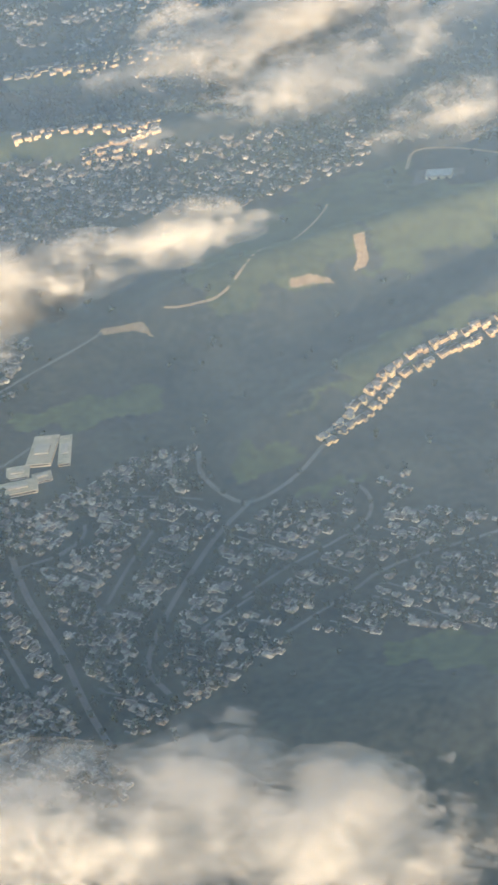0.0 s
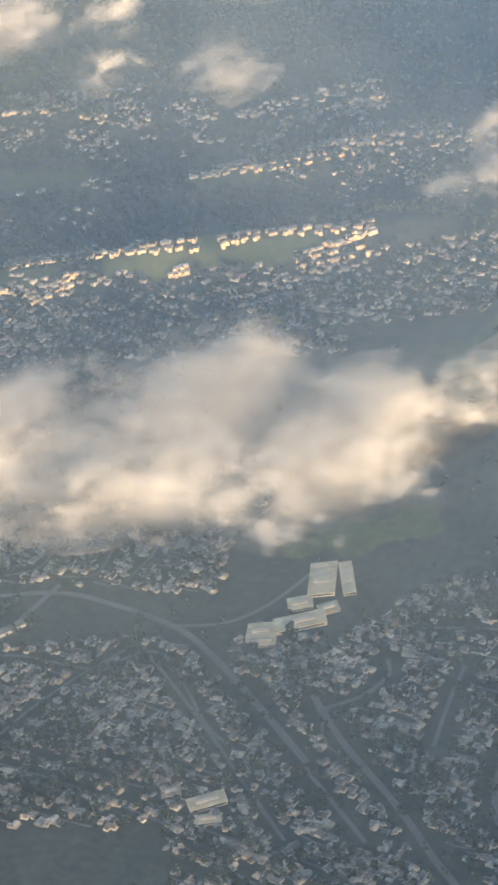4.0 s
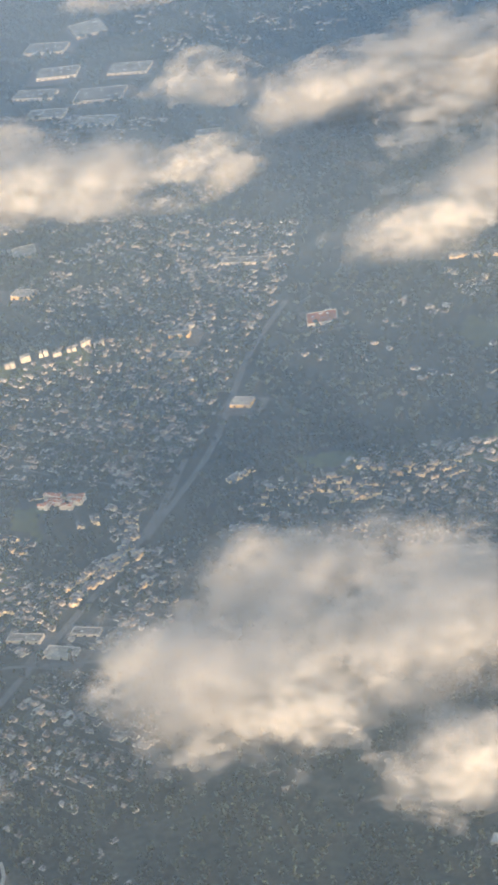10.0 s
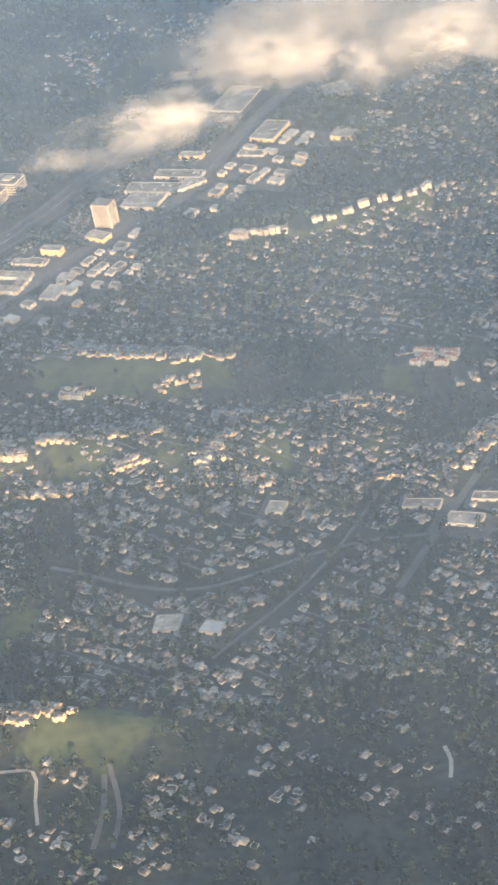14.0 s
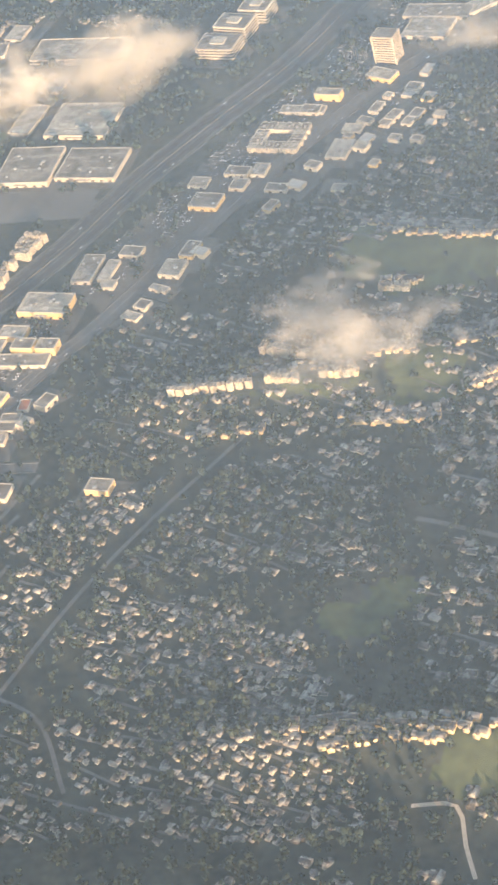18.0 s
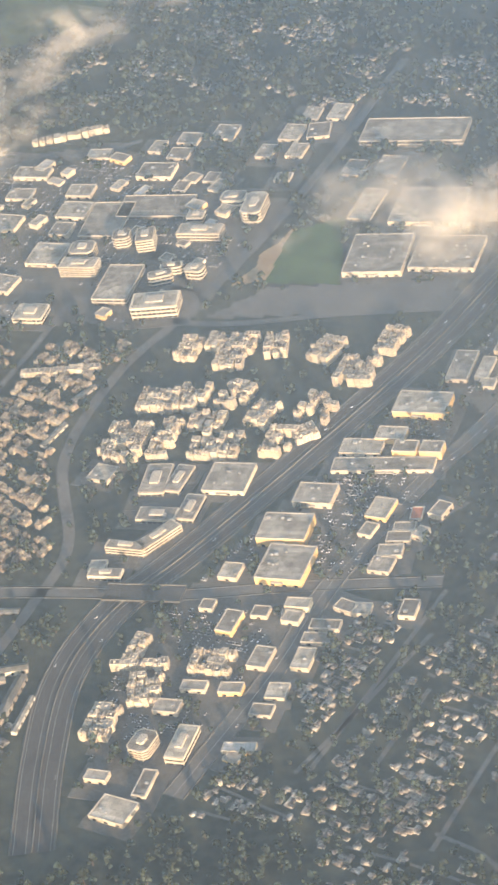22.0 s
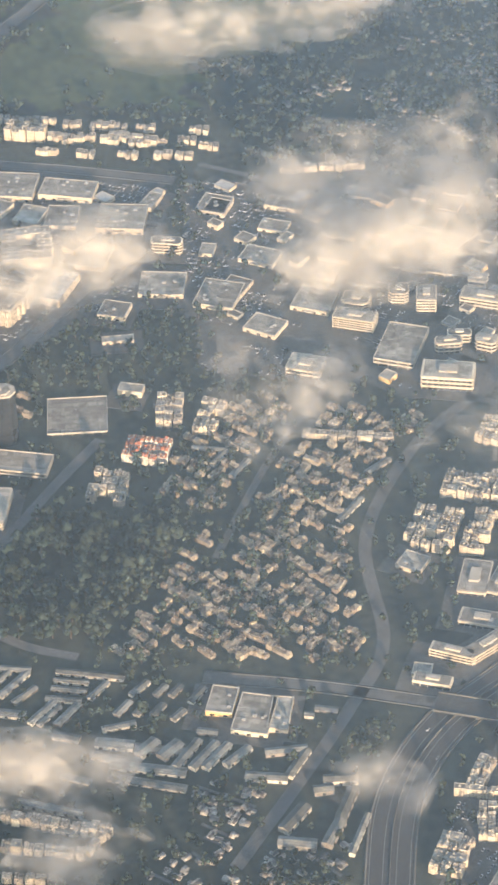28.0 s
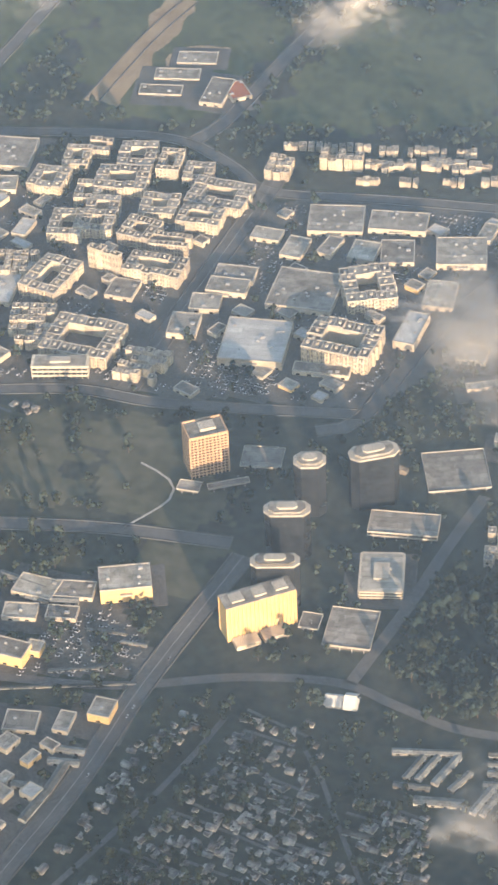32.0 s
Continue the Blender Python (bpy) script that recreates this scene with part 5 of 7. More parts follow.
strip(-677.4, 251.1, 3.8, 1.0, 1, 1)
hall(-717.3, 279.9, 4.3, 2.0, 1, 9)
store(-720.8, 368.3, 7.4, 6.5, 0.9, 18)
store(-711.0, 368.8, 6.7, 7.4, 1, 7)
store(-725.0, 358.8, 4.6, 4.3, 1, 7)
store(-721.2, 351.9, 5.1, 1.6, 0.7, 29)
store(-713.4, 340.1, 3.9, 2.1, 1.2, 10)
store(-721.6, 392.6, 3.9, 4.4, 0.9, 2)
store(-718.1, 380.4, 2.4, 3.2, 0.7, 13)
store(-671.6, 279.5, 3.7, 5.3, 1, 12, 'gold')
store(-666.4, 278.6, 5.1, 7.7, 0.9, 11)
store(-663.2, 280.0, 2.9, 6.5, 0.9, 15)
office(-724.4, 378.1, 5.3, 2.2, 2.3, 15, 4)
apartments(-704.6, 326.9, 7.0, 6.0, 1.6, 13, 'red')
apartments(-706.2, 316.6, 5.6, 7.7, 1.5, 13)
apartments(-705.7, 337.6, 4.2, 7.7, 1.4, 21)
apartments(-699.3, 338.1, 3.8, 8.2, 1.4, 10)
apartments(-682.4, 249.5, 14.7, 2.1, 1.5, 10)
apartments(-681.8, 244.7, 11.2, 1.7, 1.4, 15)
apartments(-675.9, 248.8, 5.3, 1.2, 1.4, 76)
apartments(-681.2, 239.5, 7.3, 1.6, 1.2, 18)
apartments(-677.8, 341.4, 13.8, 2.2, 1, 16)
strip(-671.9, 268.3, 6.0, 1.2, 0.8, 82)
strip(-669.6, 268.8, 5.9, 1.2, 0.8, 79)
strip(-668.0, 269.3, 5.6, 1.2, 0.8, 78)
strip(-665.4, 270.3, 4.7, 1.2, 0.8, 70)
strip(-660.2, 268.0, 5.7, 1.4, 0.8, 16)
strip(-659.7, 273.7, 5.7, 1.2, 0.8, 30)
strip(-657.3, 272.0, 5.7, 1.2, 0.8, 86)
strip(-683.8, 273.4, 3.3, 1.0, 0.6, 80)
strip(-681.5, 274.0, 2.5, 1.0, 0.6, 85)
strip(-679.2, 274.9, 2.7, 1.0, 0.6, 79)
strip(-676.2, 275.0, 2.5, 1.0, 0.6, 73)
strip(-683.4, 277.9, 3.6, 1.0, 0.6, 74)
strip(-680.5, 278.6, 2.5, 1.0, 0.6, 78)
strip(-678.5, 279.3, 2.5, 1.0, 0.6, 79)
strip(-675.4, 279.6, 3.6, 1.0, 0.6, 80)
strip(-682.8, 269.9, 4.7, 1.0, 0.6, 38)
strip(-675.6, 267.8, 7.0, 1.3, 0.6, 12)
strip(-689.9, 328.3, 4.8, 1.0, 0.6, 81)
strip(-670.7, 336.3, 4.8, 1.0, 0.6, 67)
strip(-670.8, 325.0, 6.3, 1.0, 0.6, 79)
strip(-695.7, 331.0, 6.1, 0.8, 0.7, 14)
strip(-693.9, 329.5, 4.0, 0.8, 0.7, 81)
strip(-653.7, 262.1, 5.4, 1.7, 1.1, 79)
strip(-651.6, 257.9, 5.0, 1.6, 1.1, 14)
strip(-650.8, 271.1, 4.6, 1.4, 1.1, 24)
strip(-652.2, 268.5, 2.6, 1.4, 1, 31)
strip(-647.9, 261.4, 4.9, 1.5, 1.1, 89)
strip(-648.3, 267.0, 6.0, 1.5, 1.1, 94)
strip(-644.7, 262.5, 7.6, 0.8, 0.8, 95)
strip(-681.8, 266.4, 5.3, 1.7, 0.8, 14)
strip(-681.4, 263.7, 4.8, 1.2, 0.7, 5)
strip(-677.4, 267.4, 3.7, 1.7, 0.8, 73)
strip(-674.3, 268.1, 3.8, 1.8, 0.8, 71)
strip(-675.6, 263.8, 10.3, 1.6, 0.6, 13)
strip(-674.6, 261.3, 10.8, 1.3, 0.5, 9)
strip(-671.1, 273.3, 2.8, 1.0, 0.6, 12)
strip(-659.5, 281.4, 1.3, 0.8, 0.7, 11)
strip(-657.8, 283.4, 3.1, 1.0, 0.5, 13)
strip(-683.8, 258.5, 4.1, 1.0, 0.5, 3)
office(-668.3, 393.4, 4.7, 3.4, 1.6, 6, 2)
office(-663.0, 390.7, 3.9, 6.9, 2.4, 8, 4)
office(-670.0, 382.5, 8.2, 3.3, 1.8, 6, 3)
office(-673.0, 387.2, 3.1, 2.6, 1.5, 8, 2)
office(-683.6, 378.7, 3.3, 3.3, 2.2, 18, 4)
office(-678.8, 378.6, 3.3, 4.3, 2.6, 20, 5)
office(-687.5, 369.4, 6.9, 3.2, 2.2, 6, 5)
office(-689.1, 374.0, 4.6, 4.0, 2.2, 9, 4)
office(-671.3, 368.4, 4.3, 2.2, 2, 27, 3)
office(-665.8, 371.0, 3.5, 2.7, 2, 1, 3)
office(-670.5, 371.3, 3.9, 1.8, 1.8, 19, 3)
office(-668.4, 360.4, 8.3, 4.7, 2.4, 15, 3)
office(-690.3, 355.5, 5.7, 4.4, 1.4, 6, 2)
office(-645.5, 299.9, 6.5, 1.9, 1.5, 2, 3)
office(-641.5, 303.2, 7.5, 2.5, 1.5, 63, 3)
office(-646.2, 293.8, 5.5, 2.0, 1, 7, 1)
office(-648.3, 316.8, 4.3, 7.4, 0.8, 11, 1)
office(-644.6, 317.5, 2.9, 6.7, 0.8, -0, 1)
office(-644.3, 308.6, 6.5, 3.2, 0.8, 7, 1)
office(-639.7, 311.1, 3.2, 6.2, 0.8, 4, 1)
office(-623.8, 259.9, 3.5, 4.6, 1.8, -4, 4)
office(-618.3, 261.2, 3.1, 6.9, 1.4, 4, 2)
garage(-678.2, 365.7, 6.4, 10.2, 1.4, 6)
garage(-689.7, 384.8, 7.8, 10.6, 0.7, 8)
garage(-682.2, 389.9, 13.5, 6.6, 0.7, 8)
garage(-643.0, 417.7, 19.1, 7.4, 1.5, 7)
garage(-643.2, 394.8, 4.3, 9.4, 0.8, 1)
store(-699.0, 393.0, 4.9, 3.7, 0.9, 6)
store(-697.3, 386.9, 5.8, 4.9, 0.9, 3)
store(-696.9, 380.8, 3.8, 4.0, 0.9, 3)
store(-695.9, 373.1, 6.4, 6.4, 0.9, 4)
store(-711.2, 397.6, 6.7, 3.4, 0.9, 5)
store(-710.5, 390.8, 4.8, 3.3, 0.7, 4)
store(-709.1, 381.6, 6.2, 4.5, 0.9, 0)
store(-722.4, 393.2, 5.1, 5.3, 0.9, 4)
store(-709.5, 370.3, 4.1, 8.2, 0.9, -3)
store(-700.6, 363.6, 5.7, 4.7, 0.9, -5)
store(-701.2, 405.4, 4.4, 3.0, 0.6, 8)
store(-679.5, 414.8, 4.4, 4.7, 0.7, 2)
store(-685.6, 412.1, 4.1, 3.5, 0.7, 2)
store(-685.4, 407.0, 4.1, 3.5, 0.7, 2)
store(-690.7, 408.8, 2.5, 3.8, 0.7, -1)
store(-687.1, 400.8, 6.7, 4.6, 1, 5)
store(-660.3, 423.7, 3.5, 5.1, 0.7, 1)
store(-666.6, 416.0, 3.8, 5.1, 0.7, 2)
store(-661.8, 417.3, 4.1, 4.8, 0.7, 15)
store(-669.0, 409.5, 3.0, 4.1, 0.7, 0)
store(-663.3, 410.4, 3.2, 4.3, 0.7, 1)
store(-665.4, 422.7, 3.2, 4.1, 0.6, 4)
store(-680.5, 397.0, 2.5, 3.2, 0.6, -0)
store(-675.9, 400.3, 2.4, 3.1, 0.6, -1)
store(-662.4, 401.8, 2.9, 2.6, 0.6, 4)
store(-650.3, 406.1, 3.7, 4.9, 0.6, -0)
store(-644.0, 407.5, 4.7, 6.1, 0.6, 1)
store(-635.5, 380.3, 10.3, 11.3, 1.2, 9)
store(-623.7, 382.4, 11.5, 9.5, 1, 6)
store(-632.0, 395.7, 12.3, 10.7, 1, 6)
store(-657.8, 316.8, 3.9, 3.8, 0.8, -6)
store(-636.5, 318.9, 7.0, 7.0, 1, 6)
store(-648.4, 295.5, 2.6, 2.5, 0.7, 11)
store(-621.0, 317.2, 6.2, 4.8, 1.2, 5)
store(-622.2, 308.2, 7.7, 6.1, 1.8, 7, 'gold')
store(-618.9, 300.5, 7.4, 7.9, 1.6, 4, 'gold')
store(-627.0, 298.0, 3.1, 3.5, 0.9, 2)
store(-609.6, 315.8, 3.5, 4.7, 1, -2, 'gold')
store(-609.8, 310.9, 2.2, 3.0, 0.8, -6)
store(-613.3, 326.2, 16.2, 3.3, 0.8, 10)
store(-618.4, 329.9, 6.7, 3.6, 0.8, 7)
store(-614.7, 333.4, 4.7, 3.1, 1.2, 5, 'gold')
store(-611.0, 330.1, 3.8, 2.8, 1.6, 6, 'gold')
store(-606.8, 330.6, 3.5, 2.8, 1.6, 6, 'gold')
store(-612.4, 341.3, 8.7, 5.5, 1.5, 5, 'gold')
store(-604.7, 303.5, 3.5, 3.4, 0.8, 1)
store(-604.6, 306.8, 3.8, 2.6, 0.8, 11)
store(-604.4, 310.0, 3.8, 2.3, 0.8, 11)
store(-604.4, 312.4, 3.4, 2.0, 0.8, 11)
store(-603.8, 315.9, 1.9, 2.9, 0.6, 11, 'red')
store(-622.3, 286.9, 2.7, 4.7, 1.2, -1, 'gold')
store(-614.5, 280.6, 3.0, 4.4, 1, 1)
store(-616.2, 273.6, 3.5, 2.1, 1, 9, 'gold')
store(-613.6, 292.6, 3.8, 2.1, 1.2, 6)
store(-613.4, 289.8, 2.8, 2.4, 1, -1)
store(-618.7, 290.2, 2.6, 2.3, 0.8, 4)
store(-608.2, 281.6, 2.8, 4.4, 0.9, 5)
store(-607.9, 289.2, 4.6, 2.1, 0.8, 7)
store(-607.9, 286.2, 4.6, 2.2, 0.8, 7)
store(-609.4, 274.6, 3.1, 3.2, 0.7, 8)
store(-610.0, 270.4, 3.3, 2.4, 0.7, 5)
store(-610.1, 262.5, 4.8, 1.8, 0.8, 10, 'white')
store(-627.9, 252.9, 3.4, 1.9, 1, 2)
store(-620.5, 253.1, 2.1, 5.2, 0.8, 4)
store(-622.5, 247.2, 5.7, 4.5, 0.9, -7)
store(-623.9, 268.2, 3.8, 2.6, 1, 4)
store(-621.9, 273.1, 3.8, 2.0, 0.9, 7)
store(-627.3, 290.1, 2.2, 2.2, 0.9, 2)
store(-614.4, 290.7, 2.1, 1.2, 0.8, 12)
store(-603.7, 293.4, 2.5, 2.5, 0.9, 6)
store(-596.9, 294.8, 2.5, 3.7, 0.9, 6)
apartments(-633.9, 353.2, 4.7, 6.4, 1.6, -15)
apartments(-624.1, 357.1, 3.9, 7.0, 1.6, -6)
apartments(-626.6, 348.4, 6.6, 7.6, 1.6, 3)
apartments(-629.1, 338.3, 6.1, 6.9, 1.6, -4)
apartments(-632.2, 328.8, 4.9, 7.1, 1.6, 2)
apartments(-628.7, 331.4, 3.8, 3.6, 1.5, 44)
apartments(-642.1, 326.3, 8.3, 6.7, 1.6, 6)
apartments(-637.8, 335.3, 4.3, 6.2, 1.6, -7)
apartments(-644.3, 339.3, 5.2, 6.4, 1.6, -3)
apartments(-642.9, 353.2, 4.1, 6.2, 1.6, 18)
apartments(-657.6, 350.3, 4.0, 6.1, 1.5, 1)
apartments(-649.4, 348.4, 5.2, 5.2, 1.5, 10)
apartments(-650.9, 353.0, 8.8, 4.7, 1.5, 4)
apartments(-656.8, 336.1, 6.8, 6.0, 1.6, 5)
apartments(-651.3, 337.8, 5.5, 6.8, 1.6, 4)
apartments(-657.7, 324.9, 7.3, 9.7, 1.6, 5)
apartments(-651.3, 326.5, 3.4, 10.2, 1.6, 6)
apartments(-646.2, 332.2, 5.9, 4.4, 1.5, 5)
apartments(-632.3, 263.3, 4.6, 7.4, 1.6, 4)
apartments(-631.7, 275.7, 8.8, 2.1, 1.5, 16)
apartments(-633.8, 278.9, 2.5, 6.4, 1.5, 1)
apartments(-628.9, 270.9, 4.8, 6.8, 1.5, 18)
apartments(-621.1, 278.2, 6.6, 5.1, 1.6, 5)
apartments(-709.8, 410.6, 14.8, 2.2, 1.2, 26)
store(-580.6, 415.2, 5.2, 3.1, 1.1, -12, 'gold')
store(-588.0, 407.8, 4.8, 2.1, 1.6, 1, 'gold')
store(-597.1, 373.6, 5.3, 4.2, 1.1, 1, 'gold')
store(-595.2, 383.1, 4.4, 2.6, 0.9, 2)
store(-591.3, 384.0, 2.6, 3.4, 0.9, 2)
store(-601.1, 379.3, 3.4, 2.9, 0.7, 3)
store(-593.4, 379.4, 2.9, 3.1, 0.8, -1)
store(-579.3, 391.8, 3.8, 5.7, 0.7, 3)
store(-610.0, 352.4, 3.6, 7.8, 0.8, 5)
store(-606.0, 352.4, 2.1, 5.7, 0.8, 3)
store(-604.3, 348.6, 2.6, 2.2, 0.8, 4)
store(-604.2, 358.0, 3.9, 2.8, 0.9, -0)
store(-594.6, 354.2, 3.8, 4.5, 1, 2)
store(-593.8, 359.7, 2.6, 4.3, 1, -1, 'gold')
store(-581.5, 298.5, 4.0, 2.9, 1.3, 4, 'gold')
store(-591.3, 403.3, 8.4, 2.4, 0.6, 4)
store(-579.6, 398.4, 3.6, 2.6, 0.6, 2)
store(-589.7, 403.3, 3.7, 2.7, 0.8, 2)
store(-586.1, 379.3, 4.1, 2.2, 0.7, 4)
store(-574.7, 380.6, 3.0, 2.0, 0.6, 3)
ring_block(-592.0, 394.2, 9.4, 8.2, 0.9, 3)
office(-613.1, 433.5, 6.0, 5.1, 3, 0, 5)
office(-615.0, 427.3, 7.0, 5.1, 3, -2, 5)
office(-615.6, 421.0, 7.8, 5.8, 2.4, 2, 4)
apartments(-559.7, 332.1, 17.8, 2.3, 1.2, -6)
apartments(-561.6, 325.6, 6.0, 1.4, 1.2, 9)
apartments(-552.9, 328.1, 6.3, 1.2, 1.2, 12)
apartments(-572.5, 321.6, 13.8, 1.2, 1.2, 18)
apartments(-554.0, 353.7, 5.5, 1.8, 1.2, 8)
store(-562.7, 465.3, 5.9, 8.8, 1, -2, 'gold')
store(-544.1, 464.9, 5.2, 3.3, 1.2, 3, 'gold')
store(-575.0, 443.7, 11.3, 3.3, 0.9, 4)
store(-578.0, 437.0, 12.7, 4.3, 0.9, 4)
store(-577.8, 431.4, 8.5, 6.6, 0.9, -0)
store(-571.0, 439.9, 7.6, 3.7, 0.8, 50)
store(-468.8, 330.7, 7.0, 2.6, 0.8, 9)
store(-459.2, 327.5, 6.6, 3.6, 0.8, 3)
store(-457.7, 335.1, 5.9, 2.4, 0.7, 7)
store(-495.4, 325.0, 3.4, 3.5, 0.8, 7)
store(-499.4, 288.4, 4.7, 4.5, 0.7, 16)
store(-490.7, 288.7, 4.0, 3.2, 0.8, -0, 'white')
store(-576.3, 452.6, 5.7, 1.9, 1, 3, 'gold')
store(-562.4, 455.2, 6.3, 2.7, 0.6, 3)
store(-494.5, 449.0, 4.8, 1.8, 1.2, 14, 'gold')
store(-490.2, 440.1, 3.8, 3.4, 1.2, 1, 'gold')
garage(-578.1, 479.6, 7.9, 12.2, 0.6, 1)
apartments(-545.6, 414.9, 4.3, 2.8, 1.3, -7)
apartments(-539.8, 417.5, 7.9, 1.8, 1.2, 19)
apartments(-531.5, 423.5, 2.5, 1.6, 1.2, 40)
apartments(-528.6, 424.8, 2.4, 1.5, 0.9, 41)
apartments(-526.0, 427.5, 2.5, 1.6, 1.1, 40)
apartments(-523.6, 430.4, 2.5, 1.8, 1.3, 40)
apartments(-520.6, 433.2, 2.2, 2.2, 1.2, 34)
apartments(-517.5, 434.0, 2.2, 1.8, 0.9, 34)
apartments(-515.1, 436.3, 2.3, 2.0, 1.1, 32)
apartments(-512.8, 438.9, 2.3, 2.2, 1.3, 41)
apartments(-509.8, 439.5, 2.4, 1.9, 1, 38)
apartments(-484.4, 375.1, 9.2, 5.7, 1.2, 7, 'red')
school(-283.4, 322.2, 4.7, 9.8, 0.7, 21)
school(-279.1, 323.4, 2.2, 10.0, 0.6, 29)
school(-284.3, 314.5, 4.3, 3.8, 0.5, 29)
school(-281.8, 309.2, 8.9, 4.1, 0.7, 33)
school(-287.5, 305.2, 4.9, 4.3, 0.6, 19)
school(-285.5, 302.4, 3.9, 2.3, 0.5, 21)
school(-278.7, 314.3, 3.5, 3.0, 0.4, 39)
school(-275.3, 259.4, 6.2, 3.2, 0.7, 39)
school(-282.3, 260.2, 3.1, 2.5, 0.6, 28)
school(-273.1, 255.3, 4.5, 2.2, 0.5, 23)
store(-345.4, 293.3, 10.2, 5.6, 0.9, 14)
store(-353.9, 290.4, 7.0, 2.5, 0.8, 6, 'white')
store(-341.0, 297.2, 3.4, 3.3, 0.8, 27)
store(-286.8, 304.4, 4.2, 5.1, 0.7, -3)
strip(-342.4, 285.2, 3.4, 1.8, 0.7, 27)
strip(-336.6, 292.4, 15.5, 1.8, 0.8, 57)
strip(-310.2, 291.8, 2.5, 0.6, 0.6, 55)
store(-616.1, 607.7, 11.8, 6.8, 1, 11)
store(-610.5, 622.0, 9.1, 10.6, 1, 42)
store(-603.5, 591.3, 11.2, 6.8, 1, 17)
store(-583.0, 577.6, 13.4, 8.4, 1, 15)
store(-602.6, 576.6, 11.7, 5.6, 1, 7)
store(-583.0, 595.2, 11.3, 7.0, 0.9, 11)
store(-592.5, 564.6, 10.4, 5.5, 0.9, 10)
store(-575.6, 561.1, 11.1, 5.8, 0.9, 10)
store(-539.8, 555.6, 5.9, 3.5, 0.8, 16)
store(-555.5, 485.9, 5.6, 6.1, 1, 37, 'gold')
store(-254.3, 437.7, 5.6, 3.1, 0.9, 17, 'white')
store(-465.0, 461.2, 6.8, 5.4, 0.9, 27, 'red')
store(-466.6, 423.0, 4.6, 3.5, 0.9, 6, 'gold')
store(-487.4, 440.7, 4.1, 1.8, 1, 6, 'gold')
store(-496.3, 486.9, 11.4, 2.9, 0.8, 8)

# landmark towers
grid_tower(-753.7, 320.8, 5.9, 4.2, 7.6, 38)
ribbed_hotel(-733.7, 290.8, 10.2, 1.8, 6.2, 43)
banded_tower(-581.6, 421.2, 4.3, 3.3, 5.6, -1)
glass_tower(-735.7, 316.7, 4.6, 3.6, 9.5, 20)
glass_tower(-727.7, 321.5, 7.2, 3.4, 9.5, 35)
glass_tower(-735.3, 306.6, 6.5, 3.2, 8.5, 20)
glass_tower(-733.1, 296.2, 6.8, 2.8, 8, 20)

# overpass
overpass(-638.1, 290.5, 6.4, 3.7, 0.9, 8)

# houses along the ridges
house_row(2.03, 1.52, 0.68, (-229.0, 333.3), (-227.5, 338.7), (-224.6, 358.0), (-219.8, 369.1), (-212.6, 381.8))
house_row(2.03, -0.95, 0.68, (-229.0, 333.3), (-227.5, 338.7), (-224.6, 358.0), (-219.8, 369.1), (-212.6, 381.8))
house_row(2.03, 1.28, 0.59, (-404.2, 416.9), (-391.8, 422.3), (-372.0, 423.9), (-358.9, 426.6))
house_row(2.03, -0.80, 0.59, (-404.2, 416.9), (-391.8, 422.3), (-372.0, 423.9), (-358.9, 426.6))
house_row(2.03, 1.28, 0.59, (-356.9, 428.1), (-346.4, 436.1), (-338.5, 438.5), (-326.5, 443.4))
house_row(2.03, -0.80, 0.59, (-356.9, 428.1), (-346.4, 436.1), (-338.5, 438.5), (-326.5, 443.4))
house_row(2.03, 1.28, 0.59, (-382.0, 462.7), (-371.9, 465.2), (-360.5, 470.2), (-343.4, 481.1))
house_row(2.03, -0.80, 0.59, (-382.0, 462.7), (-371.9, 465.2), (-360.5, 470.2), (-343.4, 481.1))
house_row(1.68, 1.28, 0.59, (-338.8, 428.7), (-328.3, 434.0), (-324.2, 436.4))
house_row(1.68, -0.80, 0.59, (-338.8, 428.7), (-328.3, 434.0), (-324.2, 436.4))
house_row(1.82, 1.28, 0.59, (-424.8, 398.7), (-407.4, 402.0))
house_row(1.82, -0.80, 0.59, (-424.8, 398.7), (-407.4, 402.0))
house_row(1.96, 1.28, 0.59, (-439.9, 496.8), (-420.4, 503.0))
house_row(1.96, -0.80, 0.59, (-439.9, 496.8), (-420.4, 503.0))
house_row(1.82, 1.28, 0.59, (-432.4, 398.5), (-422.1, 398.4), (-411.7, 397.5), (-405.6, 400.8))
house_row(1.82, -0.80, 0.59, (-432.4, 398.5), (-422.1, 398.4), (-411.7, 397.5), (-405.6, 400.8))
house_row(1.68, 1.28, 0.59, (-440.8, 388.4), (-432.0, 391.6), (-420.7, 391.9))
house_row(1.68, -0.80, 0.59, (-440.8, 388.4), (-432.0, 391.6), (-420.7, 391.9))
house_row(1.82, 1.28, 0.59, (-406.7, 420.7), (-394.5, 422.2), (-383.5, 426.0))
house_row(1.82, -0.80, 0.59, (-406.7, 420.7), (-394.5, 422.2), (-383.5, 426.0))
house_row(1.82, 1.28, 0.59, (-559.9, 367.0), (-544.0, 367.4), (-531.5, 368.5))
house_row(1.82, -0.80, 0.59, (-559.9, 367.0), (-544.0, 367.4), (-531.5, 368.5))
house_row(1.68, 1.28, 0.59, (-506.1, 357.4), (-493.4, 361.7), (-486.7, 360.3))
house_row(1.68, -0.80, 0.59, (-506.1, 357.4), (-493.4, 361.7), (-486.7, 360.3))
house_row(1.54, 1.28, 0.59, (-538.6, 339.0), (-530.4, 344.4))
house_row(1.54, -0.80, 0.59, (-538.6, 339.0), (-530.4, 344.4))
house_row(1.54, 1.28, 0.59, (-521.7, 351.4), (-510.9, 352.3))
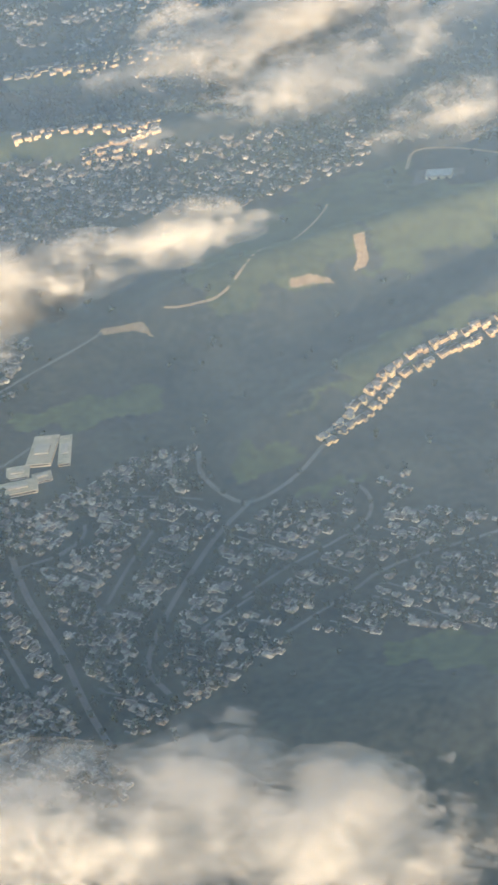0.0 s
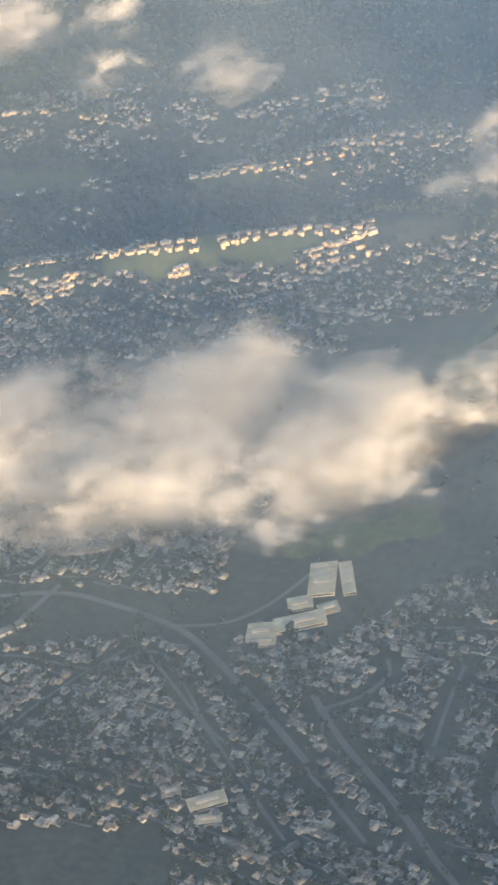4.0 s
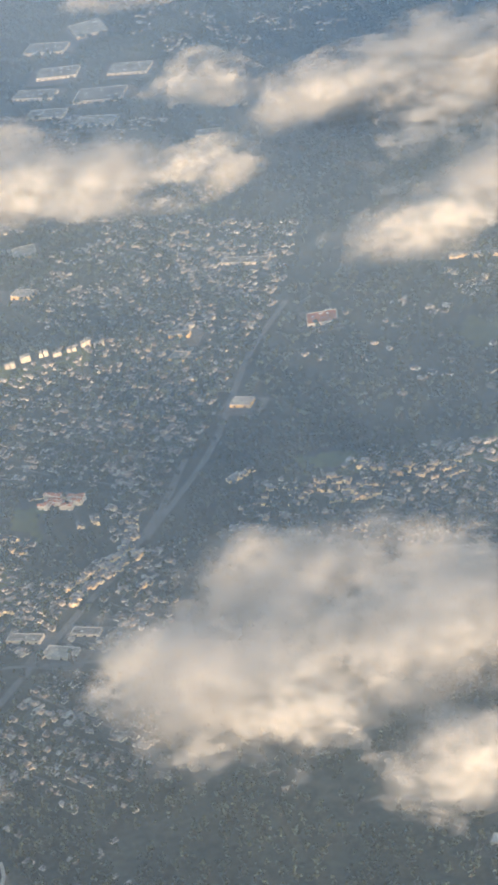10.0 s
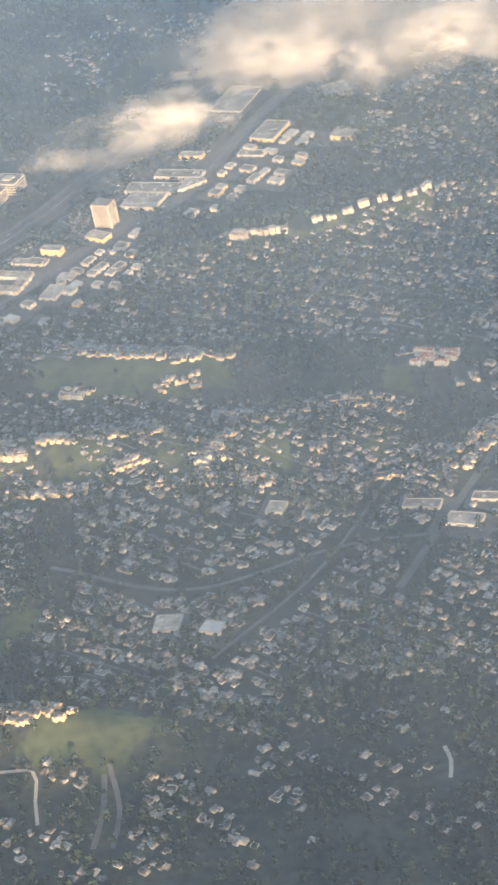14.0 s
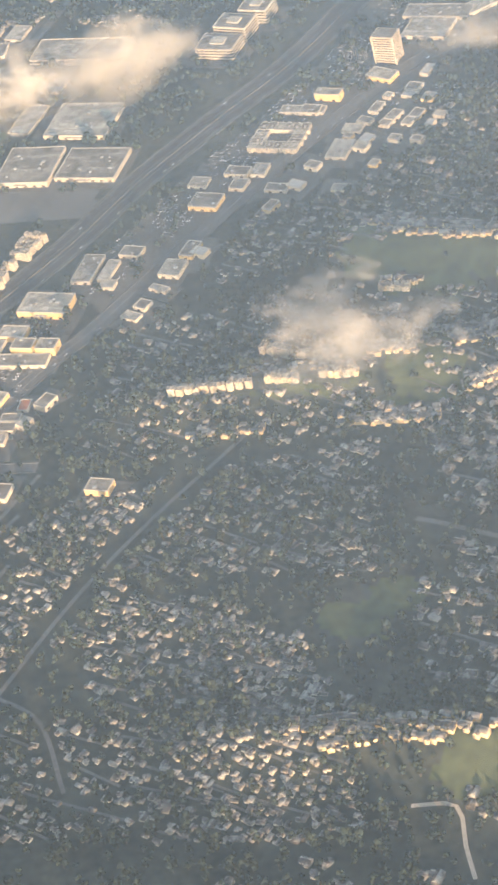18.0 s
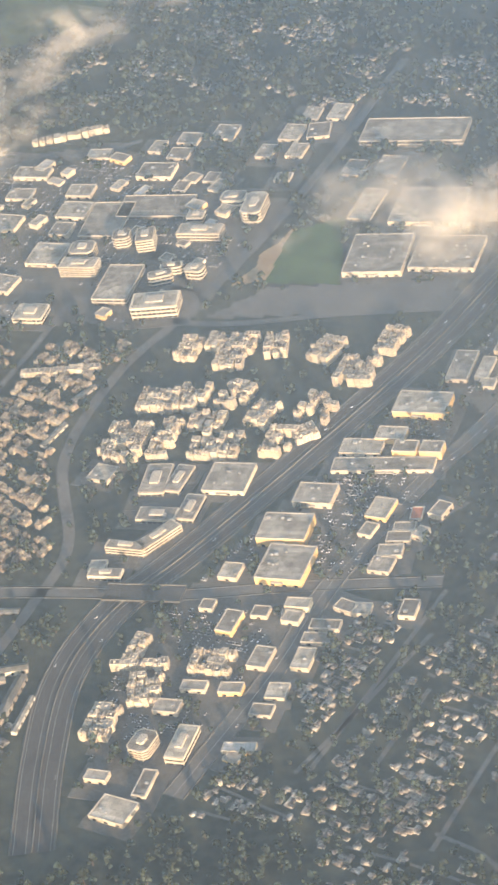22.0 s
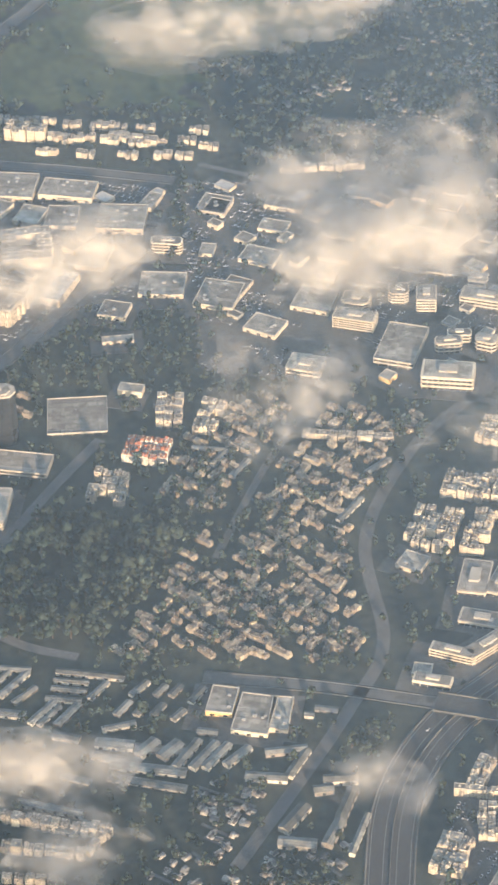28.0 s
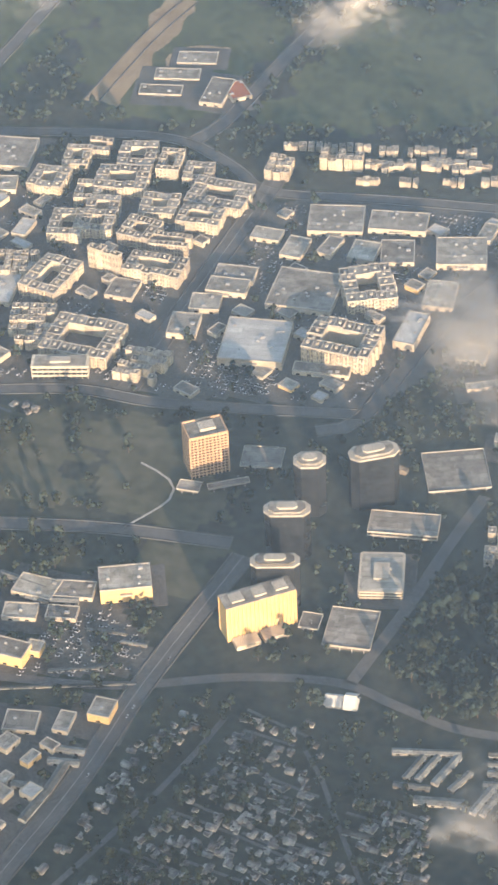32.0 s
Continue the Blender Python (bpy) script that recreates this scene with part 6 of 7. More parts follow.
house_row(1.54, -0.80, 0.59, (-521.7, 351.4), (-510.9, 352.3))
house_row(1.40, 1.28, 0.59, (-517.1, 331.0), (-500.1, 333.3))
house_row(1.40, -0.80, 0.59, (-517.1, 331.0), (-500.1, 333.3))
house_row(1.54, 1.28, 0.59, (-531.2, 252.9), (-520.1, 256.0), (-506.2, 256.1), (-499.6, 255.6))
house_row(1.54, -0.80, 0.59, (-531.2, 252.9), (-520.1, 256.0), (-506.2, 256.1), (-499.6, 255.6))
house_row(1.68, 1.28, 0.59, (-525.4, 251.1), (-515.0, 253.9), (-506.2, 253.9))
house_row(1.68, -0.80, 0.59, (-525.4, 251.1), (-515.0, 253.9), (-506.2, 253.9))

hillside_row((-563.4, 373.0), (-551.5, 370.7), (-540.9, 370.5), (-526.2, 369.5))
hillside_row((-556.8, 354.3), (-550.4, 356.8))
hillside_row((-538.8, 359.2), (-530.3, 362.7))
hillside_row((-541.5, 342.9), (-537.1, 344.3), (-531.1, 347.1))
hillside_row((-550.1, 333.4), (-543.8, 335.7))
hillside_row((-522.3, 350.8), (-517.9, 354.2), (-510.9, 352.7))
hillside_row((-517.3, 343.3), (-512.8, 345.3))
hillside_row((-514.9, 332.7), (-516.1, 339.8), (-510.3, 336.8))
hillside_row((-533.1, 329.9), (-527.6, 334.8))
hillside_row((-544.0, 322.7), (-535.4, 325.2))
hillside_row((-524.5, 327.9), (-511.7, 331.1), (-500.4, 335.0))
hillside_row((-505.3, 356.2), (-501.9, 360.5), (-493.6, 363.6))
hillside_row((-494.1, 376.7), (-490.3, 379.0), (-483.5, 378.7))
hillside_row((-478.6, 368.7), (-474.6, 371.8))
hillside_row((-481.1, 338.6), (-475.7, 340.7))
hillside_row((-497.4, 343.5), (-494.5, 344.8))
hillside_row((-486.6, 358.6), (-485.0, 360.3))
hillside_row((-470.9, 344.2), (-468.2, 353.9), (-464.8, 365.2), (-468.9, 375.7))
hillside_row((-466.2, 342.5), (-464.6, 353.4), (-460.8, 363.8))
hillside_row((-456.0, 349.0), (-454.4, 354.1))
hillside_row((-549.3, 366.7), (-547.2, 366.5))
hillside_row((-537.1, 365.9), (-535.2, 366.2))
hillside_row((-566.3, 370.6), (-557.4, 369.9), (-549.1, 370.1))
hillside_row((-543.5, 369.3), (-536.1, 371.4))
hillside_row((-556.0, 354.0), (-553.3, 355.2))
hillside_row((-537.9, 357.7), (-535.4, 359.1))
hillside_row((-530.8, 360.1), (-528.7, 361.1))
hillside_row((-580.1, 320.9), (-574.2, 322.9), (-567.2, 325.7))
hillside_row((-565.1, 325.6), (-559.6, 327.1))
hillside_row((-556.6, 328.3), (-550.5, 329.4))
hillside_row((-551.0, 320.1), (-543.3, 321.9), (-535.3, 324.0))
hillside_row((-573.8, 313.4), (-561.8, 316.3))
hillside_row((-539.5, 341.4), (-534.2, 343.3), (-529.0, 345.1))
hillside_row((-533.3, 331.1), (-529.2, 333.1))
hillside_row((-514.1, 332.4), (-514.9, 341.2))
hillside_row((-401.0, 409.1), (-390.0, 409.2), (-385.4, 413.4))
hillside_row((-339.8, 429.5), (-335.8, 432.3), (-330.2, 437.4), (-324.9, 441.7))
hillside_row((-383.6, 466.1), (-373.0, 470.6), (-366.5, 478.1))
hillside_row((-362.8, 472.9), (-360.2, 476.4), (-354.2, 481.9), (-347.3, 485.2), (-343.4, 488.9))
hillside_row((-442.7, 500.6), (-428.0, 505.3))
hillside_row((-423.9, 488.2), (-415.8, 491.8))
hillside_row((-445.5, 488.3), (-433.1, 491.4))
hillside_row((-364.1, 419.3), (-360.6, 420.5))
hillside_row((-377.5, 427.6), (-373.0, 429.6))
hillside_row((-366.8, 426.4), (-364.1, 427.9))
hillside_row((-358.3, 510.1), (-355.4, 511.8))
hillside_row((-405.8, 421.1), (-398.0, 423.8), (-391.2, 428.7), (-385.6, 430.9))
hillside_row((-427.3, 397.6), (-421.0, 400.5), (-413.6, 400.9), (-409.0, 404.6))
hillside_row((-436.8, 393.1), (-432.0, 395.2))
hillside_row((-437.6, 384.1), (-435.8, 391.0))
hillside_row((-422.9, 377.3), (-420.6, 382.9), (-417.7, 377.9))
hillside_row((-491.6, 439.6), (-487.4, 440.0))
hillside_row((-410.3, 382.1), (-405.8, 383.1))
hillside_row((-454.7, 391.0), (-452.5, 395.8))
hillside_row((-443.0, 383.4), (-444.3, 389.9))
hillside_row((-437.3, 501.4), (-427.4, 504.8))
hillside_row((-388.6, 411.0), (-386.2, 415.8))
hillside_row((-393.4, 406.0), (-389.6, 408.6))
hillside_row((-430.4, 387.8), (-421.5, 390.4))

# small shops along the boulevard
zone('shops', 1.0, (-600.2, 341.4), (-598.3, 360.6), (-593.6, 384.5), (-585.4, 410.0), (-578.3, 419.8), (-571.3, 400.4), (-585.3, 371.9), (-591.1, 348.8), (-593.8, 336.2))
zone('shops', 1.0, (-583.9, 402.1), (-579.8, 422.8), (-571.7, 423.7), (-561.7, 395.3), (-572.3, 382.1))
zone('shops', 0.8, (-568.9, 426.6), (-569.9, 450.2), (-562.6, 464.6), (-552.6, 474.0), (-548.2, 447.2), (-558.2, 427.8))
zone('shops', 1.1, (-616.4, 259.6), (-610.8, 285.6), (-610.0, 297.0), (-605.1, 298.0), (-607.3, 276.7), (-610.2, 258.7))
zone('shops', 1.0, (-611.4, 300.6), (-608.6, 317.0), (-604.8, 331.5), (-599.8, 317.3), (-604.0, 299.5))
zone('shops', 1.0, (-761.0, 257.4), (-751.4, 261.9), (-748.9, 249.4), (-752.4, 239.6))
zone('shops', 0.55, (-817.2, 374.9), (-791.5, 384.3), (-771.5, 387.4), (-734.3, 398.9), (-721.4, 365.0), (-736.6, 340.4), (-765.7, 334.9), (-794.7, 328.1))
zone('shops', 0.5, (-727.7, 399.0), (-702.8, 408.1), (-673.6, 400.7), (-665.9, 387.4), (-662.0, 360.9), (-703.1, 351.0))

# residential districts
zone('homes', 1.0, (-282.7, 305.3), (-237.4, 316.0), (-188.8, 323.6), (-174.3, 291.8), (-204.1, 283.0), (-215.7, 258.4), (-226.1, 242.6), (-240.3, 238.8))
zone('homes', 1.1, (-267.3, 319.3), (-262.0, 327.2), (-251.4, 329.7), (-242.6, 314.6), (-274.5, 304.3))
zone('homes', 0.7, (-222.3, 327.4), (-208.8, 330.8), (-205.4, 320.8), (-212.7, 308.3))
zone('homes', 1.0, (-356.2, 422.2), (-315.1, 440.6), (-276.2, 466.7), (-274.4, 440.4), (-292.7, 417.2), (-343.9, 401.5))
zone('homes', 0.5, (-410.0, 505.8), (-356.7, 513.8), (-297.6, 480.9), (-330.7, 454.6), (-392.7, 478.2))
zone('homes', 1.1, (-316.4, 358.3), (-309.8, 359.0), (-303.2, 347.2), (-306.4, 342.6))
zone('homes', 0.85, (-431.3, 409.3), (-382.6, 416.7), (-355.9, 420.8), (-325.3, 432.8), (-312.6, 398.4), (-412.6, 375.0))
zone('homes', 0.4, (-464.2, 492.0), (-410.9, 498.2), (-395.4, 485.5), (-410.3, 480.7), (-440.1, 466.1))
zone('homes', 0.35, (-406.0, 503.3), (-358.6, 520.5), (-348.3, 493.6), (-386.8, 478.7))
zone('homes', 0.9, (-353.5, 280.0), (-332.3, 290.5), (-300.2, 299.6), (-268.4, 275.3), (-346.4, 254.9))
zone('homes', 1.1, (-351.9, 323.4), (-307.1, 334.2), (-301.4, 315.1), (-345.2, 309.8))
zone('homes', 1.0, (-286.4, 303.7), (-276.5, 307.0), (-264.9, 276.0), (-269.9, 279.1))
zone('homes', 0.7, (-546.2, 506.4), (-492.5, 509.2), (-479.3, 466.4), (-468.2, 415.8), (-462.1, 368.3), (-468.3, 365.2))
zone('homes', 0.45, (-467.6, 497.9), (-416.1, 512.1), (-401.2, 472.3), (-451.2, 467.8))
zone('homes', 0.7, (-450.9, 395.2), (-436.7, 393.2), (-376.6, 406.8), (-366.9, 380.9), (-445.2, 370.6))
zone('homes', 0.35, (-607.1, 651.7), (-542.3, 670.9), (-520.5, 661.8), (-537.6, 621.9), (-588.1, 599.0))
zone('homes', 1.0, (-539.7, 326.3), (-495.1, 334.8), (-454.9, 371.6), (-422.4, 291.4), (-506.0, 268.3))
zone('homes', 0.7, (-569.1, 413.8), (-530.5, 420.3), (-495.3, 471.2), (-462.0, 389.2), (-566.9, 373.0))
zone('homes', 0.15, (-504.7, 266.2), (-421.3, 288.5), (-405.6, 249.8), (-484.5, 231.0))
zone('homes', 0.6, (-555.9, 354.2), (-495.3, 360.3), (-485.3, 365.1), (-477.8, 338.1), (-539.7, 326.3))
zone('homes', 0.5, (-563.5, 487.3), (-509.5, 506.2), (-495.3, 471.2), (-529.6, 449.2))
zone('homes', 0.45, (-676.3, 561.0), (-534.1, 567.0), (-509.5, 506.2), (-567.6, 495.7), (-626.8, 512.9))
zone('homes', 0.1, (-472.2, 466.8), (-453.0, 465.3), (-400.3, 469.8), (-390.0, 442.5), (-434.0, 429.0), (-462.8, 441.3))
zone('homes', 0.5, (-647.5, 511.4), (-626.8, 512.9), (-610.3, 480.3), (-625.2, 473.1))
zone('homes', 1.2, (-557.4, 276.2), (-535.1, 272.8), (-518.7, 235.7), (-534.3, 232.7))
zone('homes', 0.25, (-511.5, 244.6), (-465.0, 258.0), (-454.4, 229.4), (-524.7, 214.7), (-531.9, 228.3))
zone('homes', 0.7, (-526.1, 285.5), (-485.9, 314.8), (-466.6, 262.6), (-492.5, 264.9), (-515.0, 268.0))
zone('homes', 1.0, (-607.1, 276.8), (-583.8, 296.5), (-542.1, 318.0), (-531.1, 287.8), (-566.8, 281.4), (-576.4, 253.2), (-591.9, 247.8))
zone('homes', 1.1, (-577.9, 275.7), (-550.2, 278.3), (-521.2, 260.9), (-512.8, 237.3), (-542.2, 231.0), (-561.8, 256.0))
zone('homes', 0.6, (-591.9, 247.8), (-560.3, 252.9), (-542.2, 231.0), (-579.0, 223.0))
zone('homes', 0.7, (-596.3, 337.3), (-572.2, 352.1), (-555.1, 354.0), (-542.6, 319.3), (-587.6, 302.7))
zone('homes', 0.6, (-590.9, 372.9), (-576.3, 377.9), (-568.5, 390.5), (-558.0, 362.9), (-585.9, 350.9))
zone('homes', 0.5, (-694.1, 443.7), (-635.7, 447.1), (-633.4, 431.0), (-655.8, 427.4), (-683.5, 423.4))
zone('homes', 1.2, (-606.4, 285.3), (-597.0, 304.8), (-582.2, 262.9), (-601.0, 258.6))
zone('homes', 0.7, (-615.5, 255.3), (-582.5, 264.0), (-579.4, 255.2), (-612.1, 247.5))
zone('homes', 0.5, (-715.8, 471.2), (-660.1, 483.1), (-640.4, 427.5), (-675.7, 427.1), (-705.9, 427.4))
zone('town', 1.0, (-688.2, 314.8), (-678.4, 317.2), (-666.4, 318.3), (-655.2, 300.6), (-663.0, 292.5), (-690.2, 283.8), (-689.2, 304.7))
zone('town', 0.9, (-697.0, 345.8), (-685.2, 347.1), (-666.8, 352.6), (-667.1, 320.1), (-683.6, 316.6), (-698.8, 317.9), (-701.0, 333.4))
zone('town', 0.6, (-732.4, 332.3), (-728.1, 335.5), (-725.7, 328.6), (-728.4, 324.5))
zone('homes', 1.1, (-744.8, 256.4), (-735.3, 274.5), (-719.4, 275.4), (-711.4, 262.6), (-707.7, 248.4), (-742.7, 235.9))
zone('homes', 1.0, (-711.8, 263.6), (-699.1, 264.8), (-695.6, 252.6), (-706.3, 248.8))
zone('homes', 0.9, (-792.3, 322.9), (-782.8, 329.1), (-779.5, 315.8), (-786.4, 310.6))
zone('homes', 0.9, (-668.5, 251.2), (-642.5, 261.4), (-641.4, 254.5), (-667.0, 244.4))
zone('homes', 0.45, (-724.8, 428.9), (-708.7, 460.3), (-696.9, 464.6), (-685.8, 433.2), (-714.9, 420.4))
zone('homes', 1.3, (-668.8, 263.8), (-658.5, 267.3), (-658.2, 255.2), (-663.7, 253.1))
zone('homes', 0.8, (-723.8, 257.0), (-717.4, 259.4), (-709.8, 246.6), (-717.4, 243.8))
zone('homes', 1.15, (-348.3, 287.9), (-328.4, 293.4), (-309.7, 300.5), (-288.9, 292.9), (-268.2, 278.4), (-251.1, 258.4), (-322.6, 242.4))
zone('homes', 1.1, (-353.1, 320.1), (-330.9, 327.7), (-325.1, 332.4), (-303.5, 325.2), (-301.1, 315.0), (-339.7, 310.5))
zone('homes', 1.0, (-284.2, 301.2), (-271.3, 305.4), (-268.3, 324.5), (-243.2, 260.2), (-248.5, 259.0), (-263.4, 274.2), (-277.4, 288.1))
zone('homes', 1.1, (-307.9, 298.9), (-283.4, 304.2), (-228.3, 252.1), (-211.0, 233.0), (-260.1, 219.9))
zone('homes', 1.1, (-326.3, 350.2), (-310.2, 359.2), (-299.4, 338.5), (-305.4, 329.1), (-310.1, 324.1))
zone('homes', 1.1, (-293.1, 296.9), (-258.9, 306.4), (-238.8, 296.9), (-212.0, 266.0), (-218.6, 250.6), (-257.7, 240.3))

# ---- town houses: short terraces of pitched units ----
for x, y, turn in towns:
    rnd = random.Random(f"{x:.2f}")
    root = place("terrace", x, y, turn, "brown-roofed terrace of small town houses", "house", "town house terraces")
    n = rnd.choice((2, 3, 4))
    for k in range(n):
        add_unit(root, "dark", (k - (n - 1) / 2) * 0.7, rnd.uniform(-0.22, 0.22), 0, 0.95, 0.66, rnd.uniform(0.5, 0.72), 90, rnd)

# ---- houses: the nearest stand as single things, the rest as one mass a district ----
spots.sort(key=lambda s: s[1] - np.interp(s[0], (-780, -600, -480, -330, -150), (225, 225, 222, 265, 205)))
for k, (x, y, turn, size, tone) in enumerate(spots[:300]):
    walls, roof, stack = (SUN_TINTED if tone else HOUSES)[k % len(HOUSES)]
    ob = new("house", walls)
    ob.matrix_world = pose(x, y, float(height(x, y)), 0, 0, turn) @ Matrix.Scale(size, 4)
    tagged(ob, "stucco house with sun-gold wall colour and a shingled gable roof" if tone else "stucco house with a grey-brown shingled gable roof", "house", "houses in the suburbs")
    top = part("roof", roof, None, ob, "shingled gable roof")
    part("chimney", stack, None, top, "brown brick chimney")


def arrays(me):
    """Vertices and triangles of a mesh."""
    me.calc_loop_triangles()
    V, T = np.empty(len(me.vertices) * 3), np.empty(len(me.loop_triangles) * 3, int)
    me.vertices.foreach_get("co", V)
    me.loop_triangles.foreach_get("vertices", T)
    return V.reshape(-1, 3), T.reshape(-1, 3)


def mass(name, V, T, where, mats, index, label, category):
    """Many copies of one shape in a single mesh. where: rows of x, y, z, turn, size, stretch."""
    W = np.array(where)
    c, s = np.cos(W[:, 3])[:, None], np.sin(W[:, 3])[:, None]
    X = (V[None, :, 0] * c - V[None, :, 1] * s) * W[:, 4:5] + W[:, 0:1]
    Y = (V[None, :, 0] * s + V[None, :, 1] * c) * W[:, 4:5] + W[:, 1:2]
    Z = V[None, :, 2] * (W[:, 4] * W[:, 5])[:, None] + W[:, 2:3]
    A = np.stack([X, Y, Z], -1).reshape(-1, 3)
    F = (T[None] + (np.arange(len(W)) * len(V))[:, None, None]).reshape(-1, 3)
    ob = new(name, mesh_of(name, A, F, mats, np.tile(index, len(W))))
    return tagged(ob, label, category, kind="stuff")


rest = spots[300:]
# Tone 1 walls carry the painted sunlight of the crests.
for tone, wall in ((0, "stucco"), (1, "ochre")):
    homes = [q for q in rest if q[4] == tone]
    for v, (walls, roof, stack) in enumerate(HOUSES):
        rows = [(x, y, float(height(x, y)), radians(t), z, 1.0 if not tone else 1.1 if z > 0.6 else 1.45) for x, y, t, z, _ in homes[v::len(HOUSES)]]
        (Va, Ta), (Vb, Tb) = arrays(walls), arrays(roof)
        mass("hillside_houses" if tone else "distant_houses", np.concatenate([Va, Vb]), np.concatenate([Ta, Tb + len(Va)]), rows, [M[wall], M["shingle"]],
             np.repeat([0, 1], [len(Ta), len(Tb)]), "houses crowded along the crests, sunlight coloured into their walls" if tone else "scattered stucco houses with shingled gable roofs", "houses")


# ---- trees ----
def tree_shape(seed, tall, clumps=6):
    """A tapered trunk, a limb and a crown of small uneven clumps; heights in metres."""
    rnd = random.Random(seed)
    V, T, index = [], [], []

    def limb(a, b, r0, r1):
        base = len(V)
        d = (Vector(b) - Vector(a)).normalized()
        p = d.orthogonal().normalized()
        q = d.cross(p)
        for e, r in ((a, r0), (b, r1)):
            for k in range(3):
                w = k * math.pi / 1.5
                V.append(tuple(Vector(e) + (p * math.cos(w) + q * math.sin(w)) * r))
        for k in range(3):
            j = (k + 1) % 3
            T.extend([(base + k, base + j, base + 3 + j), (base + k, base + 3 + j, base + 3 + k)])
            index.extend([0, 0])

    limb((0, 0, -0.3), (0, 0, tall * 0.62), 0.09, 0.04)
    wide = 0.24 if tall > 1.9 else 0.46
    for k in range(1 if clumps > 4 else 0):
        a = rnd.uniform(0, 6.28)
        limb((0, 0, tall * (0.3 + 0.1 * k)), (math.cos(a) * wide * tall * 0.7, math.sin(a) * wide * tall * 0.7, tall * (0.5 + 0.12 * k)), 0.035, 0.015)
    for k in range(clumps):
        a, f = rnd.uniform(0, 6.28), rnd.random() ** 0.6
        z = rnd.uniform(0.32, 0.98)
        r = wide * tall * f * math.sqrt(max(0.05, 1 - ((z - 0.6) / 0.45) ** 2))
        s = tall * rnd.uniform(0.22, 0.34) * (1.0 if clumps > 4 else 1.25) * (0.7 if tall > 1.9 else 1)
        base = len(V)
        c = (math.cos(a) * r, math.sin(a) * r, z * tall)
        for e in ((1, 0, 0), (0, 1, 0), (-1, 0, 0), (0, -1, 0), (0, 0, 1), (0, 0, -0.8)):
            V.append(tuple(c[i] + (e[i] + rnd.uniform(-0.3, 0.3)) * s for i in range(3)))
        for p, q in ((0, 1), (1, 2), (2, 3), (3, 0)):
            T.extend([(base + p, base + q, base + 4), (base + q, base + p, base + 5)])
            index.extend([1, 1])
    return np.array(V), np.array(T), np.array(index)


SHAPES = [tree_shape(k, t) for k, t in enumerate((1.0, 1.15, 1.35, 1.6, 2.0, 2.4))] + [tree_shape(k + 20, t, 3) for k, t in enumerate((1.1, 1.3, 1.5, 1.9))]
LEAVES = {}
rng = np.random.default_rng(5)
step = 1.55
X, Y = np.meshgrid(np.arange(-860, -110, step), np.arange(200, 700, step), indexing="ij")
X, Y = X + rng.uniform(-0.9, 0.9, X.shape), Y + rng.uniform(-0.9, 0.9, Y.shape)
near = np.interp(X, (-860, -750, -600, -480, -330, -150), (232, 226, 218, 218, 250, 200))
far = np.interp(X, (-860, -750, -690, -640, -400, -270), (455, 500, 500, 690, 660, 540))
I, J = np.clip((X - X0).astype(int), 0, NX - 1), np.clip((Y - Y0).astype(int), 0, NY - 1)
clump = 0.75 + 0.5 * np.sin(X * 0.13 + np.sin(Y * 0.11) * 2) * np.sin(Y * 0.17 + np.sin(X * 0.07) * 2)
inside = (I < NX) & (Y > near - 6) & (Y < far) & (rng.random(X.shape) < wooded[I, J] * clump * np.where(Y > 480, 0.7, 1.0))
X, Y = X[inside], Y[inside]
house_near = taken[np.clip((X - X0).astype(int), 0, NX - 1), np.clip((Y - Y0).astype(int), 0, NY - 1)]
keep = ~house_near | (rng.random(len(X)) < 0.45)
X, Y = X[keep], Y[keep]
Z = height(X, Y)
pick = np.where(Y > 370, rng.integers(6, 10, len(X)), rng.integers(0, 6, len(X)))
park = wooded[np.clip((X - X0).astype(int), 0, NX - 1), np.clip((Y - Y0).astype(int), 0, NY - 1)] > 1
pick[park] = rng.integers(3, 6, park.sum())
tile = np.floor((X + 900) / 130).astype(int)
single = np.nonzero(park)[0]
single = np.concatenate([single, np.nonzero((X < -690) & (Y < 305) & ~park)[0]])[:150]
for s in single:
    V, T, index = SHAPES[pick[s]]
    root = place("tree", float(X[s]), float(Y[s]), float(rng.uniform(0, 360)), "dark park tree with an uneven crown" if pick[s] < 4 else "tall slender park tree", "tree", "park trees")
    root.matrix_world = root.matrix_world @ Matrix.Scale(float(rng.uniform(1.2, 1.7)), 4)
    for name, k in (("trunk", 0), ("crown", 1)):
        if (name, pick[s]) not in LEAVES:
            used, F = np.unique(T[index == k], return_inverse=True)
            LEAVES[name, pick[s]] = mesh_of(name, V[used], F.reshape(-1, 3), [M["bark" if k == 0 else "leaf_one"]])
            LEAVES[name, pick[s]].polygons.foreach_set("use_smooth", np.ones(len(F.reshape(-1, 3)), bool))
        part(name, LEAVES[name, pick[s]], None, root)
pick[single] = -1
for t in np.unique(tile):
    for k, (V, T, index) in enumerate(SHAPES):
        m = (tile == t) & (pick == k)
        if m.any():
            rows = np.column_stack([X[m], Y[m], Z[m], rng.uniform(0, 6.28, m.sum()), rng.uniform(0.75, 1.25, m.sum()) * np.where(park[m], 1.5, 1.0), rng.uniform(0.85, 1.15, m.sum())])
            wood = mass("woodland", V, T, rows, [M["bark"], M["leaf"]], index, "dark evergreen and bare winter trees among the streets", "trees")
            wood.data.polygons.foreach_set("use_smooth", np.ones(len(wood.data.polygons), bool))
print("houses", len(spots), "terraces", len(towns), "trees", len(X))


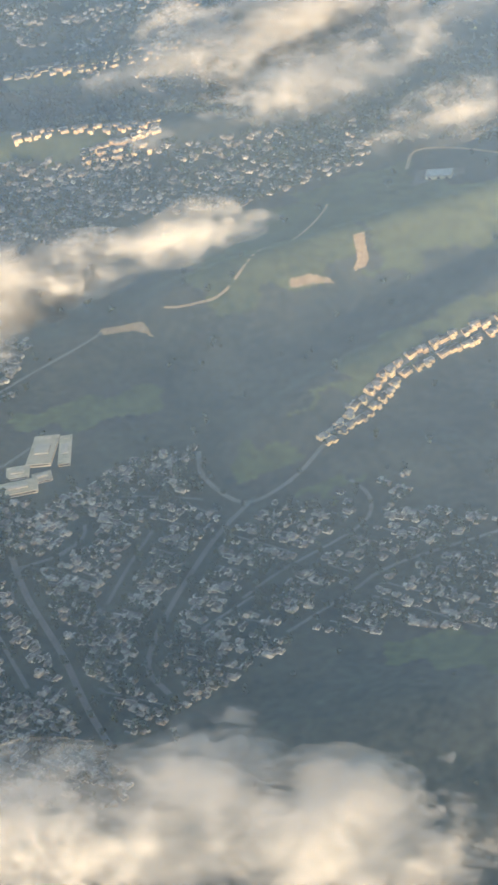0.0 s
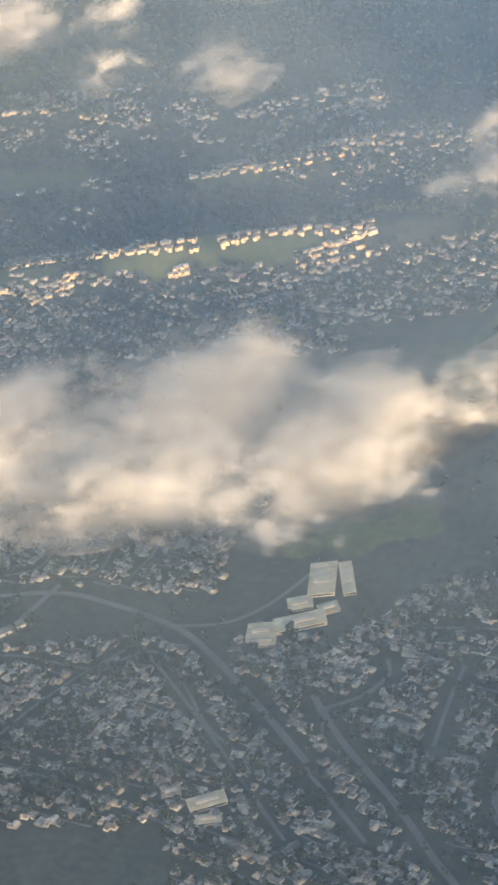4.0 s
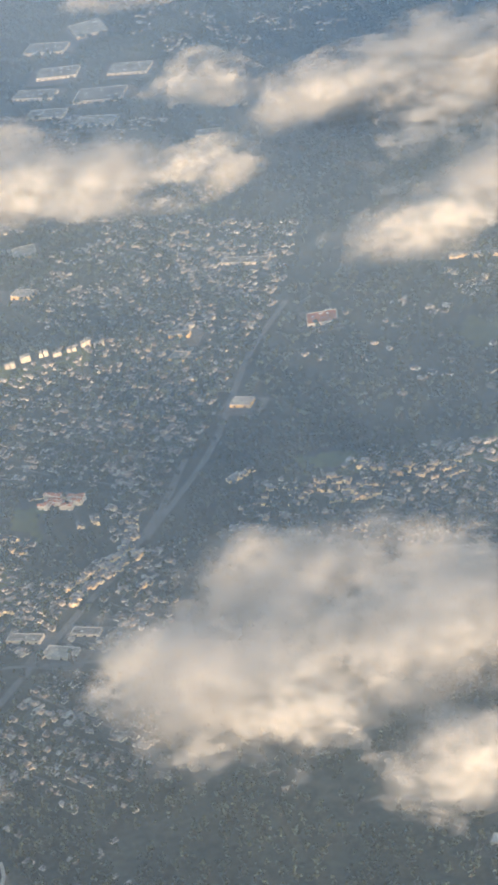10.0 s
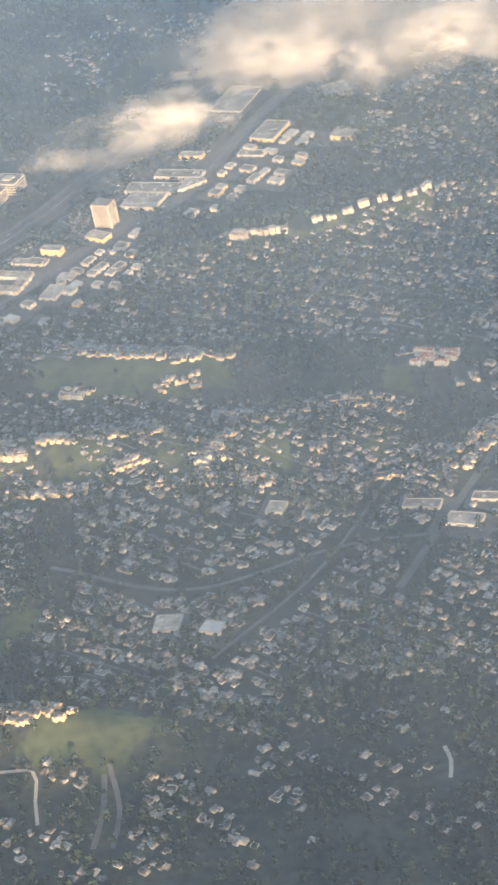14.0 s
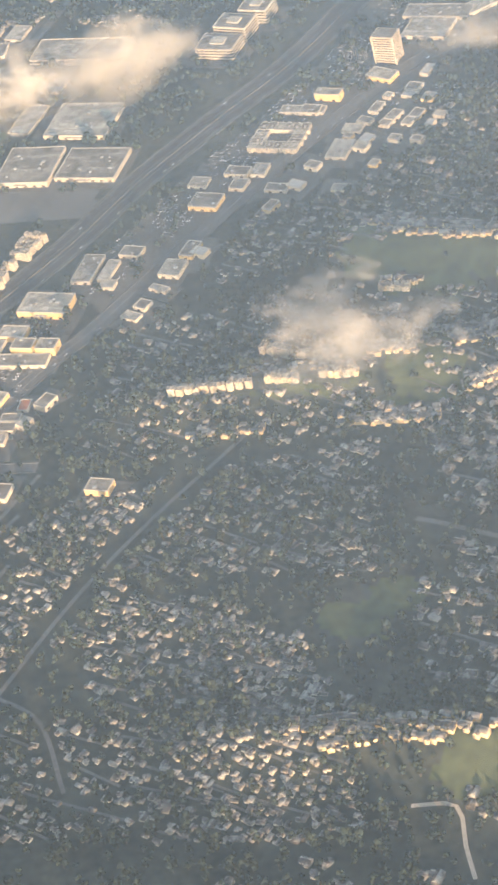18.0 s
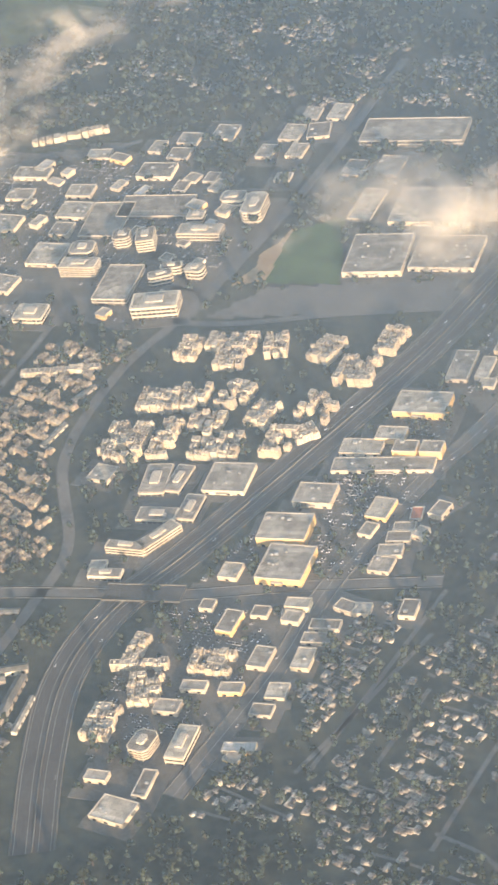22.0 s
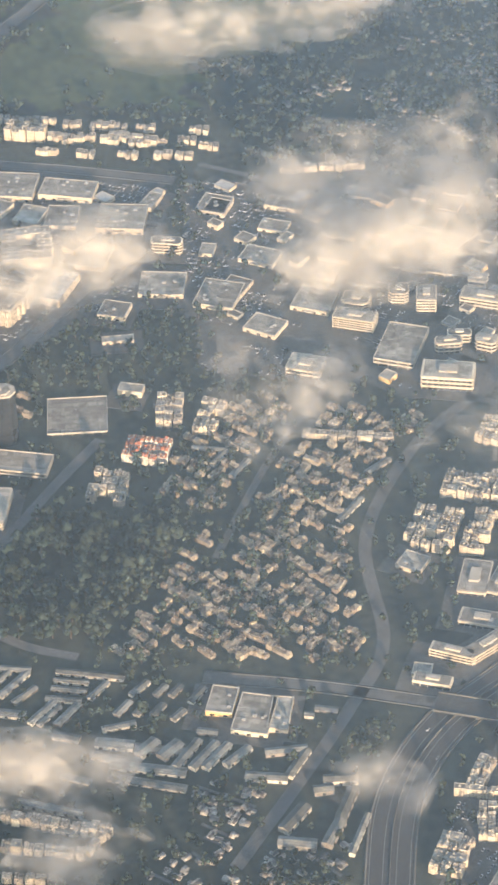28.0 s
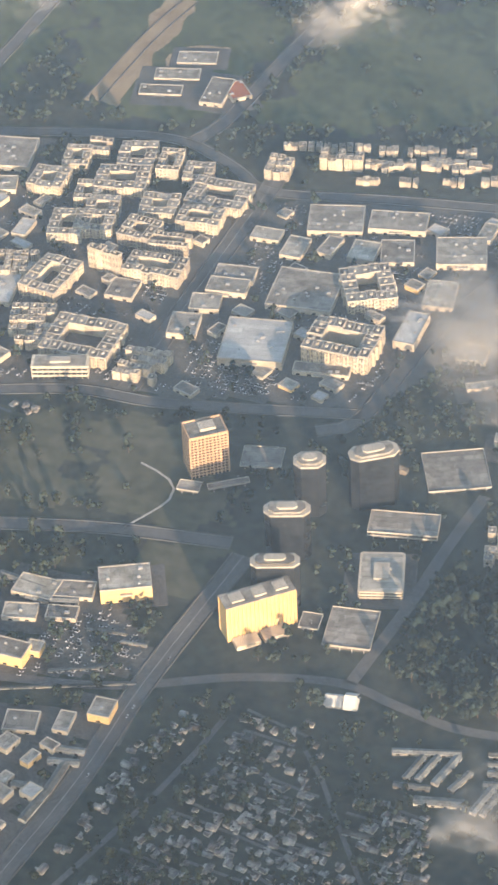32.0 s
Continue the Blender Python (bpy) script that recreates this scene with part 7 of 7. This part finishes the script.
# ---- cars ----
def car_mesh():
    bm = bmesh.new()
    prism(bm, [(-0.55, -0.2), (-0.5, -0.23), (0.5, -0.23), (0.56, -0.18), (0.56, 0.18), (0.5, 0.23), (-0.5, 0.23), (-0.55, 0.2)], 0.07, 0.22)
    return finish("car", bm, M["car"])


def cabin_mesh():
    bm = bmesh.new()
    lo = [(-0.4, -0.2), (0.25, -0.2), (0.25, 0.2), (-0.4, 0.2)]
    hi = [(-0.28, -0.16), (0.08, -0.16), (0.08, 0.16), (-0.28, 0.16)]
    a, b = [bm.verts.new((*p, 0.22)) for p in lo], [bm.verts.new((*p, 0.36)) for p in hi]
    bm.faces.new(b)
    for i in range(4):
        j = (i + 1) % 4
        bm.faces.new((a[i], a[j], b[j], b[i]))
    return finish("cabin", bm, M["pane"])


CAR, CABIN = car_mesh(), cabin_mesh()
cars = 0


def car(x, y, turn, lift, where):
    global cars
    if cars >= 290:
        return
    cars += 1
    ob = new("car", CAR)
    ob.matrix_world = pose(x, y, float(height(x, y)) + lift, 0, 0, turn) @ Matrix.Scale(0.55, 4)
    tagged(ob, f"small car {where}", "car", "cars")
    part("cabin", CABIN, None, ob, "dark glazed cabin")


rnd = random.Random(3)
for kind, lift, gap in (("freeway", 0.1, 11), ("boulevard", 0.07, 13)):
    for L, wide in lines.get(kind, ()):
        N = side_of(L)
        for k in range(2, len(L) - 2):
            if rnd.random() < 2.0 / gap and cars < 150:
                s = rnd.choice((-0.38, -0.24, 0.24, 0.38) if kind == "freeway" else (-0.3, 0.3)) * wide
                p, d = L[k] + N[k] * s, L[k + 1] - L[k - 1]
                car(p[0], p[1], math.degrees(math.atan2(d[1], d[0])) + (180 if s > 0 else 0), lift, f"driving on the {kind}")
for kind, pts in lots:
    if kind != "asphalt":
        continue
    P = np.array(pts)
    for x in np.arange(P[:, 0].min(), P[:, 0].max(), 1.7):
        for y in np.arange(P[:, 1].min(), P[:, 1].max(), 0.75):
            if in_poly(pts, np.array(x), np.array(y)) and rnd.random() < 0.35:
                car(x + rnd.uniform(-0.1, 0.1), y, rnd.choice((10, 190)), 0.035, "parked on asphalt")

body, cabin = arrays(CAR), arrays(CABIN)
rows = []
for kind, pts in lots:
    if kind != "asphalt":
        continue
    P = np.array(pts)
    for y in np.arange(P[:, 1].min(), P[:, 1].max(), 1.15):
        for x in np.arange(P[:, 0].min(), P[:, 0].max(), 0.34):
            i, j = int(x - X0), int(y - Y0)
            if rnd.random() < 0.42 * (0.5 + 0.5 * math.sin(x * 0.23 + y * 0.31)) and not taken[i, j] and in_poly(pts, np.array(x), np.array(y)):
                rows.append((x + rnd.uniform(-0.04, 0.04), y + rnd.uniform(-0.06, 0.06), float(height(x, y)) + 0.05, radians(rnd.choice((80, 260))), rnd.uniform(0.5, 0.6), 1.0))
if rows:
    mass("parked_cars", np.concatenate([body[0], cabin[0]]), np.concatenate([body[1], cabin[1] + len(body[0])]), rows, [M["car_many"], M["pane"]],
         np.repeat([0, 1], [len(body[1]), len(cabin[1])]), "rows of small cars parked on asphalt lots", "cars")
print("parked", len(rows))


# ---- haze and low cloud: thin part-transparent sheets ----
def mist(name, cover, one, amount, top, low):
    """A part-transparent sheet: noise and stored cover set the cloud, place alone sets the haze."""
    m = bpy.data.materials.new(name)
    m.use_nodes = True
    n, links = m.node_tree.nodes, m.node_tree.links
    n.remove(n["Principled BSDF"])
    diff, trans, clear = n.new("ShaderNodeBsdfDiffuse"), n.new("ShaderNodeBsdfTranslucent"), n.new("ShaderNodeBsdfTransparent")
    diff.inputs["Color"].default_value = trans.inputs["Color"].default_value = (*one, 1)
    both, body = n.new("ShaderNodeMixShader"), n.new("ShaderNodeMixShader")
    both.inputs[0].default_value = 0.5
    links.new(diff.outputs[0], both.inputs[1])
    links.new(trans.outputs[0], both.inputs[2])
    links.new(clear.outputs[0], body.inputs[1])
    links.new(both.outputs[0], body.inputs[2])
    if cover:
        geo, att = n.new("ShaderNodeNewGeometry"), n.new("ShaderNodeAttribute")
        att.attribute_name = "cover"
        big, small = n.new("ShaderNodeTexNoise"), n.new("ShaderNodeTexNoise")
        squash = n.new("ShaderNodeMapping")
        squash.inputs["Scale"].default_value = (1, 1, 1.3)
        links.new(geo.outputs["Position"], squash.inputs["Vector"])
        for tex, size, rough in ((big, 0.075, 0.55), (small, 0.24, 0.62)):
            tex.inputs["Scale"].default_value, tex.inputs["Detail"].default_value, tex.inputs["Roughness"].default_value = size, 5, rough
            tex.inputs["Distortion"].default_value = 0.4
            links.new(squash.outputs[0], tex.inputs["Vector"])
        mix = n.new("ShaderNodeMath")
        mix.operation = "MULTIPLY_ADD"
        mix.inputs[1].default_value = 0.75
        links.new(small.outputs["Fac"], mix.inputs[0])
        links.new(big.outputs["Fac"], mix.inputs[2])
        wisp, drawn, frayed = n.new("ShaderNodeTexNoise"), n.new("ShaderNodeMapping"), n.new("ShaderNodeMath")
        drawn.inputs["Rotation"].default_value, drawn.inputs["Scale"].default_value = (0, 0, radians(-48)), (0.35, 1.0, 1.2)
        links.new(geo.outputs["Position"], drawn.inputs["Vector"])
        links.new(drawn.outputs[0], wisp.inputs["Vector"])
        wisp.inputs["Scale"].default_value, wisp.inputs["Detail"].default_value, wisp.inputs["Roughness"].default_value = 0.55, 6, 0.68
        wisp.inputs["Distortion"].default_value = 1.1
        frayed.operation = "MULTIPLY_ADD"
        frayed.inputs[1].default_value = 0.5
        links.new(wisp.outputs["Fac"], frayed.inputs[0])
        links.new(mix.outputs[0], frayed.inputs[2])
        wide = n.new("ShaderNodeMath")
        wide.operation = "MULTIPLY_ADD"
        wide.inputs[1].default_value, wide.inputs[2].default_value = 2.6, -2.92
        links.new(frayed.outputs[0], wide.inputs[0])
        lump = n.new("ShaderNodeBump")
        lump.inputs["Strength"].default_value, lump.inputs["Distance"].default_value = 0.28, 6.0
        billow = n.new("ShaderNodeTexNoise")
        billow.inputs["Scale"].default_value, billow.inputs["Detail"].default_value = 0.10, 3.0
        links.new(squash.outputs[0], billow.inputs["Vector"])
        links.new(billow.outputs["Fac"], lump.inputs["Height"])
        links.new(lump.outputs["Normal"], diff.inputs["Normal"])
        links.new(lump.outputs["Normal"], trans.inputs["Normal"])
        tot = n.new("ShaderNodeMath")
        tot.operation = "ADD"
        links.new(wide.outputs[0], tot.inputs[0])
        links.new(att.outputs["Fac"], tot.inputs[1])
        rng_ = n.new("ShaderNodeMapRange")
        rng_.interpolation_type = "SMOOTHSTEP"
        rng_.inputs["From Min"].default_value, rng_.inputs["From Max"].default_value = low, top
        rng_.inputs["To Max"].default_value = amount
        links.new(tot.outputs[0], rng_.inputs["Value"])
        links.new(rng_.outputs["Result"], body.inputs[0])
    else:
        # Haze painted in: opacity climbs with y to mimic distance, thinner westward.
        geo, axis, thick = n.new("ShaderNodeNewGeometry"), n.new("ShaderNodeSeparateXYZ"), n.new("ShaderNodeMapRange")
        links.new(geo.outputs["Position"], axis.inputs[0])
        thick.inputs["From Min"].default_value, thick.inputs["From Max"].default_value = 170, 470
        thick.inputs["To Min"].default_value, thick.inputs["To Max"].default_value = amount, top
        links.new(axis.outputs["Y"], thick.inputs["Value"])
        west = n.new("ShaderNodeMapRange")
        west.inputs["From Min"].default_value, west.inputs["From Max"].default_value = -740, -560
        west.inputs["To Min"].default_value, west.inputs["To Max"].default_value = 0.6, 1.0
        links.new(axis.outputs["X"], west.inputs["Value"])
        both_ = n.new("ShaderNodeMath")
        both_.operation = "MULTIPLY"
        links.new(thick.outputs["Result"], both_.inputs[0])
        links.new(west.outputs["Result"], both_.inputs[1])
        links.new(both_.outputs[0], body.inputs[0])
    links.new(body.outputs[0], n["Material Output"].inputs["Surface"])
    return m


M["cloud"] = mist("cloud_droplets", True, (0.68, 0.68, 0.675), 0.265, 1.10, 0.17)
# Blue colour and opacity stand in for aerial haze above the ground.
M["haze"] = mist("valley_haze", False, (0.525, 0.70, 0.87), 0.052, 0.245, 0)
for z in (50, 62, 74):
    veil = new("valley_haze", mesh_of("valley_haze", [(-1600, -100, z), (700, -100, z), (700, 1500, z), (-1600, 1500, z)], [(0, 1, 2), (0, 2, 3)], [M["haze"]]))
    tagged(veil, "flat blue sheet standing in for aerial haze", "haze", kind="stuff")

CELL = 3.0
CX, CY = np.meshgrid(np.arange(-860, 220, CELL), np.arange(-200, 560, CELL), indexing="ij")
banks = {}


def cloud(x, y, long, deep, turn, dense):
    """Adds one patch of cloud to the cover of its bank."""
    c, s = math.cos(radians(turn)), math.sin(radians(turn))
    u, v = ((CX - x) * c + (CY - y) * s) / long, ((CY - y) * c - (CX - x) * s) / deep
    r = np.sqrt(u * u + v * v)
    key = int((x + 900) // 170)
    rise = np.clip(1.35 - 1.1 * r, 0, 1) * (0.45 + 0.55 * dense)
    banks[key] = np.maximum(banks.get(key, np.zeros(CX.shape)), rise)


cloud(-146, 136, 14, 13, 53, 1.0)
cloud(-131, 144, 16, 14, 53, 1.0)
cloud(-116, 145, 14, 13, 53, 0.9)
cloud(-100, 144, 11, 5, 53, 0.8)
cloud(-213, 248, 18, 7, 53, 0.8)
cloud(-199, 264, 13, 4, 53, 0.4)
cloud(-200, 320, 29, 12, 53, 0.3)
cloud(-175, 307, 15, 5, 53, 0.4)
cloud(-218, 335, 19, 5, 53, 0.3)
cloud(-354, 406, 52, 17, 48, 1.0)
cloud(-307, 393, 20, 13, 48, 0.9)
cloud(-365, 362, 23, 13, 48, 1.0)
cloud(-352, 367, 12, 8, 48, 0.9)
cloud(-331, 369, 8, 4, 48, 0.6)
cloud(-296, 345, 7, 5, 48, 0.6)
cloud(-321, 344, 9, 4, 48, 0.35)
cloud(-299, 225, 17, 20, 48, 1.0)
cloud(-276, 231, 18, 19, 48, 0.9)
cloud(-251, 239, 19, 22, 48, 1.0)
cloud(-290, 211, 13, 9, 48, 1.0)
cloud(-253, 218, 13, 8, 48, 1.0)
cloud(-248, 255, 9, 10, 48, 0.7)
cloud(-392, 405, 32, 17, 48, 1.0)
cloud(-413, 392, 17, 10, 48, 1.0)
cloud(-356, 364, 16, 16, 48, 1.0)
cloud(-370, 338, 10, 5, 48, 0.7)
cloud(-426, 353, 16, 4, 48, 0.8)
cloud(-446, 396, 10, 6, 48, 0.6)
cloud(-482, 446, 22, 9, 48, 0.8)
cloud(-326, 222, 24, 18, 48, 0.9)
cloud(-343, 209, 22, 18, 48, 1.0)
cloud(-312, 198, 12, 10, 48, 1.0)
cloud(-297, 212, 13, 16, 48, 1.0)
cloud(-358, 232, 12, 9, 48, 0.6)
cloud(-482, 357, 21, 8, 49, 0.8)
cloud(-481, 344, 24, 17, 50, 1.0)
cloud(-459, 347, 21, 15, 50, 1.0)
cloud(-442, 351, 15, 16, 50, 0.9)
cloud(-495, 304, 12, 4, 50, 0.6)
cloud(-372, 177, 4, 9, 50, 0.6)
cloud(-359, 161, 4, 6, 50, 0.7)
cloud(-495, 234, 8, 10, 54, 0.12)
cloud(-573, 273, 12, 10, 55, 0.42)
cloud(-548, 285, 9, 5, 55, 0.59)
cloud(-559, 279, 9, 4, 55, 0.34)
cloud(-641, 299, 17, 5, 48, 0.42)
cloud(-650, 290, 7, 5, 48, 0.26)
cloud(-635, 325, 6, 4, 48, 0.51)
cloud(-622, 242, 6, 4, 48, 0.26)
cloud(-642, 279, 15, 11, 27, 0.85)
cloud(-647, 267, 10, 7, 27, 0.68)
cloud(-646, 240, 8, 8, 27, 0.51)
cloud(-653, 246, 4, 5, 27, 0.42)
cloud(-677, 258, 12, 4, 27, 0.51)
cloud(-679, 247, 7, 5, 27, 0.59)
cloud(-686, 308, 12, 7, 27, 0.77)
cloud(-673, 320, 12, 4, 27, 0.51)
cloud(-635, 170, 5, 4, 27, 0.34)
cloud(-645, 178, 7, 4, 27, 0.21)
cloud(-614, 190, 3, 4, 27, 0.17)
cloud(-225, 244, 19, 11, 52, 0.9)
cloud(-222, 327, 31, 13, 52, 0.5)
cloud(-228, 235, 19, 18, 49, 0.9)
cloud(-250, 228, 22, 19, 49, 0.8)
cloud(-365, 414, 52, 22, 47, 1)
cloud(-361, 364, 26, 14, 47, 1)
cloud(-377, 338, 14, 8, 47, 0.6)
cloud(-301, 352, 6, 7, 47, 0.4)
cloud(-342, 235, 20, 13, 48, 0.8)
cloud(-358, 215, 15, 15, 48, 0.7)
cloud(-566, 268, 9, 9, 52, 0.47)
cloud(-683, 248, 15, 6, 27, 0.59)
cloud(-668, 167, 5, 4, 27, 0.34)
cloud(-676, 254, 12, 6, 27, 0.51)
cloud(-689, 251, 7, 12, 28, 0.77)
cloud(-728, 311, 10, 4, 28, 0.59)
cloud(-667, 186, 3, 4, 28, 0.26)
cloud(-767, 298, 6, 4, 28, 0.51)
# Unseen patches below the aircraft, added to shade the near ground.
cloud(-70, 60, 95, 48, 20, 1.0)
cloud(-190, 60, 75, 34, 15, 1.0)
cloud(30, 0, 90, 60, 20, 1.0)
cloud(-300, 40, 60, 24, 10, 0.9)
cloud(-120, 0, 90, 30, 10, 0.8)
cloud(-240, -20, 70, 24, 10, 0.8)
# Visible patches resume here.
cloud(-372, 444, 26, 9, 48, 0.8)
cloud(-359, 452, 22, 9, 48, 0.7)
cloud(-378, 422, 20, 8, 48, 0.6)
cloud(-472, 462, 12, 6, 48, 0.5)
cloud(-615, 345, 16, 5, 30, 0.42)
cloud(-629, 322, 9, 4, 30, 0.30)
cloud(-655, 337, 18, 5, 30, 0.34)
cloud(-497, 304, 16, 6, 50, 0.5)
cloud(-490, 309, 12, 5, 50, 0.4)
cloud(-439, 394, 9, 5, 50, 0.6)
cloud(-237, 332, 16, 6, 52, 0.4)
cloud(-220, 340, 14, 7, 52, 0.5)
cloud(-164, 139, 13, 9, 50, 0.9)
cloud(-150, 140, 13, 9, 50, 0.9)
cloud(-163, 134, 12, 9, 50, 1.0)
cloud(-404, 415, 14, 8, 48, 0.9)
cloud(-422, 384, 14, 7, 48, 0.7)
cloud(-690, 307, 12, 5, 28, 0.6)
cloud(-656, 283, 12, 6, 28, 0.6)
# More unseen cloud, placed up-sun so its shadow falls on the near suburbs.
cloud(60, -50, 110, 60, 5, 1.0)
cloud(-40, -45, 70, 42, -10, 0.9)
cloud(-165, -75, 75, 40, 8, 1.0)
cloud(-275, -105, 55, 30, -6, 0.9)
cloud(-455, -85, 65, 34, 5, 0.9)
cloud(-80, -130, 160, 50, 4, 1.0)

LAYERS = 10
# Each bank merges visible cloud with any unseen shading patches of its stretch.
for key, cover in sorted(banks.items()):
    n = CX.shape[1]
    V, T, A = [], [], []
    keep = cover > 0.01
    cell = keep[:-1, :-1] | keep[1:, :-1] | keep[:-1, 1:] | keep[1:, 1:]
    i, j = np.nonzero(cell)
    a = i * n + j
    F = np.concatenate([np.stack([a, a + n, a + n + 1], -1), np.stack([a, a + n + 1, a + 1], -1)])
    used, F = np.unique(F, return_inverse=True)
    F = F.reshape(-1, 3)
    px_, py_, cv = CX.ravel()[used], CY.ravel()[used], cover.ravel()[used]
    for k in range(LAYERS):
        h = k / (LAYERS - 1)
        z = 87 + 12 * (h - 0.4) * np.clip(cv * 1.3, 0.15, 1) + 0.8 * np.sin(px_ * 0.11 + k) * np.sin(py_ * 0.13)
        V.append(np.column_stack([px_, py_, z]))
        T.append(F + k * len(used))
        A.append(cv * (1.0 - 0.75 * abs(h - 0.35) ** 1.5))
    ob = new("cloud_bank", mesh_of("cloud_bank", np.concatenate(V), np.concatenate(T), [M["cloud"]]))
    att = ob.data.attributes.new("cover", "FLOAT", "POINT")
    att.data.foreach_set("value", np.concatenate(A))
    tagged(ob, "ragged low cream-lit cloud: banks over the town, unseen patches added for shade", "cloud", "cloud banks", "stuff")
